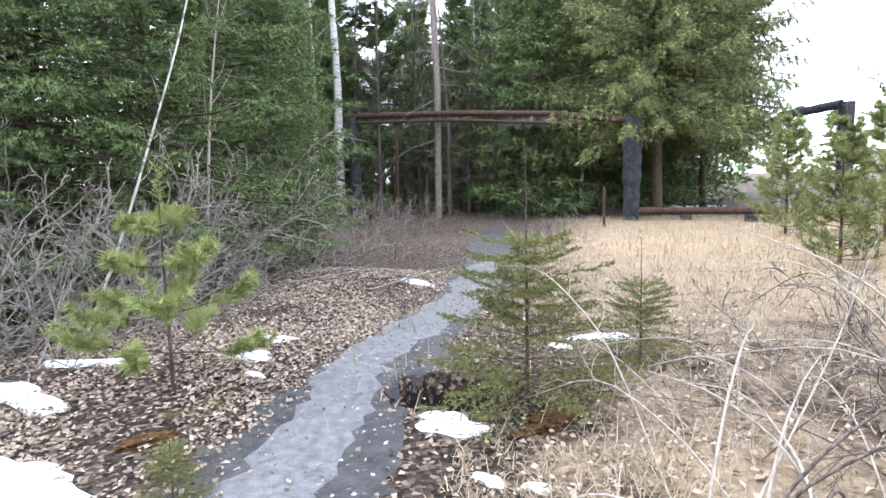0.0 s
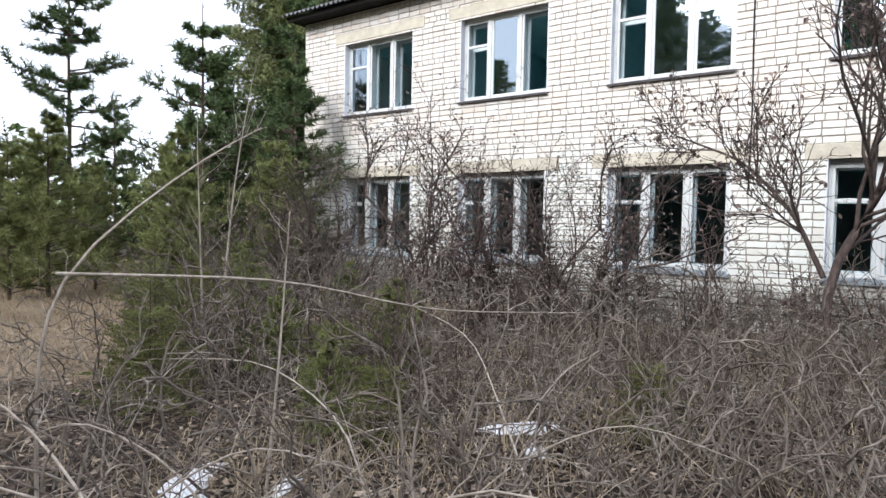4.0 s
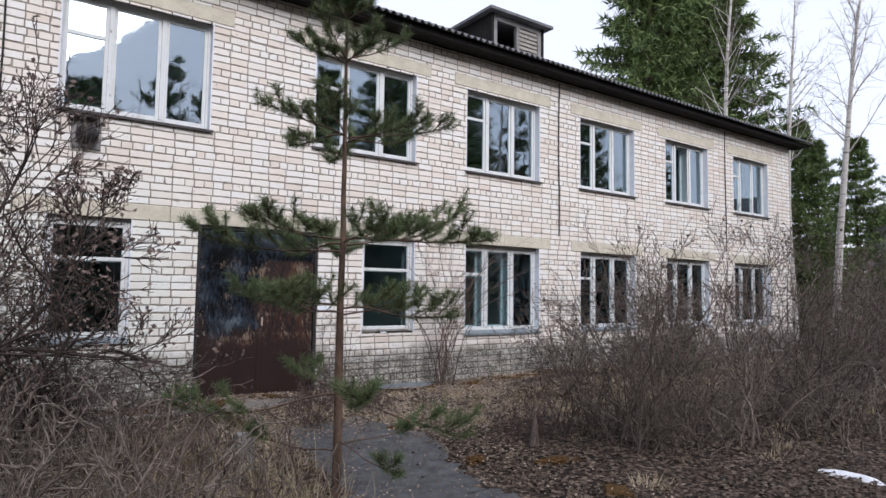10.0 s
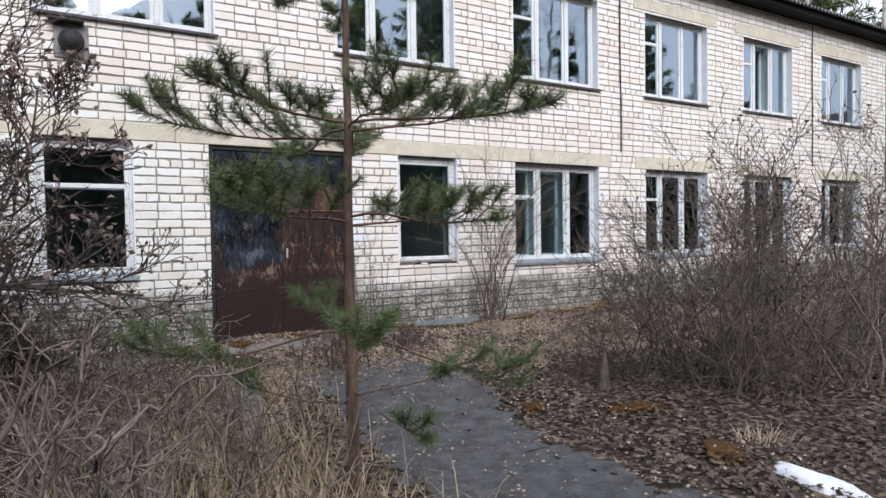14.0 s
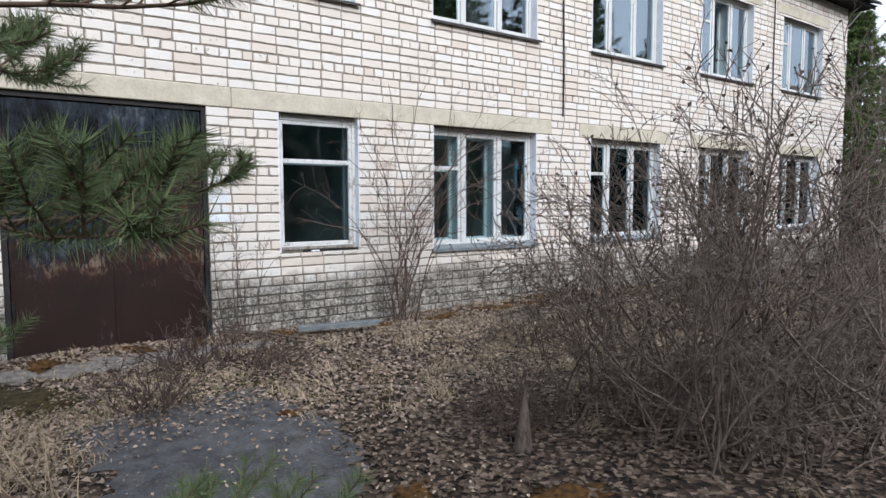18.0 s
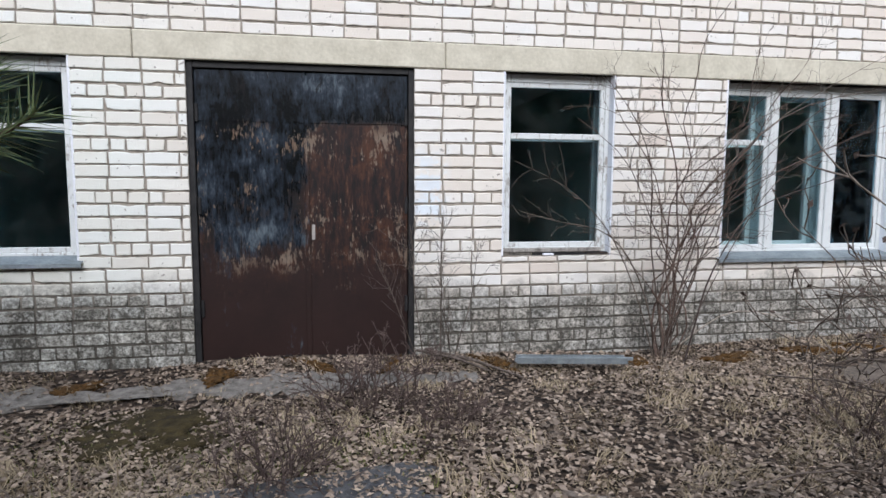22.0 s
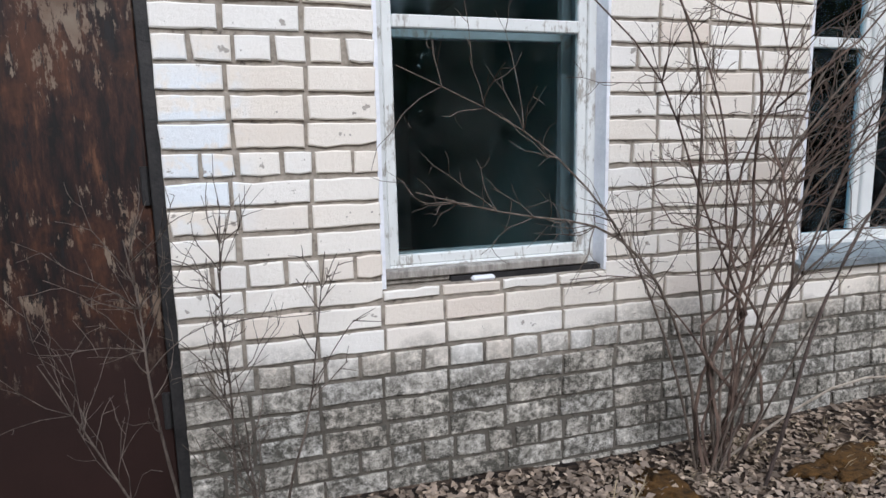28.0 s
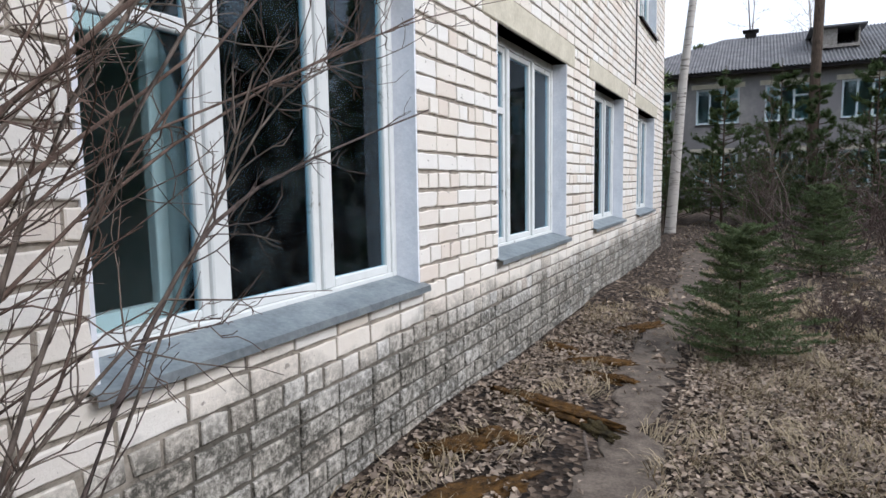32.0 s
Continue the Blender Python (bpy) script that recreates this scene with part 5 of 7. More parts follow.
def cane(points, r, material=M_TWIG, label="long arching bare cane beside the wall", twigs=10, seed=1, name="bare_cane"):
    """One long branch through a few bends, with side twigs."""
    rng = np.random.default_rng(seed)
    p = np.asarray(points, float)
    s = np.linspace(0, len(p) - 1, 14)
    q = np.stack([np.interp(s, np.arange(len(p)), p[:, i]) for i in range(3)], 1)
    for _ in range(2):
        q[1:-1] = (q[:-2] + 2 * q[1:-1] + q[2:]) / 4
    thin = []
    for _ in range(twigs):
        i = rng.integers(5, 13)
        w = grow(rng, q[i], off_axis(rng, unit(q[i] - q[i - 1]), 25, 60), rng.uniform(0.12, 0.4), 6, 0.22, 0.05)
        thin.append((w, np.linspace(min(0.0024, r * 0.4), 0.0009, 6)))
        for k in (2, 3, 4):
            if rng.random() < 0.7:
                v = grow(rng, w[k], off_axis(rng, unit(w[k] - w[k - 1]), 30, 65), rng.uniform(0.03, 0.13), 4, 0.25, 0.04)
                thin.append((v, np.linspace(0.0014, 0.0008, 4)))
    ob = thing(name, label, "branch", "long bare canes")
    piece("stem", tube_mesh("stem", [(q, np.linspace(r, r * 0.3, 14))], material, 6), ob)
    if thin:
        tagged(piece("side_growth", tube_mesh("side_growth", thin, material, 3), ob), kind="stuff")
    return ob


cane([(3.72, -0.22, 0.1), (3.62, -0.30, 0.55), (3.37, -0.38, 1.0), (3.12, -0.42, 1.2), (2.82, -0.42, 1.22), (2.47, -0.4, 1.32)], 0.0075, M_TAN, seed=2, twigs=26)
cane([(3.69, -0.25, 0.1), (3.49, -0.36, 0.6), (3.22, -0.42, 1.15), (2.87, -0.42, 1.5), (2.42, -0.4, 1.7)], 0.006, M_TAN, seed=12, twigs=18)
cane([(3.77, -0.25, 0.1), (3.87, -0.4, 0.9), (4.17, -0.42, 1.7), (4.77, -0.42, 2.2), (5.77, -0.42, 2.35)], 0.0075, M_TAN, seed=14, twigs=20)
cane([(3.82, -0.25, 0.1), (4.17, -0.5, 0.55), (4.57, -0.6, 0.5), (4.87, -0.62, 0.3), (5.07, -0.65, 0.14)], 0.006, M_DEAD, seed=3, twigs=3)
cane([(3.92, -0.25, 0.1), (4.12, -0.42, 0.8), (4.47, -0.42, 1.4), (4.77, -0.42, 1.7), (5.17, -0.42, 1.8)], 0.005, seed=4, twigs=12)
cane([(3.77, -0.3, 0.1), (3.92, -0.45, 0.9), (4.27, -0.5, 1.7), (4.67, -0.5, 2.0), (5.17, -0.5, 2.1)], 0.006, seed=5, twigs=14)
cane([(3.85, -0.46, 0.1), (3.92, -0.5, 0.45), (3.98, -0.5, 0.77), (4.17, -0.5, 1.09), (4.32, -0.5, 1.32), (4.58, -0.5, 1.44), (5.36, -0.5, 1.65)], 0.0085, M_LILAC, "long dark arching cane beside the wall", 14, 6)

for k_, (dx_, dz_, bow_, y_, r_) in enumerate(((-0.9, 1.9, 0.35, -0.42, 0.009), (-0.55, 2.3, -0.25, -0.36, 0.010), (0.95, 2.2, -0.35, -0.5, 0.009), (1.5, 1.9, -0.5, -0.52, 0.008), (0.7, 1.5, 0.4, -0.62, 0.008), (1.9, 2.5, -0.6, -0.46, 0.009), (2.4, 2.1, -0.7, -0.5, 0.008))):
    cane([(3.74 + 0.03 * (k_ % 4), -0.28, 0.08)] + [(3.77 + dx_ * u ** 2.3 + bow_ * 0.3 * math.sin(3.1416 * u) + 0.09 * math.sin(9 * u + 2 * k_), -0.28 + (y_ + 0.28) * u, 0.1 + dz_ * u ** 0.8 + 0.06 * math.sin(9 * u + k_)) for u in (0.2, 0.4, 0.6, 0.8, 1.0)], r_ * 0.75, (M_CANE, M_TAN, M_BRUSH)[k_ % 3], "long crooked bare cane of the shrub on the wall", 22, 500 + k_)

# small shoots at the door, by the wall and over the yard
shoot = shrub("bare_sapling", "thin bare sapling shoots against the brick wall", 41, M_TWIG, 3, 1.15, 14, 8, 3, 0.006, 0, base=0.05)
settle(shoot, 1.98, -0.22, 0)
cane([(1.89, -0.28, 0.04), (1.87, -0.30, 0.4), (1.885, -0.30, 0.7), (1.87, -0.31, 1.0), (1.89, -0.30, 1.27)], 0.0062, M_TWIG, "thin bare sapling against the brick wall", 26, 83, "bare_sapling")
cane([(1.76, -0.30, 0.04), (1.70, -0.33, 0.45), (1.655, -0.34, 0.8), (1.66, -0.34, 1.0), (1.63, -0.34, 1.22)], 0.0060, M_TWIG, "thin bare sapling before the door jamb", 22, 84, "bare_sapling")
cane([(1.74, -0.32, 0.04), (1.60, -0.38, 0.42), (1.50, -0.40, 0.68), (1.40, -0.40, 0.9)], 0.0045, M_TWIG, "thin bare sapling before the door jamb", 14, 85, "bare_sapling")
brush = shrub("twig_clump", "low clump of thin dead red-brown twigs among leaves", 43, M_TWIGRED, 38, 0.66, 74, 6, 3, 0.0066, 0, tw=0.0032, base=0.15, bend=0.18, lift=0.02, group="twig clumps")
settle(brush, 1.3, -1.05, 0)
for x_, y_, t_, s_ in ((0.75, -1.95, 80, 0.8), (1.75, -1.6, 200, 0.7), (2.6, -3.5, 20, 0.8), (4.2, -1.9, 50, 0.7), (9.9, -2.3, 140, 0.9)):
    planted(brush, x_, y_, t_, s_)

# shrubs of the yard
big = [shrub("bare_shrub", "tall bare twiggy shrub with dark grey-brown stems", 50 + i, M_TWIG if i != 1 else M_TWIGRED, 12, 2.6, 42, 9, 3, 0.0135, 0.25, base=0.25, bend=0.19, lift=0.03, tw=0.0042) for i in range(3)]
low = [shrub("low_bramble", "low tangle of bare brown brush stems", 60 + i, (M_BRUSH, M_TAN, M_GREYTWIG)[i], 10, 1.45, 58, 5, 2, 0.0110, 0, group="low bramble", base=0.38, bend=0.27, lift=0.005, tw=0.0052) for i in range(3)]
lilac = shrub("lilac_bush", "large bare lilac bush with shrivelled buds before the wall", 70, M_LILAC, 9, 4.9, 28, 26, 8, 0.036, 1.0, base=0.12, bend=0.24, lift=0.03, tw=0.0040, group="lilac bushes", bud=M_LILACBUD)
settle(lilac, -7.4, -1.8, 0, 0.6)
for x_, y_, t_, s_ in ((-3.3, -1.8, 70, 0.64), (-2.5, -1.9, 140, 0.60), (-9.4, -2.4, 200, 0.8), (-6.6, -2.2, 110, 0.62), (-1.75, -3.0, 290, 0.5), (-11.2, -2.4, 30, 0.66), (-8.3, -2.2, 310, 0.62)):
    planted(lilac, x_, y_, t_, s_)
LT = lambda *p: smooth_line(p, 14)
lilac_tree = bush("lilac_tree", "crooked dark lilac tree with twiggy crown and shrivelled buds", 75, M_LILAC, [
    (LT((-4.30, -3.15, -0.05), (-4.33, -3.0, 1.1), (-4.1, -2.95, 1.55), (-3.86, -2.9, 2.1), (-3.54, -2.9, 2.4), (-3.15, -2.85, 2.72), (-2.8, -2.8, 2.95)), 0.048),
    (LT((-3.86, -2.9, 2.08), (-3.95, -2.85, 2.84), (-4.13, -2.8, 3.5), (-4.35, -2.75, 3.9)), 0.026),
    (LT((-4.34, -3.0, 1.1), (-4.58, -3.05, 1.66), (-4.99, -3.1, 2.13), (-5.6, -3.1, 2.4)), 0.026),
    (LT((-4.1, -2.95, 1.55), (-3.7, -3.1, 1.75), (-3.3, -3.2, 1.8), (-2.95, -3.2, 2.0)), 0.018)], (18, 9, 3), 0.0044, 0.21, 0.05, 0.8, M_LILACBUD, "lilac bushes", 0.055, 0.22)
lilac_low = bush("lilac_tree", "low sprawling dark lilac with arms reaching before the door", 76, M_LILAC, [
    (LT((-2.75, -2.9, -0.05), (-2.63, -3.0, 0.87), (-2.45, -3.0, 1.4), (-2.25, -2.95, 1.8), (-2.1, -2.9, 2.2), (-1.96, -2.9, 2.6)), 0.030),
    (LT((-2.72, -2.95, 0.2), (-2.63, -3.0, 0.85), (-2.07, -3.05, 1.15), (-1.59, -3.1, 1.06), (-1.0, -3.1, 0.98)), 0.030),
    (LT((-2.7, -2.95, 0.5), (-3.0, -3.1, 1.1), (-3.2, -3.1, 1.6), (-3.2, -3.1, 2.1)), 0.020),
    (LT((-2.07, -3.05, 1.1), (-1.75, -3.1, 1.5), (-1.6, -3.05, 1.9), (-1.55, -3.0, 2.3)), 0.017)], (16, 9, 3), 0.0042, 0.21, 0.05, 0.8, M_LILACBUD, "lilac bushes", 0.05, 0.2)
cane([(-8.557, -14.91, 0), (-8.557, -14.6, 0.476), (-8.557, -14.18, 1.33), (-8.557, -13.9, 2.0), (-8.6, -13.6, 2.7), (-8.65, -13.45, 3.3), (-8.8, -13.3, 4.4)], 0.0165, M_BIRCH, "thin leaning young birch with pale bark", 16, 55, "thin_birch")
frng2 = np.random.default_rng(90)
tall = [bush("bare_shrub", "wide bare shrub with many forking brown stems", 58 + i, (M_TAN, M_BRUSH)[i], clump(frng2, 9, 2.35, 38, 0.0135, 0.16, 0.17, 0.03), (6, 4, 2), 0.0034, 0.21, 0.035, 0.4, None, "bare shrubs", 0.035, 0.22) for i in range(2)]
settle(tall[0], 3.45, -4.45, 20, 0.92)
settle(tall[1], 3.95, -3.95, 130, 1.0)
for x_, y_, t_, s_, k_ in ((3.05, -4.7, 200, 0.66, 0), (3.4, -4.25, 260, 0.76, 1), (2.95, -3.7, 150, 0.6, 0), (3.65, -3.55, 80, 0.74, 0), (4.5, -4.3, 75, 1.0, 0), (5.1, -3.8, 300, 1.02, 1), (3.3, -3.9, 10, 0.74, 1), (4.3, -5.0, 250, 0.85, 1), (5.8, -4.4, 160, 1.05, 0), (6.6, -3.9, 40, 1.05, 1), (7.5, -4.3, 220, 1.0, 0), (8.6, -4.0, 100, 1.05, 1), (9.6, -4.4, 320, 1.0, 0)):
    planted(tall[k_], x_, y_, t_, s_)
settle(big[0], 6.2, -5.0, 0, 1.0)
settle(big[1], 8.2, -5.2, 30, 1.0)
settle(big[2], -6.4, -4.0, 60, 0.7)
prng = random.Random(4)
for x_, y_, s_ in ((7.0, -4.8, 0.9), (9.0, -5.0, 0.9), (10.6, -4.4, 1.0), (12.0, -3.6, 1.0), (13.5, -4.4, 1.1), (11.2, -5.6, 1.2), (-9.6, -3.4, 1.0), (-10.6, -2.4, 1.0), (-5.6, -2.2, 0.9), (-7.9, -2.0, 0.9), (-11.8, -3.2, 1.1), (-6.9, -5.4, 0.75), (-8.6, -5.6, 0.9), (-2.9, -1.8, 0.75), (-4.2, -1.6, 0.7), (-1.6, -2.4, 0.62), (15.5, -2.4, 1.2), (17.5, -4.0, 1.4), (19.5, -2.0, 1.3)):
    planted(big[prng.randrange(3)], x_ + prng.uniform(-0.2, 0.2), y_ + prng.uniform(-0.2, 0.2), prng.uniform(0, 360), s_ * prng.uniform(0.85, 1.1))
for x_, y_, t_, s_ in ((-1.45, -4.7, 20, 0.85), (-1.1, -3.7, 100, 0.8), (-0.95, -2.7, 200, 0.7), (-2.0, -5.3, 300, 0.9), (-0.6, -3.2, 150, 0.55), (-0.55, -4.1, 44, 0.6), (-0.8, -5.1, 88, 0.6), (3.5, -4.9, 12, 0.6), (4.9, -5.5, 75, 0.8), (5.4, -5.0, 130, 0.8), (6.2, -5.6, 260, 0.9)):
    planted(low[int(t_) % 3], x_, y_, t_, s_)
brush_rng = random.Random(9)
dark_low = shrub("low_bramble", "low tangle of dark brown brush stems before the wall", 64, M_TAN, 11, 1.3, 55, 6, 2, 0.0115, 0, group="low bramble", base=0.38, bend=0.25, lift=0.01, tw=0.0050)
settle(dark_low, -2.0, -2.3, 0)
for k_ in range(46):
    planted(dark_low, brush_rng.uniform(-6.0, -0.35), brush_rng.uniform(-4.2, -1.2), brush_rng.uniform(0, 360), brush_rng.uniform(0.5, 0.95))
settle(low[0], -2.3, -5.6, 0)
settle(low[1], -3.4, -5.2, 0)
settle(low[2], -5.3, -7.3, 0)
for k_ in range(165):
    zone_ = k_ % 5
    if zone_ == 0:
        x_, y_, s_ = prng.uniform(-9.8, -4.9), prng.uniform(-8.6, -4.6), prng.uniform(0.75, 1.15)
    elif zone_ in (1, 2):
        x_, y_, s_ = prng.uniform(-5.4, -1.0), prng.uniform(-6.8, -1.6), prng.uniform(0.6, 1.0)
    elif zone_ == 3:
        x_, y_, s_ = prng.uniform(-12.5, -4), prng.uniform(-5.5, -1.2), prng.uniform(0.8, 1.25)
    else:
        x_, y_, s_ = prng.uniform(3.2, 9.0), prng.uniform(-5.0, -3.6), prng.uniform(0.4, 0.7)
    if (x_ > 1.6 and y_ < -5.0) or (x_ > -2.2 and x_ < 2.5 and y_ < -6.0) or (x_ > -1.2 and x_ < 2.5):
        continue
    if zone_ == 0 and y_ < -6.2 and k_ % 2:
        continue
    if zone_ == 0 and k_ % 4 == 0:
        kind_ = 2
    else:
        kind_ = (0, 1, 2, 2, 2)[prng.randrange(5)]
    planted(low[kind_], x_, y_, prng.uniform(0, 360), s_)

# saplings
sap = spruce("small_spruce", "small green spruce sapling with stiff needles", 81, 1.75, 0.90, 11, 7, 9, 26, 0.026, 0.0036, M_SPRUCEY, 0.05, 0.03, "spruce saplings", 0.008, 1.15, top=0.66)
settle(sap, -7.80, -10.50, 0)
planted(sap, -8.75, -9.75, 100, 0.56)
for x_, y_, t_, s_ in ((-8.6, -6.7, 10, 0.7), (-7.7, -5.6, 70, 0.55), (-9.4, -6.2, 130, 0.8), (-6.6, -6.2, 190, 0.45), (-10.4, -5.2, 250, 0.8), (-5.2, -5.0, 310, 0.45), (-8.0, -4.4, 20, 0.7)):
    planted(sap, x_, y_, t_, s_)
planted(sap, -6.1, -11.9, 40, 0.28)
sap2 = spruce("small_spruce", "bushy dark green spruce sapling beside the wall path", 82, 1.25, 0.62, 14, 8, 9, 30, 0.026, 0.0028, M_PINEH, 0.2, 0.03, "spruce saplings", 0.010, 0.95, top=0.82)
settle(sap2, 8.55, -1.45, 0)
planted(sap2, 13.2, -2.4, 60, 1.2)
ypine = pine("young_pine", "small bright green pine sapling in leaf litter", 83, [(0.30, 0.85, 4), (0.58, 0.68, 5), (0.92, 0.45, 5), (1.2, 0.26, 4)], 1.6, 105, 0.085, 0.0027, M_PINEB, 0.14, 0.010, 6, 0.4)
settle(ypine, -7.42, -12.95, 20)
bush_pine = pine("young_pine", "young bushy yellow-green pine at the field edge", 84, [(0.25 + 0.3 * i, 1.25 - 0.11 * i, 7) for i in range(10)], 3.4, 24, 0.11, 0.006, M_PINEY, 0.4, 0.012, 8, 0.15, loose=0.3)
settle(bush_pine, -14.6, -6.6, 0, 0.72)
planted(bush_pine, -16.2, -5.0, 80, 0.85)
planted(bush_pine, -18.5, -4.6, 160, 0.95)
planted(bush_pine, -13.4, -3.6, 240, 0.8)
planted(bush_pine, -11.9, -4.4, 30, 0.6)
for x_, y_, t_, s_ in ((-19.5, -6.2, 10, 0.85), (-18.0, -1.0, 330, 0.85), (-16.2, -4.4, 170, 1.0), (-19.6, -2.2, 20, 0.8), (-22.5, -2.0, 100, 0.85), (-17.0, -3.2, 60, 0.8), (-15.0, -2.6, 120, 1.0), (-20.5, -3.0, 200, 0.75), (-12.6, -2.2, 300, 0.9), (-9.3, -5.2, 15, 0.34), (-8.3, -5.6, 75, 0.28), (-7.6, -4.9, 135, 0.30), (-10.2, -4.6, 195, 0.4), (-8.9, -4.2, 255, 0.34), (-6.9, -6.4, 315, 0.24)):
    planted(bush_pine, x_, y_, t_, s_)

# grown trees
dense_near = spruce("spruce_tree", "dense dark green spruce with boughs to the ground", 90, 11.0, 3.0, 44, 8, 12, 18, 0.085, 0.0095, M_SPRUCE, -0.22, 0.02, shape=0.8, hang=0.15)
settle(dense_near, -11.8, -16.6, 0, 1.0)
dense = spruce("spruce_tree", "dense dark green spruce at the wood's edge", 97, 11.0, 3.0, 30, 7, 6, 6, 0.32, 0.032, M_SPRUCE, -0.2, 0.04, shape=0.8)
settle(dense, -22.5, -21.0, 0, 1.0)
weep = spruce("spruce_tree", "tall spruce with drooping yellow-green boughs", 91, 15.0, 4.2, 48, 9, 12, 24, 0.15, 0.021, M_SPRUCEW, -0.62, 0.23, shape=0.55, hang=0.9)
settle(weep, -27.4, -8.5, 0, 1.12)
weep_far = spruce("spruce_tree", "tall spruce with drooping boughs far off", 98, 15.0, 4.0, 32, 8, 8, 8, 0.34, 0.032, M_SPRUCE, -0.5, 0.08, shape=0.66)
settle(weep_far, 23.0, 8.8, 0, 1.35)
planted(weep_far, 20.6, 8.0, 70, 1.25)
planted(weep_far, 24.8, 7.4, 150, 1.2)
for x_, y_, t_, s_ in ((24.0, 2.9, 40, 0.7), (26.2, 4.6, 120, 0.85), (27.0, 2.6, 200, 0.75), (21.5, 4.6, 260, 0.6), (28.5, 9.0, 300, 1.0)):
    planted(dense, x_, y_, t_, s_)
tallpine = pine("pine_tree", "tall slim pine with open layered crown", 92, [(3.0 + 0.75 * i, 2.3 - 0.17 * i, 6) for i in range(11)], 11.5, 16, 0.30, 0.022, M_PINE, 0.3, 0.009, 7, 0.3, "pine trees", 0.4)
settle(tallpine, -29.5, 1.7, 0)
thick_pine = pine("pine_tree", "young dense green pine beside the brick building", 93, [(0.5 + 0.42 * i, 1.7 - 0.12 * i, 7) for i in range(12)], 6.0, 11, 0.17, 0.014, M_PINE, 0.45, 0.011, 9, 0.2, "pine trees", 0.35)
settle(thick_pine, -15.8, -1.6, 0)
open_pine = pine("pine_tree", "young open-crowned pine before the white building", 88, [(0.25 + 0.36 * i, 1.5 - 0.115 * i, 5) for i in range(12)], 4.7, 26, 0.10, 0.0075, M_PINE, 0.45, 0.009, 9, 0.25, "pine trees", 0.3)
settle(open_pine, 22.0, -0.8, 0, 0.92)
for x_, y_, t_, s_ in ((23.8, -2.2, 70, 1.0), (22.2, -3.0, 140, 0.86), (22.6, -4.3, 210, 0.98), (21.0, -5.2, 15, 0.9), (24.0, -6.0, 280, 1.0), (20.4, 1.2, 100, 0.6), (21.6, 0.6, 40, 0.62), (24.6, -0.4, 190, 0.6), (25.0, -3.4, 250, 0.62), (20.2, -1.8, 330, 0.42), (21.2, -1.9, 30, 0.5), (23.4, -4.9, 120, 0.55), (19.8, -3.4, 60, 0.4), (25.5, -1.6, 300, 0.6), (22.9, 0.4, 170, 0.55)):
    planted(open_pine, x_, y_, t_, s_)
mast = thing("bare_pine_trunk", "tall dark bare pine trunk before the white building", "tree")
piece("trunk", tube_mesh("trunk", [([(23.6, -3.0, -0.05), (23.62, -2.98, 4.0), (23.6, -3.05, 9.0), (23.66, -3.0, 15.0)], [0.15, 0.13, 0.12, 0.08])], M_BARK, 10), mast)
birch = broadleaf("birch_tree", "tall bare birch with white bark", 94, 13.0, M_BIRCH, 30, 0.3, 0.0100)
settle(birch, 18.7, 0.15, 0, 1.0, 4)
bare_tree = broadleaf("bare_tree", "grey bare tree with tangled dead lower branches", 95, 12.0, M_TWIG, 42, 0.08, 0.009, 0, 62, "bare trees", 10)
settle(bare_tree, -33.0, -17.5, 0)
for x_, y_, t_, s_ in ((-10.4, -17.4, 50, 0.95), (-14.5, -17.6, 90, 1.1), (-9.2, -18.8, 10, 1.0), (-13.2, -20.5, 200, 1.3), (-18.5, -22.5, 250, 1.0), (-14.6, -16.2, 10, 0.5)):
    planted(dense_near, x_, y_, t_, s_)
for x_, y_, t_, s_ in ((-32.0, -6.4, 60, 1.0), (-33.0, -10.6, 130, 1.05), (-17.5, 2.4, 220, 0.75)):
    planted(weep, x_, y_, t_, s_)
for x_, y_, t_, s_ in ((-13.6, -1.0, 50, 0.82), (-17.2, -0.2, 100, 0.9), (-14.9, 0.9, 160, 1.15), (-18.6, -2.0, 220, 0.7), (-16.6, 1.8, 300, 1.3), (24.0, -7.0, 210, 0.7), (27.0, -8.5, 260, 0.8)):
    planted(thick_pine, x_, y_, t_, s_)
for x_, y_, t_, s_ in ((18.7, 1.3, 100, 0.95), (-26.6, -20.4, 30, 1.5), (-25.8, -21.0, 150, 0.9), (-27.6, -21.9, 80, 0.8), (18.5, 3.5, 20, 1.1)):
    planted(birch, x_, y_, t_, s_)
thin_birch = broadleaf("thin_birch", "thin leaning young birch with pale bark", 96, 5.2, M_DEAD, 14, 0.25, 0.0055, 9, 40, "thin birches", 3)
settle(thin_birch, -11.4, -15.6, 80)
planted(thin_birch, -10.88, -4.52, 10, 0.7)
planted(thin_birch, -9.3, -5.8, 120, 0.52)
# woods round about
frng = random.Random(12)
for k_ in range(130):
    a_ = frng.uniform(0, 360)
    d_ = frng.uniform(24, 62)
    x_, y_ = d_ * math.sin(radians(a_)) * 1.1 - 2, -6 + d_ * math.cos(radians(a_)) * 0.8
    b_ = math.degrees(math.atan2(-(x_ + 3.8), y_ + 9.7)) % 360
    if -18 < x_ < 27 and -17 < y_ < 12 or 52 < b_ < 80 or (x_ < -8 and x_ > -27 and y_ > -16) or (26 < x_ < 42 and -18 < y_ < 12) or 8 < b_ < 52:
        continue
    r_ = frng.random()
    if b_ > 270 and y_ > 8:
        continue
    src = dense if r_ < 0.35 else weep_far if r_ < 0.55 else tallpine if r_ < 0.72 else bare_tree if r_ < 0.9 else birch
    planted(src, x_, y_, frng.uniform(0, 360), frng.uniform(0.75, 1.2))
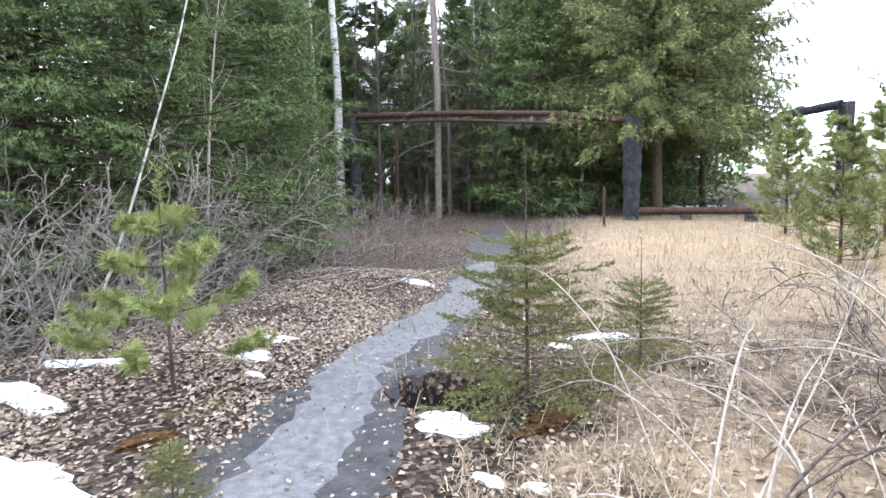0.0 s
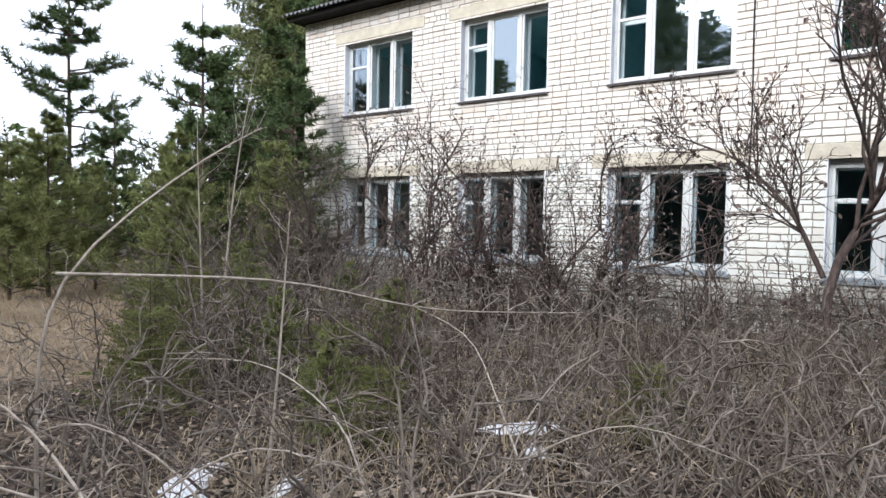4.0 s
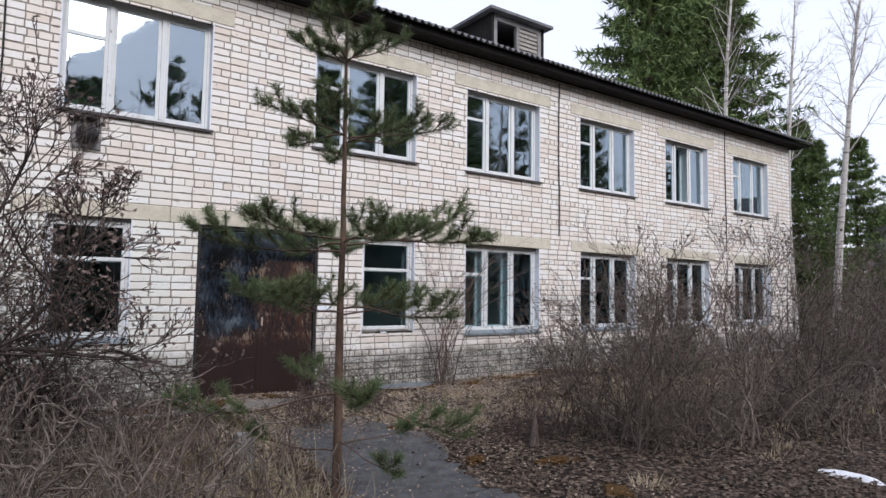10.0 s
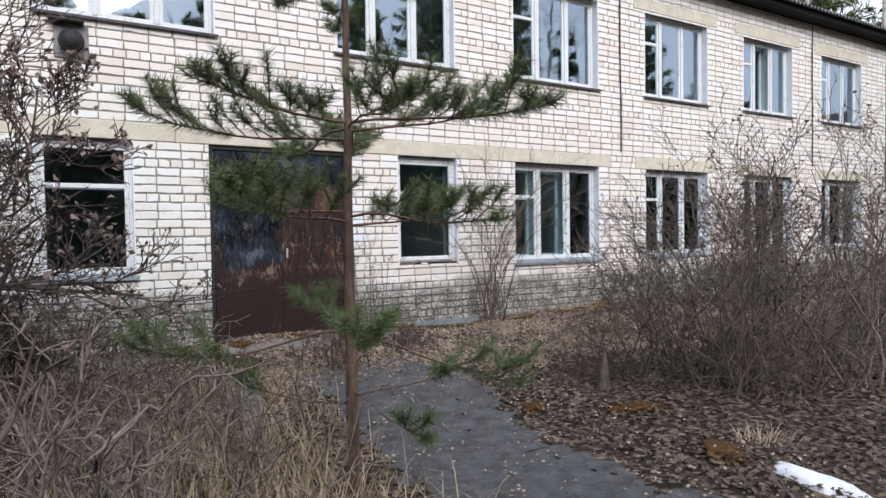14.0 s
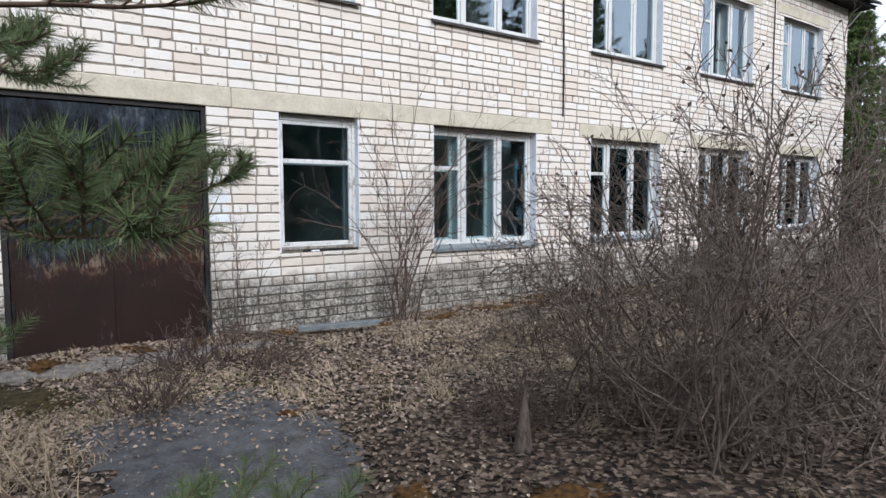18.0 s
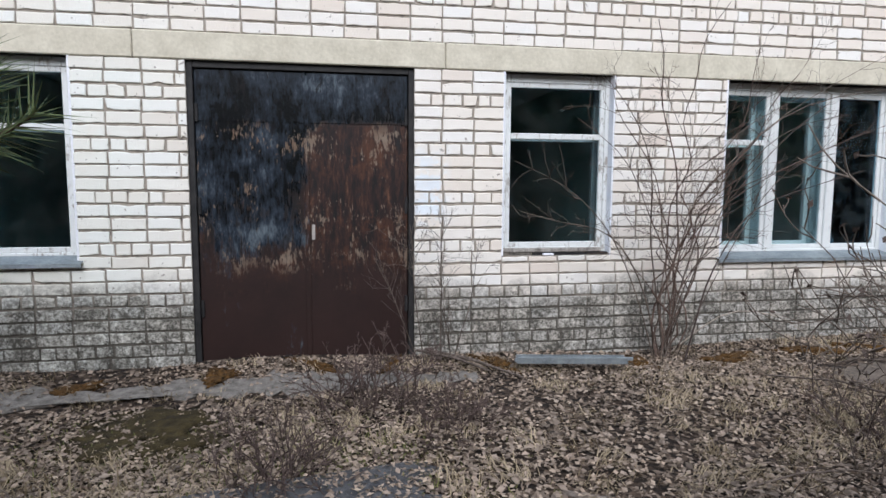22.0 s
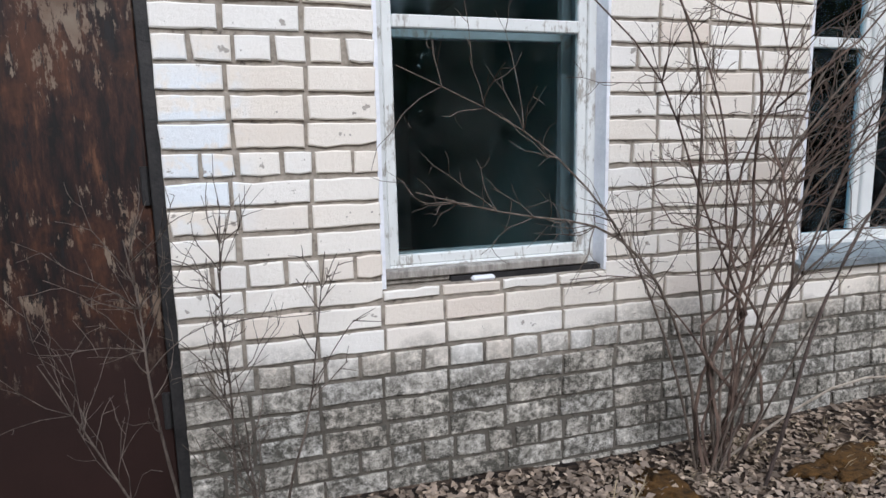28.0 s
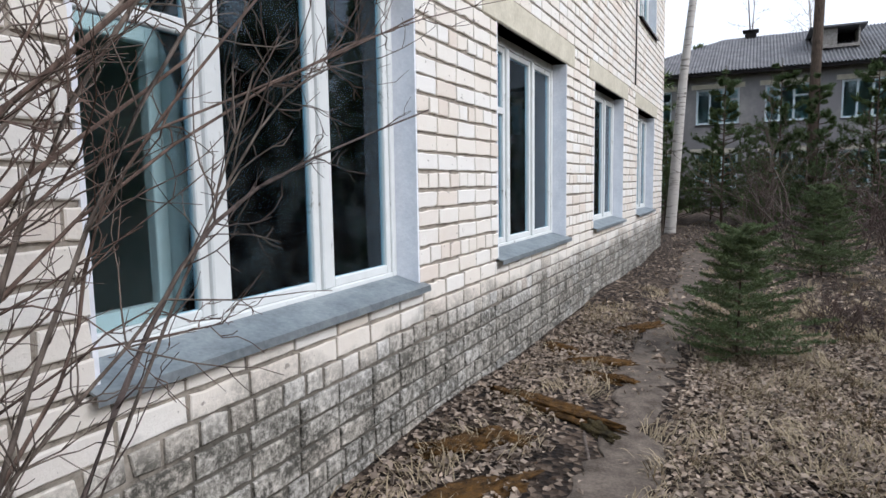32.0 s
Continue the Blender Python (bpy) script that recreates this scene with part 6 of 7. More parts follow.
for k_ in range(30):
    x_ = -9 + 1.3 * k_ + frng.uniform(-0.8, 0.8)
    if k_ % 5 == 4:
        continue
    planted((dense, weep_far, tallpine, dense)[k_ % 4], x_, -22 - frng.uniform(0, 5), frng.uniform(0, 360), frng.uniform(0.8, 1.25))
for k_, (x_, y_) in enumerate(((-7.5, -19.0), (-5.0, -20.5), (-3.2, -18.6), (-0.6, -20.2), (1.8, -18.8), (4.2, -20.6), (6.5, -19.2), (9.0, -20.0), (11.5, -18.8))):
    planted((bare_tree, birch)[k_ % 3 == 2], x_, y_, 47 * k_, 0.85 + 0.06 * (k_ % 4))
for k_ in range(14):
    planted((dense, bare_tree, weep_far, bare_tree)[k_ % 4], -37.5 - 5.5 * (k_ % 3) - 0.12 * k_, -20.5 + 0.95 * k_, 53 * k_, 0.95 + 0.07 * (k_ % 4))
for k_ in range(10):
    planted((bare_tree, dense, bare_tree, birch, tallpine)[k_ % 5], 13.5 + 2.3 * k_, -17.5 - 1.4 * (k_ % 3), 67 * k_, 1.05 + 0.08 * (k_ % 4))
# thicket behind the overhead pipe and grey dead brush under the spruces
for k_ in range(9):
    b_, d_ = radians(98.5 + 2.1 * k_), 25.5 + 2.2 * (k_ % 3)
    planted(bare_tree, -3.8 - d_ * math.sin(b_), -9.9 + d_ * math.cos(b_), 40 * k_, 0.75 + 0.05 * (k_ % 4))
dead_shrub = shrub("dead_shrub", "grey leafless dead shrub under the spruces", 71, M_PALETWIG, 10, 2.5, 62, 9, 3, 0.014, 0, base=0.3, bend=0.16, lift=-0.02, tw=0.0045, group="dead shrubs")
settle(dead_shrub, -9.0, -15.3, 0)
for x_, y_, t_, s_ in ((-7.9, -14.9, 15, 0.8), (-9.0, -14.7, 75, 0.95), (-10.2, -14.9, 145, 0.9), (-11.4, -14.7, 215, 0.85), (-8.5, -15.9, 285, 1.2), (-10.6, -16.0, 35, 1.25), (-12.8, -15.6, 105, 1.0), (-7.0, -15.4, 175, 1.0), (-13.4, -14.9, 95, 0.7), (-8.2, -15.4, 60, 0.85), (-9.9, -15.2, 130, 1.0), (-10.9, -15.4, 200, 0.9), (-12.2, -15.2, 250, 0.8), (-7.6, -16.2, 300, 1.1), (-14.0, -15.0, 20, 0.6), (-9.4, -16.4, 90, 1.2), (-16.2, -15.3, 150, 0.7), (-11.0, -15.9, 5, 1.6), (-12.6, -16.3, 80, 1.75), (-9.8, -16.2, 170, 1.6)):
    planted(dead_shrub, x_, y_, t_, s_)
for k_ in range(46):
    b_, d_ = radians(frng.uniform(86, 126)), frng.uniform(27, 44)
    planted((bare_tree, bare_tree, dense, birch, bare_tree, tallpine)[k_ % 6], -3.8 - d_ * math.sin(b_), -9.9 + d_ * math.cos(b_), frng.uniform(0, 360), frng.uniform(0.7, 1.1))
for k_ in range(40):
    b_, d_ = radians(frng.uniform(84, 150)), frng.uniform(9.5, 26)
    x_, y_ = -3.8 - d_ * math.sin(b_), -9.9 + d_ * math.cos(b_)
    if y_ < -14.6 - 0.05 * d_ or d_ > 24:
        planted(low[k_ % 3], x_, y_, frng.uniform(0, 360), frng.uniform(0.9, 1.5))
for x_, y_, t_, s_ in ((-15.5, -14.6, 0, 0.8), (-17.5, -15.2, 60, 0.9), (-19.0, -15.0, 120, 0.8), (-20.5, -15.8, 180, 1.0), (-22.5, -15.6, 240, 0.9), (-16.5, -16.4, 300, 1.1), (-18.2, -17.0, 30, 1.1), (-21.0, -17.5, 90, 1.2)):
    planted(low[(0, 2)[int(t_) % 120 // 60]], x_, y_, t_, s_)
for k_ in range(12):
    planted((birch, bare_tree, tallpine, bare_tree)[k_ % 4], -36.0 - frng.uniform(0, 6), -25.0 + k_ + frng.uniform(-0.4, 0.4), frng.uniform(0, 360), frng.uniform(0.8, 1.1))


def far_woods():
    """Distant forest edge as one mass of small conifers."""
    rng = np.random.default_rng(7)
    P, D = [], []
    for _ in range(420):
        a, d = rng.uniform(0, 6.283), rng.uniform(75, 130)
        x, y, h = d * np.cos(a), d * np.sin(a), rng.uniform(5, 11)
        f = rng.uniform(0.02, 1, 70)
        az = rng.uniform(0, 6.283, 70)
        L = (1 - f) * h * 0.22 + 0.2
        P.append(np.stack([x + 0 * f, y + 0 * f, f * h], 1))
        D.append(np.stack([np.cos(az) * L, np.sin(az) * L, -0.3 * L], 1))
    v, fc = needle_tris(rng, np.concatenate(P), np.concatenate(D), 3, 0.9, 0.28, 0.5)
    return tagged(new("far_woods", mesh_of("far_woods", v, fc, M_SPRUCE)), "distant dark green forest edge", "forest", kind="stuff")


far_woods()


# ---- litter, grass and small things ----


def litter(n, x0, x1, y0, y1, size, weight, seed, material=M_LEAF, lift=0.0):
    rng = np.random.default_rng(seed)
    x, y = rng.uniform(x0, x1, n * 3), rng.uniform(y0, y1, n * 3)
    keep = rng.random(n * 3) < weight(x, y)
    x, y = x[keep][:n], y[keep][:n]
    at = np.stack([x, y, ground_z(x, y) + lift + rng.uniform(0.006, 0.028, len(x))], 1)
    ob = new("fallen_leaves", mesh_of("fallen_leaves", *flecks(rng, at, size, True), material))
    return tagged(ob, "scattered dead brown and pale fallen leaves", "leaves", kind="stuff")


def worn(x, y):
    """Little lies on the trodden strip and on the apron."""
    slab = np.where((x > -3.4) & (x < 1.95) & (np.abs(y + 0.66 - 0.03 * x) < 0.17), 0.34, 1.0)
    return np.where((x > 4.8) & (np.abs(y + 0.95 - 0.012 * (x - 5)) < 0.24), 0.06, 1.0) * slab


def patchy(x, y, s=1.0):
    return np.clip(0.55 + 0.45 * np.sin(1.9 * x * s + 2.3 * np.sin(1.3 * y * s)) * np.cos(2.1 * y * s - 0.7 * x * s), 0.05, 1)


litter(19000, -2.5, 9.5, -6.8, -2.9, 0.047, lambda x, y: patchy(x, y) * worn(x, y) * np.where((np.abs(x - 0.85) < 0.62) & (y < -2.3), 0.10, 1.0), 1, M_LEAFD)
litter(16000, -2.5, 9.5, -3.1, -0.05, 0.047, lambda x, y: patchy(x, y) * worn(x, y) * np.where((np.abs(x - 0.85) < 0.62) & (y < -2.3), 0.10, 1.0), 31, M_LEAFP)
litter(24000, -13.5, -4.5, -15.0, -9.2, 0.046, lambda x, y: np.where(y < -12.0 + 0.06 * (x + 8), 1.0, 0.22) * patchy(x, y), 2)
litter(6000, -14, -2, -9.3, -0.1, 0.06, patchy, 3)
litter(26000, -1.5, 9.5, -2.7, -0.05, 0.034, lambda x, y: patchy(x, y, 0.7) * worn(x, y) * np.where((np.abs(x - 0.8) < 0.6) & (y < -2.6), 0.12, 1.0), 10)
litter(1400, 0.1, 2.2, -7.6, -2.1, 0.026, lambda x, y: 0.5 + 0 * x, 22, M_LEAF, 0.022)
litter(1500, -14, -4.4, -12.5, -10.9, 0.03, lambda x, y: 0.5 + 0 * x, 21, M_LEAF, 0.03)
litter(5000, 8, 24, -7, -0.05, 0.07, patchy, 4)


def grass(n, x0, x1, y0, y1, length, weight, seed, label="dry straw-coloured grass lying in tufts", lean=1.0, name="dry_grass", tuft=0):
    rng = np.random.default_rng(seed)
    x, y = rng.uniform(x0, x1, n * 3), rng.uniform(y0, y1, n * 3)
    keep = rng.random(n * 3) < weight(x, y)
    x, y = x[keep][:n], y[keep][:n]
    if tuft:
        k = len(x) // tuft
        x = np.repeat(x[:k], tuft) + rng.normal(0, 0.055, k * tuft)
        y = np.repeat(y[:k], tuft) + rng.normal(0, 0.055, k * tuft)
    m = len(x)
    p = np.stack([x, y, ground_z(x, y) - 0.01], 1)
    az = rng.uniform(0, 6.28, m) + 0.8 * np.sin(x * 1.5 + y)
    if tuft:
        az = np.repeat(rng.uniform(0, 6.28, k), tuft) + rng.normal(0, 0.55, m)
    tilt = lean * rng.uniform(0.35, 1.4, m)
    L = length * rng.uniform(0.4, 1.2, m)
    d = np.stack([np.cos(az) * np.sin(tilt), np.sin(az) * np.sin(tilt), np.abs(np.cos(tilt)) + 0.05], 1) * L[:, None]
    b = np.stack([-np.sin(az), np.cos(az), np.zeros(m)], 1) * (0.0028 + 0.0012 * rng.random((m, 1)))
    mid_ = p + d * 0.55 + np.array([0, 0, 0.12]) * L[:, None]
    tip = p + d + np.array([0, 0, -0.10]) * L[:, None]
    v = np.stack([p - b, p + b, mid_ + b * 0.7, mid_ - b * 0.7, tip], 1).reshape(-1, 3)
    i = np.arange(m)[:, None] * 5
    fc = np.concatenate([i + [0, 1, 2], i + [0, 2, 3], i + [3, 2, 4]], 1).reshape(-1, 3)
    return tagged(new(name, mesh_of(name, v, fc, M_STRAW)), label, "grass", kind="stuff")


grass(30000, -26, -7, -12.5, -2.5, 0.24, lambda x, y: np.clip(straw_zone(x, y) * 1.3, 0.02, 1), 5)
grass(9000, -7.5, 0.2, -7.6, -1.0, 0.34, lambda x, y: patchy(x, y) * np.where((x > -1.6) & (y < -6.3) | (x > -1.3) & (y > -2.3), 0.03, 1), 6, lean=1.15)
grass(17000, -1.5, 11.0, -3.0, -0.1, 0.11, lambda x, y: patchy(x, y, 1.4) ** 1.4 * np.where((x < 0.6) & (y < -0.75) & (y > -1.6), 0.05, 1) * np.where((np.abs(x - 0.8) < 0.75) & (y < -1.9), 0.02, 1) * worn(x, y), 7, lean=1.9, tuft=40)
grass(2600, -1.5, 0.5, -2.7, -1.5, 0.10, lambda x, y: patchy(x, y, 1.3), 17, lean=1.9, tuft=30)
grass(8000, 2.0, 20.0, -5.5, -1.0, 0.14, lambda x, y: patchy(x, y, 0.8) ** 2, 8, lean=1.9, tuft=40)
grass(9000, 4.0, 11.0, -3.0, -0.9, 0.15, lambda x, y: patchy(x, y, 1.1) * worn(x, y), 12, lean=1.8, tuft=45)
grass(7000, -3.2, 0.0, -5.6, -2.2, 0.42, lambda x, y: patchy(x, y, 1.2) * np.where(x > -0.35 - 0.1 * (y + 3), 0.1, 1), 16, "pale dry grass standing in the brush", lean=0.9)
grass(2600, -7.2, -4.4, -10.8, -9.4, 0.13, lambda x, y: patchy(x, y), 9)


M_GREEN = leafy("short_green_grass", (0.055, 0.065, 0.020), (0.22, 0.22, 0.075), 0.85)
green = grass(5200, -0.9, 2.3, -2.6, -0.9, 0.06, lambda x, y: np.clip(1.3 * np.exp(-(((x - 0.75) / 0.75) ** 2 + ((y + 1.75) / 0.38) ** 2)) + np.exp(-(((x + 0.15) / 0.5) ** 2 + ((y + 1.3) / 0.3) ** 2)) + 0.5 * np.exp(-(((x - 1.75) / 0.2) ** 2 + ((y + 2.4) / 0.25) ** 2)), 0, 1), 15, "short green grass and moss round the pavement", 1.3, "green_grass")
green.data.materials[0] = M_GREEN


def moss(x, y, rx_, ry_, seed):
    rng = np.random.default_rng(seed)
    bm = bmesh.new()
    bmesh.ops.create_icosphere(bm, subdivisions=4, radius=1)
    for v in bm.verts:
        k = 1 + 0.55 * noise.noise(v.co * 1.7 + Vector((seed, 0, 0))) + 0.45 * noise.noise(v.co * 5 + Vector((seed, 3, 0)))
        v.co = Vector((v.co.x * rx_ * k, v.co.y * ry_ * k, max(v.co.z, -0.2) * 0.038 * k))
    me = bpy.data.meshes.new("moss_patch")
    bm.to_mesh(me)
    bm.free()
    me.materials.append(M_MOSSG if -1.6 < y < -0.8 else M_MOSS)
    me.shade_smooth()
    ob = new("moss_patch", me)
    ob.location = (x, y, float(ground_z(np.float64(x), np.float64(y))))
    ob.rotation_euler = (0, 0, rng.uniform(0, 3))
    return tagged(ob, "ochre and green moss cushion on the soil", "moss", "moss patches")


for n_, (x_, y_, a_, b_) in enumerate([(0.02, -1.15, 0.42, 0.40), (0.25, -0.3, 0.25, 0.10), (-0.7, -0.4, 0.2, 0.1), (4.3, -0.45, 0.3, 0.1), (5.1, -0.45, 0.3, 0.1), (6.0, -0.3, 0.22, 0.1), (6.15, -0.45, 0.16, 0.08), (7.75, -0.55, 0.22, 0.08), (8.0, -0.22, 0.2, 0.08), (9.0, -0.6, 0.4, 0.08), (2.2, -4.4, 0.2, 0.10), (1.6, -3.9, 0.14, 0.08), (1.9, -5.3, 0.22, 0.12), (-7.6, -10.3, 0.3, 0.12), (-6.7, -12.55, 0.16, 0.08), (1.5, -2.6, 0.1, 0.06), (3.5, -0.35, 0.22, 0.1), (5.6, -0.5, 0.34, 0.07), (6.7, -0.5, 0.4, 0.08), (7.4, -0.75, 0.16, 0.07), (6.5, -0.85, 0.14, 0.06), (0.9, -0.22, 0.3, 0.05), (1.5, -0.24, 0.2, 0.05), (2.3, -0.3, 0.25, 0.07)]):
    moss(x_, y_, a_, b_, n_)

# metal rail bundle, planks and loose sticks by the wall
rail = thing("metal_channel", "grey galvanised metal channel lying on the leaf litter", "metal channel", at=(2.85, -0.55, 0.17))
part("web", boxes((-0.42, -0.045, 0.0, 0.42, 0.045, 0.006), bevel=0.001), M_ZINC, rail)
part("flange", boxes((-0.42, -0.05, 0.0, 0.42, -0.044, 0.045)), M_ZINC, rail)
part("flange", boxes((-0.42, 0.044, 0.0, 0.42, 0.05, 0.045)), M_ZINC, rail)
for y_ in (-0.026, 0.0, 0.026):
    part("lip", boxes((-0.41 + y_, y_ - 0.006, 0.007, 0.43 + 2 * y_, y_ + 0.006, 0.034), bevel=0.002), M_ZINC, rail)
rail.rotation_euler = (0, 0, radians(-10))
for p_, q_, r_ in (((1.78, -0.12, 0.20), (2.40, -0.77, 0.14), 0.0145), ((1.72, -0.10, 0.19), (2.2, -0.62, 0.15), 0.012), ((2.1, -2.35, 0.09), (2.5, -2.65, 0.08), 0.02), ((1.6, -1.6, 0.1), (2.6, -1.75, 0.09), 0.008), ((6.1, -0.9, 0.12), (6.6, -0.75, 0.12), 0.012), ((-11.5, -13.1, 0.04), (-13.8, -12.5, 0.06), 0.018), ((-13, -13.9, 0.06), (-11, -14.6, 0.1), 0.017)):
    m_ = (np.array(p_) + q_) / 2 + [0.03, 0.02, 0.01]
    tagged(new("fallen_stick", tube_mesh("fallen_stick", [([p_, m_, q_], [r_, r_ * 0.9, r_ * 0.5])], M_GREYTWIG if r_ > 0.015 else M_TWIG, 6)), "weathered fallen stick lying on the ground", "stick", "fallen sticks")
stump = broadleaf("tree_stump", "short grey broken stump in leaves", 201, 0.4, M_TWIG, 1, 0.5, 0.16, 4, 40, "stumps", 2)
settle(stump, 2.42, -3.82, 0)
curb = thing("concrete_post", "short square pale concrete post beside the pavement", "post", at=(-0.38, -3.3, 0.0))
part("shaft", boxes((-0.07, -0.07, -0.03, 0.07, 0.07, 0.38), bevel=0.012), M_CONCRETE, curb)

# bleached dead branches of the thicket
for n_, (pts_, r_) in enumerate([
        ([(-7.3, -8.0, 0.0), (-7.27, -8.02, 0.7), (-7.2, -7.95, 1.25), (-7.6, -6.9, 1.9), (-8.0, -6.1, 2.25)], 0.0115),
        ([(-7.2, -7.95, 1.22), (-6.6, -7.0, 1.18), (-6.2, -6.2, 0.95), (-5.6, -5.2, 0.9)], 0.0094),
        ([(-6.35, -7.35, 0.0), (-6.3, -7.3, 0.8), (-6.35, -7.2, 1.55)], 0.0101),
        ([(-6.9, -8.4, 0.0), (-7.0, -8.3, 0.5), (-7.5, -8.8, 1.0), (-8.2, -9.3, 1.15)], 0.0094),
        ([(-5.6, -9.2, 0.02), (-6.1, -8.9, 0.35), (-6.7, -8.5, 0.62)], 0.0158),
        ([(-5.4, -8.5, 0.05), (-6.0, -8.3, 0.5), (-6.9, -8.3, 0.75), (-7.8, -8.6, 0.85)], 0.0086),
        ([(-5.7, -8.0, 0.05), (-6.2, -8.2, 0.4), (-7.0, -8.9, 0.7), (-7.3, -9.5, 0.5)], 0.0079),
        ([(-6.5, -9.4, 0.05), (-7.2, -8.9, 0.6), (-7.6, -8.6, 1.1)], 0.0072),
        ([(-5.3, -7.6, 0.05), (-5.9, -7.2, 0.55), (-6.8, -7.0, 0.7), (-7.7, -7.2, 0.6)], 0.0072),
        ([(-5.9, -9.3, 0.05), (-6.4, -9.2, 0.3), (-7.1, -9.3, 0.4), (-7.8, -9.6, 0.2)], 0.0086),
        ([(-4.9, -7.0, 0.05), (-5.4, -6.6, 0.5), (-6.0, -6.0, 0.8), (-6.9, -5.6, 0.9)], 0.0072)]):
    cane(pts_, r_, M_DEAD, "bleached dead branch arching over the brush", 8, 300 + n_, "dead_branch")

crng = np.random.default_rng(61)
for k_ in range(52):
    x_, y_ = crng.uniform(-7.6, -5.2), crng.uniform(-9.9, -6.6)
    if x_ > -5.4 and y_ < -8.6:
        continue
    a_, l_ = crng.uniform(0, 6.28), crng.uniform(0.7, 1.5)
    d_ = np.array([math.cos(a_), math.sin(a_)])
    h_ = l_ * crng.uniform(0.25, 0.75)
    if math.hypot(x_ + d_[0] * l_ + 3.8, y_ + d_[1] * l_ + 9.6) < 1.3:
        continue
    g_ = float(ground_z(np.float64(x_), np.float64(y_)))
    cane([(x_, y_, g_ - 0.02), (x_ + d_[0] * l_ * 0.3, y_ + d_[1] * l_ * 0.3, g_ + h_ * 0.7), (x_ + d_[0] * l_ * 0.65, y_ + d_[1] * l_ * 0.65, g_ + h_), (x_ + d_[0] * l_, y_ + d_[1] * l_, g_ + h_ * crng.uniform(0.5, 1.1))], crng.uniform(0.004, 0.009), M_DEAD if k_ % 3 else M_TWIG, "thin pale dead cane in the brush", 6, 400 + k_, "dead_cane")

# ---- heating pipes of the field ----
def pipe_run(points, r, material, parent, name, sides=12):
    p = np.asarray(points, float)
    q = np.concatenate([np.linspace(a, b, 9)[:-1] for a, b in zip(p[:-1], p[1:])] + [p[-1:]])
    return piece(name, tube_mesh(name, [(q, [r * (1 + 0.08 * math.sin(i * 2.7)) for i in range(len(q))])], material, sides), parent)


over = thing("overhead_pipe", "rusty overhead heating pipe with torn lagging on posts", "pipe")
pipe_run([(-26.6, -19.75, 4.0), (-26.1, -15.5, 3.85), (-25.7, -12.15, 3.62), (-25.0, -9.4, 3.18)], 0.10, M_RUST, over, "pipe")
pipe_run([(-26.5, -19.6, 3.74), (-26.0, -15.6, 3.6), (-25.4, -11.0, 3.2)], 0.06, M_RUST, over, "pipe")
for x_, y_ in ((-25.95, -13.9), (-25.8, -13.0), (-25.65, -12.3)):
    v_ = [(x_ + 0.12 * (i % 3 - 1), y_ + 0.16 * i, 3.68 - (0.45 + 0.1 * math.sin(i * 2.1 + x_)) * (j / 3) ** 1.3) for j in range(4) for i in range(6)]
    f_ = [(j * 6 + i, j * 6 + i + 1, j * 6 + i + 7, j * 6 + i + 6) for j in range(3) for i in range(5)]
    bm = bmesh.new()
    bv = [bm.verts.new(c) for c in v_]
    for q_ in f_:
        bm.faces.new([bv[i] for i in q_])
    bmesh.ops.solidify(bm, geom=bm.faces[:], thickness=0.02)
    part("torn_lagging", bm, M_WOOL, over, "hanging strip of grey lagging")
part("post", boxes((-26.42, -17.93, -0.05, -26.34, -17.85, 3.85)), M_RUST, over, "thin rusty post")
pipe_run([(-26.6, -19.75, -0.05), (-26.62, -19.72, 1.9), (-26.6, -19.75, 4.0)], 0.22, M_TAR, over, "wrapped_riser")
riser = thing("wrapped_riser", "vertical pipe in torn black tar wrapping", "pipe")
pipe_run([(-25.0, -9.44, -0.05), (-24.98, -9.42, 1.2)], 0.25, M_TAR, riser, "lower_wrap")
pipe_run([(-24.97, -9.42, 1.2), (-24.95, -9.4, 3.25)], 0.29, M_TAR, riser, "upper_wrap")
part("post", boxes((-22.14, -10.28, -0.05, -22.06, -10.20, 1.15)), M_RUST, riser, "rusty steel post")
lowp = thing("low_pipe", "low rusty pipe with ragged lagging on short stands", "pipe")
pipe_run([(-24.6, -9.2, 0.32), (-24.1, -6.6, 0.32), (-23.5, -3.9, 0.33)], 0.11, M_RUST, lowp, "pipe")
pipe_run([(-24.9, -9.0, 0.28), (-24.4, -6.4, 0.28), (-23.8, -3.9, 0.29)], 0.09, M_TAR, lowp, "pipe")
for t_ in (0.25, 0.6, 0.85):
    x_, y_ = -24.75 + 1.1 * t_, -9.1 + 5.1 * t_
    part("stand", boxes((x_ - 0.2, y_ - 0.15, -0.05, x_ + 0.25, y_ + 0.15, 0.20), bevel=0.03), M_TAR, lowp)
far_loop = thing("pipe_loop", "tall dark wrapped pipe loop far across the field", "pipe")
pipe_run([(-30.3, -3.9, 3.5), (-29.2, -2.2, 3.75)], 0.16, M_TAR, far_loop, "pipe")
pipe_run([(-29.1, -2.1, -0.05), (-29.1, -2.1, 3.8)], 0.26, M_TAR, far_loop, "riser")
pipe_run([(-30.4, -4.0, -0.05), (-30.4, -4.0, 3.5)], 0.16, M_WOOL, far_loop, "riser")
pole = thing("dead_tree", "tall grey dead tree with bare broken limbs", "tree")
pipe_run([(-26.5, -16.35, -0.1), (-26.45, -16.35 + 0.1, 5.0), (-26.6, -16.35 - 0.1, 10.0), (-26.5, -16.35, 16.0)], 0.125, M_GREYTWIG, pole, "trunk")
pole_rng = np.random.default_rng(8)
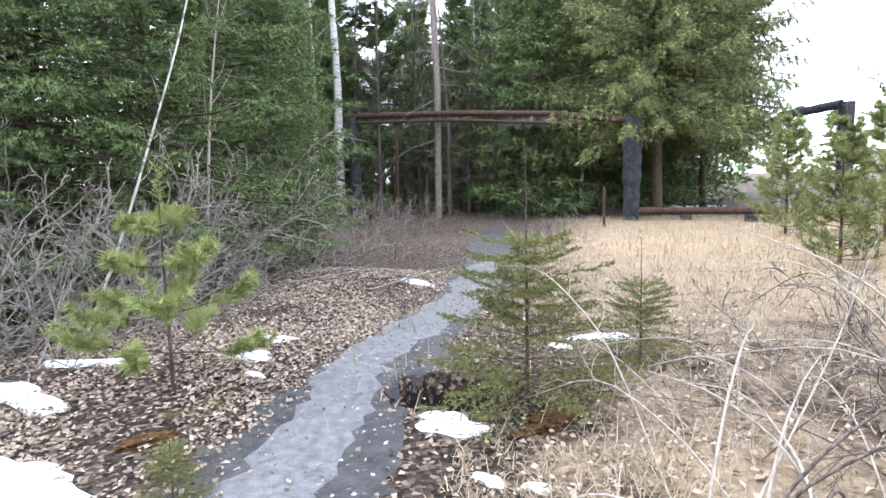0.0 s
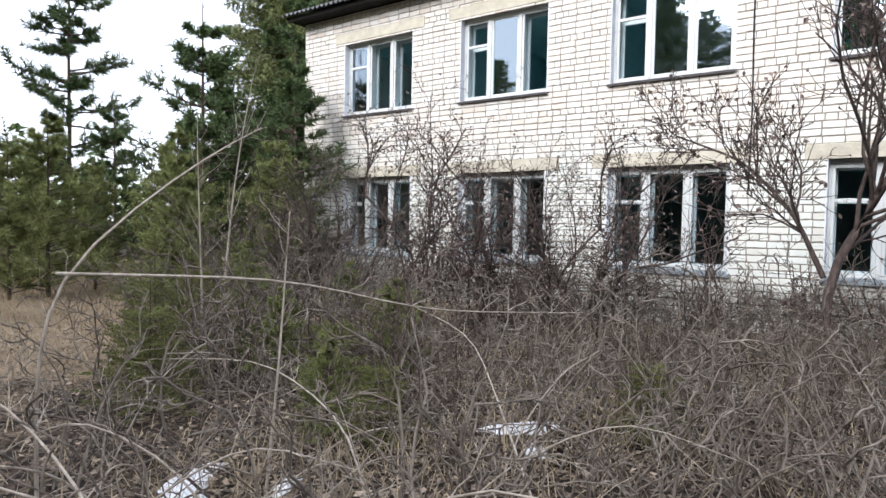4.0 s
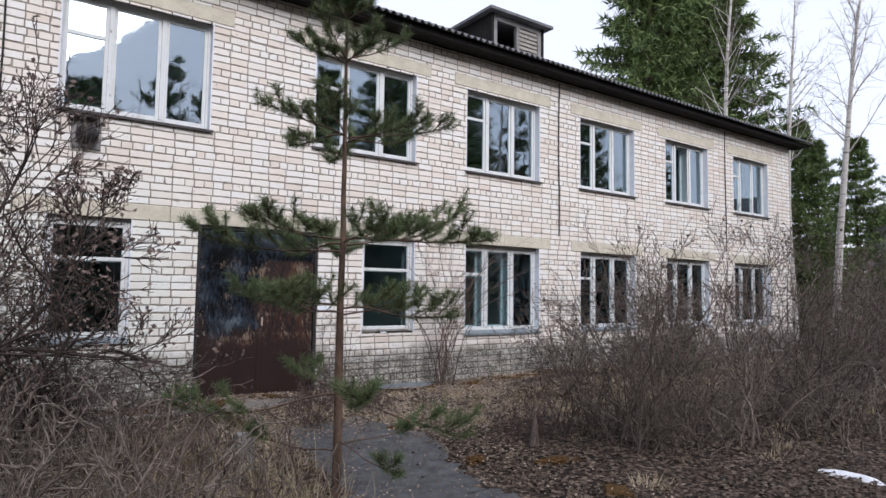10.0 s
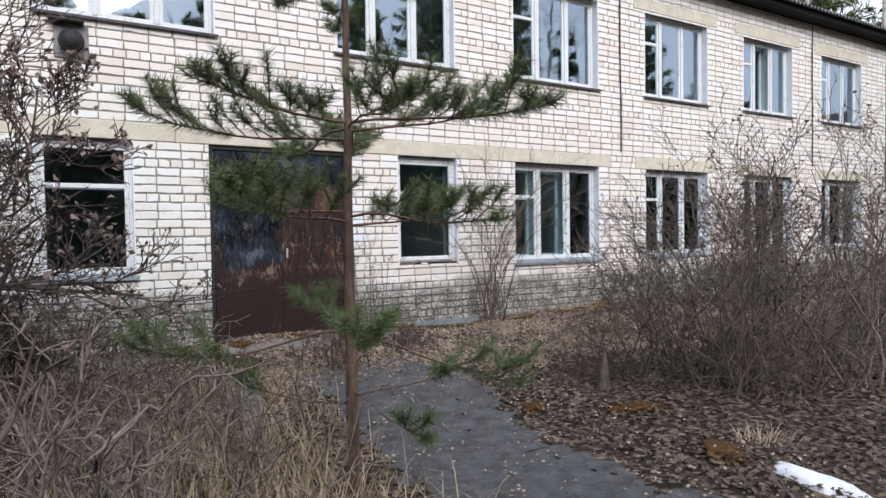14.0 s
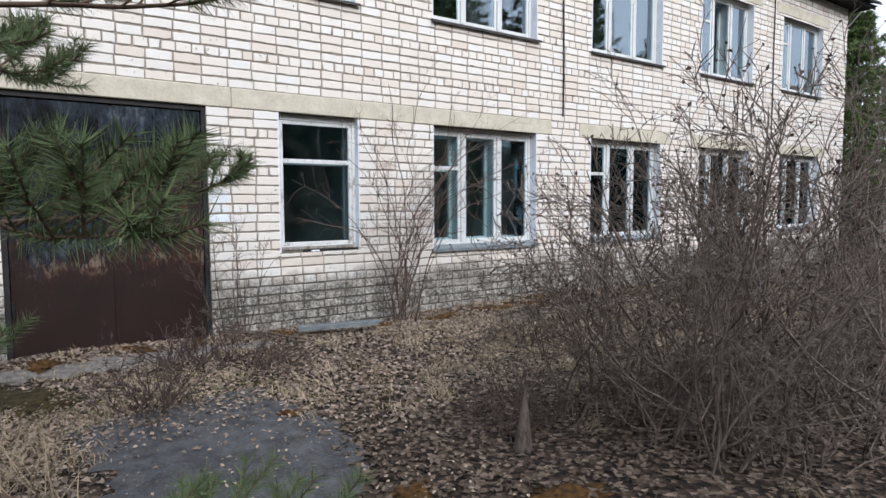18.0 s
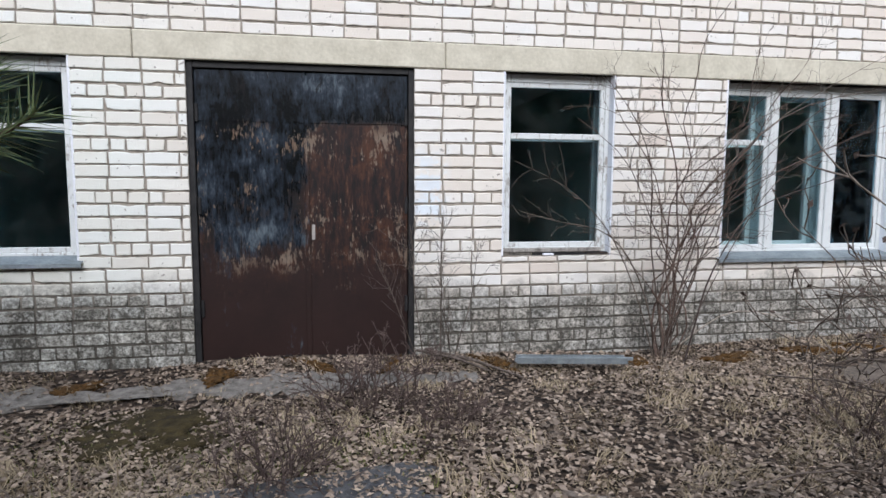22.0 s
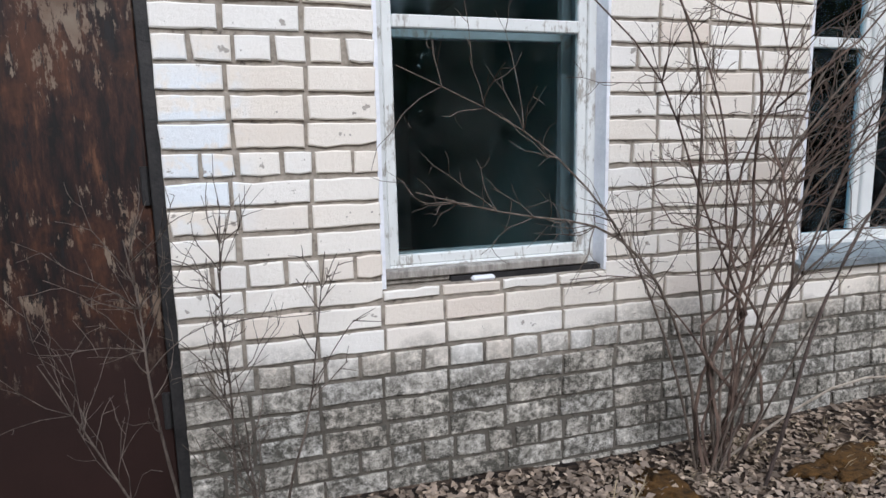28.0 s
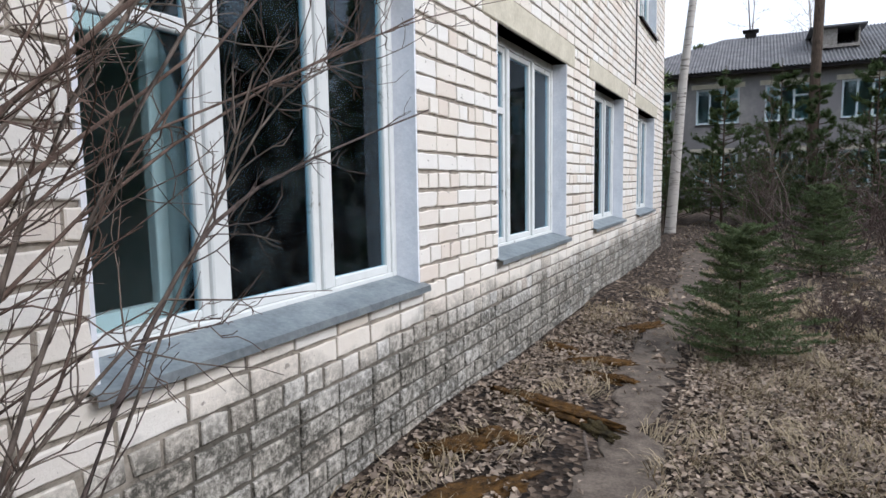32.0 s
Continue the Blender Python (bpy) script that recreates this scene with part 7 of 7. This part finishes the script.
pipe_twigs = [(grow(pole_rng, (-26.5, -16.35, z_), (pole_rng.normal(), pole_rng.normal(), -0.1), pole_rng.uniform(0.8, 2.2), 6, 0.15, -0.03), np.linspace(0.025, 0.006, 6)) for z_ in np.linspace(2.4, 12, 34)]
tagged(piece("limb_growth", tube_mesh("limb_growth", pipe_twigs, M_GREYTWIG, 4), pole), kind="stuff")

# ---- second building beyond the yard ----
far = thing("far_building", "white two-storey brick building with grey hipped slate roof", "building")
BX, END = 33.0, 4.6
ROWS = [(y - 0.85, y + 0.85, z, z + 1.5) for y in (2.6, -0.1, -2.75, -5.45, -8.2, -10.95, -13.7) for z in (0.95, 3.68)]
V_, F_ = pierced(-END, 17.0, -0.3, 5.75, [(-b, -a, c, d) for a, b, c, d in ROWS], 0.0, 0.35)
piece("wall", mesh_of("wall", [(BX + v[1], -v[0], v[2]) for v in V_], F_, M_FARBRICK), far)
part("core", boxes((BX + 3.0, -16.6, -0.3, BX + 3.1, END - 0.4, 5.7)), M_ROOM, far)
part("storey_slab", boxes((BX + 0.36, -16.6, 2.75, BX + 2.99, END - 0.4, 3.0)), M_ROOM, far)
part("wall_side", boxes((BX + 0.35, -17, -0.3, BX + 9, -16.65, 5.75)), M_FARBRICK, far)
part("wall_side", boxes((BX + 0.35, END - 0.35, -0.3, BX + 9, END, 5.75)), M_FARBRICK, far)
for a, b, c, d in ROWS:
    w_ = part("window", boxes((BX + 0.10, a, c, BX + 0.16, b, c + 0.08)), M_BLUEGREY, far, "three-part blue-grey window")
    for y0_, z0_, y1_, z1_ in ((a, c + 0.08, a + 0.08, d), (b - 0.08, c + 0.08, b, d), (a + 0.08, d - 0.08, b - 0.08, d), (a + 0.6, c + 0.08, a + 0.68, d - 0.08), (a + 1.12, c + 0.08, a + 1.20, d - 0.08), (a + 0.08, c + 1.0, a + 0.6, c + 1.06)):
        part("bar", boxes((BX + 0.10, y0_, z0_, BX + 0.16, y1_, z1_)), M_BLUEGREY, w_)
    part("pane", boxes((BX + 0.125, a + 0.08, c + 0.08, BX + 0.13, b - 0.08, d - 0.08)), M_GLASSL, w_)
    part("lintel", boxes((BX - 0.01, a - 0.2, d + 0.002, BX + 0.15, b + 0.2, d + 0.2)), M_LINTEL, far)
    part("sill", boxes((BX - 0.06, a - 0.03, c - 0.05, BX + 0.10, b + 0.03, c - 0.004)), M_DARKTIN, far)
FE, FR, FT = 5.82, 8.1, 4.7
ry_ = np.arange(-17.6, END + 0.62, 0.022)
rw_ = 0.03 * np.cos(ry_ * 2 * np.pi / 0.132)
run_ = np.clip((END + 0.6 - ry_) / (FT + 0.6), 0, 1)
for side_ in (0, 1):
    V_ = []
    for q in np.linspace(0, 1, 8):
        reach = np.minimum(q, run_)
        x_ = BX - 0.6 + reach * (FT + 0.6)
        V_.append(np.stack([x_ if side_ == 0 else 2 * (BX + FT) - x_, ry_, FE + reach * (FR - FE) + rw_], 1))
    i_ = (np.arange(7)[:, None] * len(ry_) + np.arange(len(ry_) - 1)[None, :]).ravel()
    piece("roof", mesh_of("roof", np.concatenate(V_), np.stack([i_, i_ + 1, i_ + len(ry_) + 1, i_ + len(ry_)], -1), M_SLATE, True), far)
bm = bmesh.new()
e_ = [bm.verts.new(p) for p in ((BX - 0.6, END + 0.6, FE - 0.02), (BX + 2 * FT + 0.6, END + 0.6, FE - 0.02), (BX + FT, END - FT, FR - 0.02))]
bm.faces.new(e_)
part("hip_slope", bm, M_SLATE, far)
part("fascia", boxes((BX - 0.55, -17.5, 5.66, BX - 0.5, END + 0.5, 5.78)), M_SHADEWOOD, far)
part("soffit", boxes((BX - 0.5, -17.5, 5.752, BX, END + 0.5, 5.775)), M_SHADEWOOD, far)
part("chimney", boxes((BX + FT - 0.3, -1.5, FR - 0.25, BX + FT + 0.3, -1.0, FR + 0.22), bevel=0.02), M_SHADEWOOD, far)
part("chimney_cap", boxes((BX + FT - 0.38, -1.6, FR + 0.222, BX + FT + 0.38, -0.9, FR + 0.27)), M_SHADEWOOD, far)
dz_ = 6.62
part("dormer_cheek", boxes((BX + 1.0, -3.72, dz_, BX + 3.2, -3.66, dz_ + 0.78)), M_WOOL, far)
part("dormer_cheek", boxes((BX + 1.0, -5.24, dz_, BX + 3.2, -5.18, dz_ + 0.78)), M_WOOL, far)
part("dormer_front", boxes((BX + 1.0, -4.45, dz_, BX + 1.06, -3.722, dz_ + 0.78), (BX + 1.0, -5.178, dz_, BX + 1.06, -4.452, dz_ + 0.12)), M_WOOL, far, "grey boarded dormer front beside an open hatch")
part("dormer_dark", boxes((BX + 2.3, -5.17, dz_, BX + 2.36, -3.73, dz_ + 0.76)), M_SHADEWOOD, far)
part("dormer_roof", boxes((BX + 0.75, -5.45, dz_ + 0.782, BX + 3.4, -3.45, dz_ + 0.85)), M_SLATE, far)


# ---- single bricks, last ----
CH, BL = 0.0972, 0.2535


def free_spans(z0, z1, holes):
    cuts = sorted((h[0], h[1]) for h in holes if h[2] < z1 - 0.03 and h[3] > z0 + 0.03)
    out, at = [], X0
    for a, b in cuts:
        if a > at:
            out.append((at, a))
        at = max(at, b)
    if X1 > at:
        out.append((at, X1))
    return out


brng = np.random.default_rng(11)
near, BV = [], []


def lay(p, q, joint0, joint1, c0, c1):
    """One brick with slightly uneven, rounded edges."""
    out = brng.normal(0, 0.0013)
    if brng.random() < 0.04:
        out += 0.002
    out = min(out, 0.0035)
    j = 0.0056 + abs(brng.normal(0, 0.0024))
    x0, x1 = p + (j if joint0 else 0.001), q - (j if joint1 else 0.001)
    sag = brng.normal(0, 0.0014)
    c0, c1 = c0 + sag, c1 + sag
    u = np.array([0, 0.25, 0.5, 0.75, 1] if x1 - x0 > 0.18 else [0, 0.5, 1])
    k2 = len(u)
    rx_ = np.concatenate([x0 + u * (x1 - x0), x1 - u * (x1 - x0)])
    rz_ = np.concatenate([np.full(k2, c0), np.full(k2, c1)])
    n_ = len(rx_)
    rx_ = rx_ + brng.normal(0, 0.0016, n_)
    rz_ = rz_ + brng.normal(0, 0.0020, n_)
    if brng.random() < 0.22:
        i_ = brng.integers(n_)
        rx_[i_] += (-0.013 if rx_[i_] > (x0 + x1) / 2 else 0.013) * brng.random()
        rz_[i_] += (-0.013 if rz_[i_] > (c0 + c1) / 2 else 0.013) * brng.random()
    mx, mz = (x0 + x1) / 2, (c0 + c1) / 2
    fx, fz = mx + (rx_ - mx) * (1 - 0.009 / (x1 - x0)), mz + (rz_ - mz) * (1 - 0.009 / (c1 - c0))
    v = np.concatenate([np.stack([rx_, np.full(n_, 0.0155), rz_], 1), np.stack([rx_, np.full(n_, out + 0.0038), rz_], 1), np.stack([fx, np.full(n_, out), fz], 1)])
    (near if 1.7 < (p + q) / 2 < 5.6 and c0 < 2.4 else BV).append(v)


k0 = int(math.floor((-0.25 - LHEAD) / CH))
k1 = int(math.ceil((TOP - LHEAD) / CH))
for k in range(k0, k1):
    z0 = LHEAD + k * CH
    z1 = min(z0 + CH, TOP)
    bed = 0.0092 + abs(brng.normal(0, 0.0016))
    header = k % 4 == 1
    step = BL / 2 if header else BL
    for a, b in free_spans(z0, z1, OPEN + LINTELS):
        org = (a + (0.122 if header else 0.224)) if b - a < 1.6 else (1.83 if header else 1.93)
        first = math.floor((a - org) / step)
        edges = [a] + [e for e in (org + step * i + brng.normal(0, 0.010 if header else 0.006) for i in range(first, first + int((b - a) / step) + 3)) if a + 0.05 < e < b - 0.05] + [b]
        for p, q in zip(edges, edges[1:]):
            lay(p, q, p > a, q < b, z0 + bed, z1 - 0.0064)
    for h in OPEN + LINTELS:
        under = z0 + 0.03 < h[2] < z1 - 0.03
        over = z0 + 0.03 < h[3] < z1 - 0.03
        if under or over:
            cuts = [h[0], *np.arange(h[0] + 0.23, h[1] - 0.08, BL), h[1]]
            for p, q in zip(cuts, cuts[1:]):
                lay(p, q, p > h[0], q < h[1], z0 + bed if under else h[3] + 0.004, h[2] - 0.005 - (abs(brng.normal(0, 0.004)) if h[2] < 1 else 0) if under else z1 - 0.0064)


def brick_faces(n, base=0):
    """Two rings of sides and the face of one brick."""
    F = [(base + r * n + i, base + r * n + (i + 1) % n, base + (r + 1) * n + (i + 1) % n, base + (r + 1) * n + i) for r in (0, 1) for i in range(n)]
    return F + [tuple(range(base + 2 * n, base + 3 * n))]


BF, at_ = [], 0
for v in BV:
    BF += brick_faces(len(v) // 3, at_)
    at_ += len(v)
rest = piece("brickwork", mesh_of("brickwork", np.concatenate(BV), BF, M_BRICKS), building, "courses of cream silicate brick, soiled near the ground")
tagged(rest, kind="stuff")
for v in near:
    o = v.mean(0)
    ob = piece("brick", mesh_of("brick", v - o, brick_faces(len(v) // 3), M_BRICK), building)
    ob.location = o
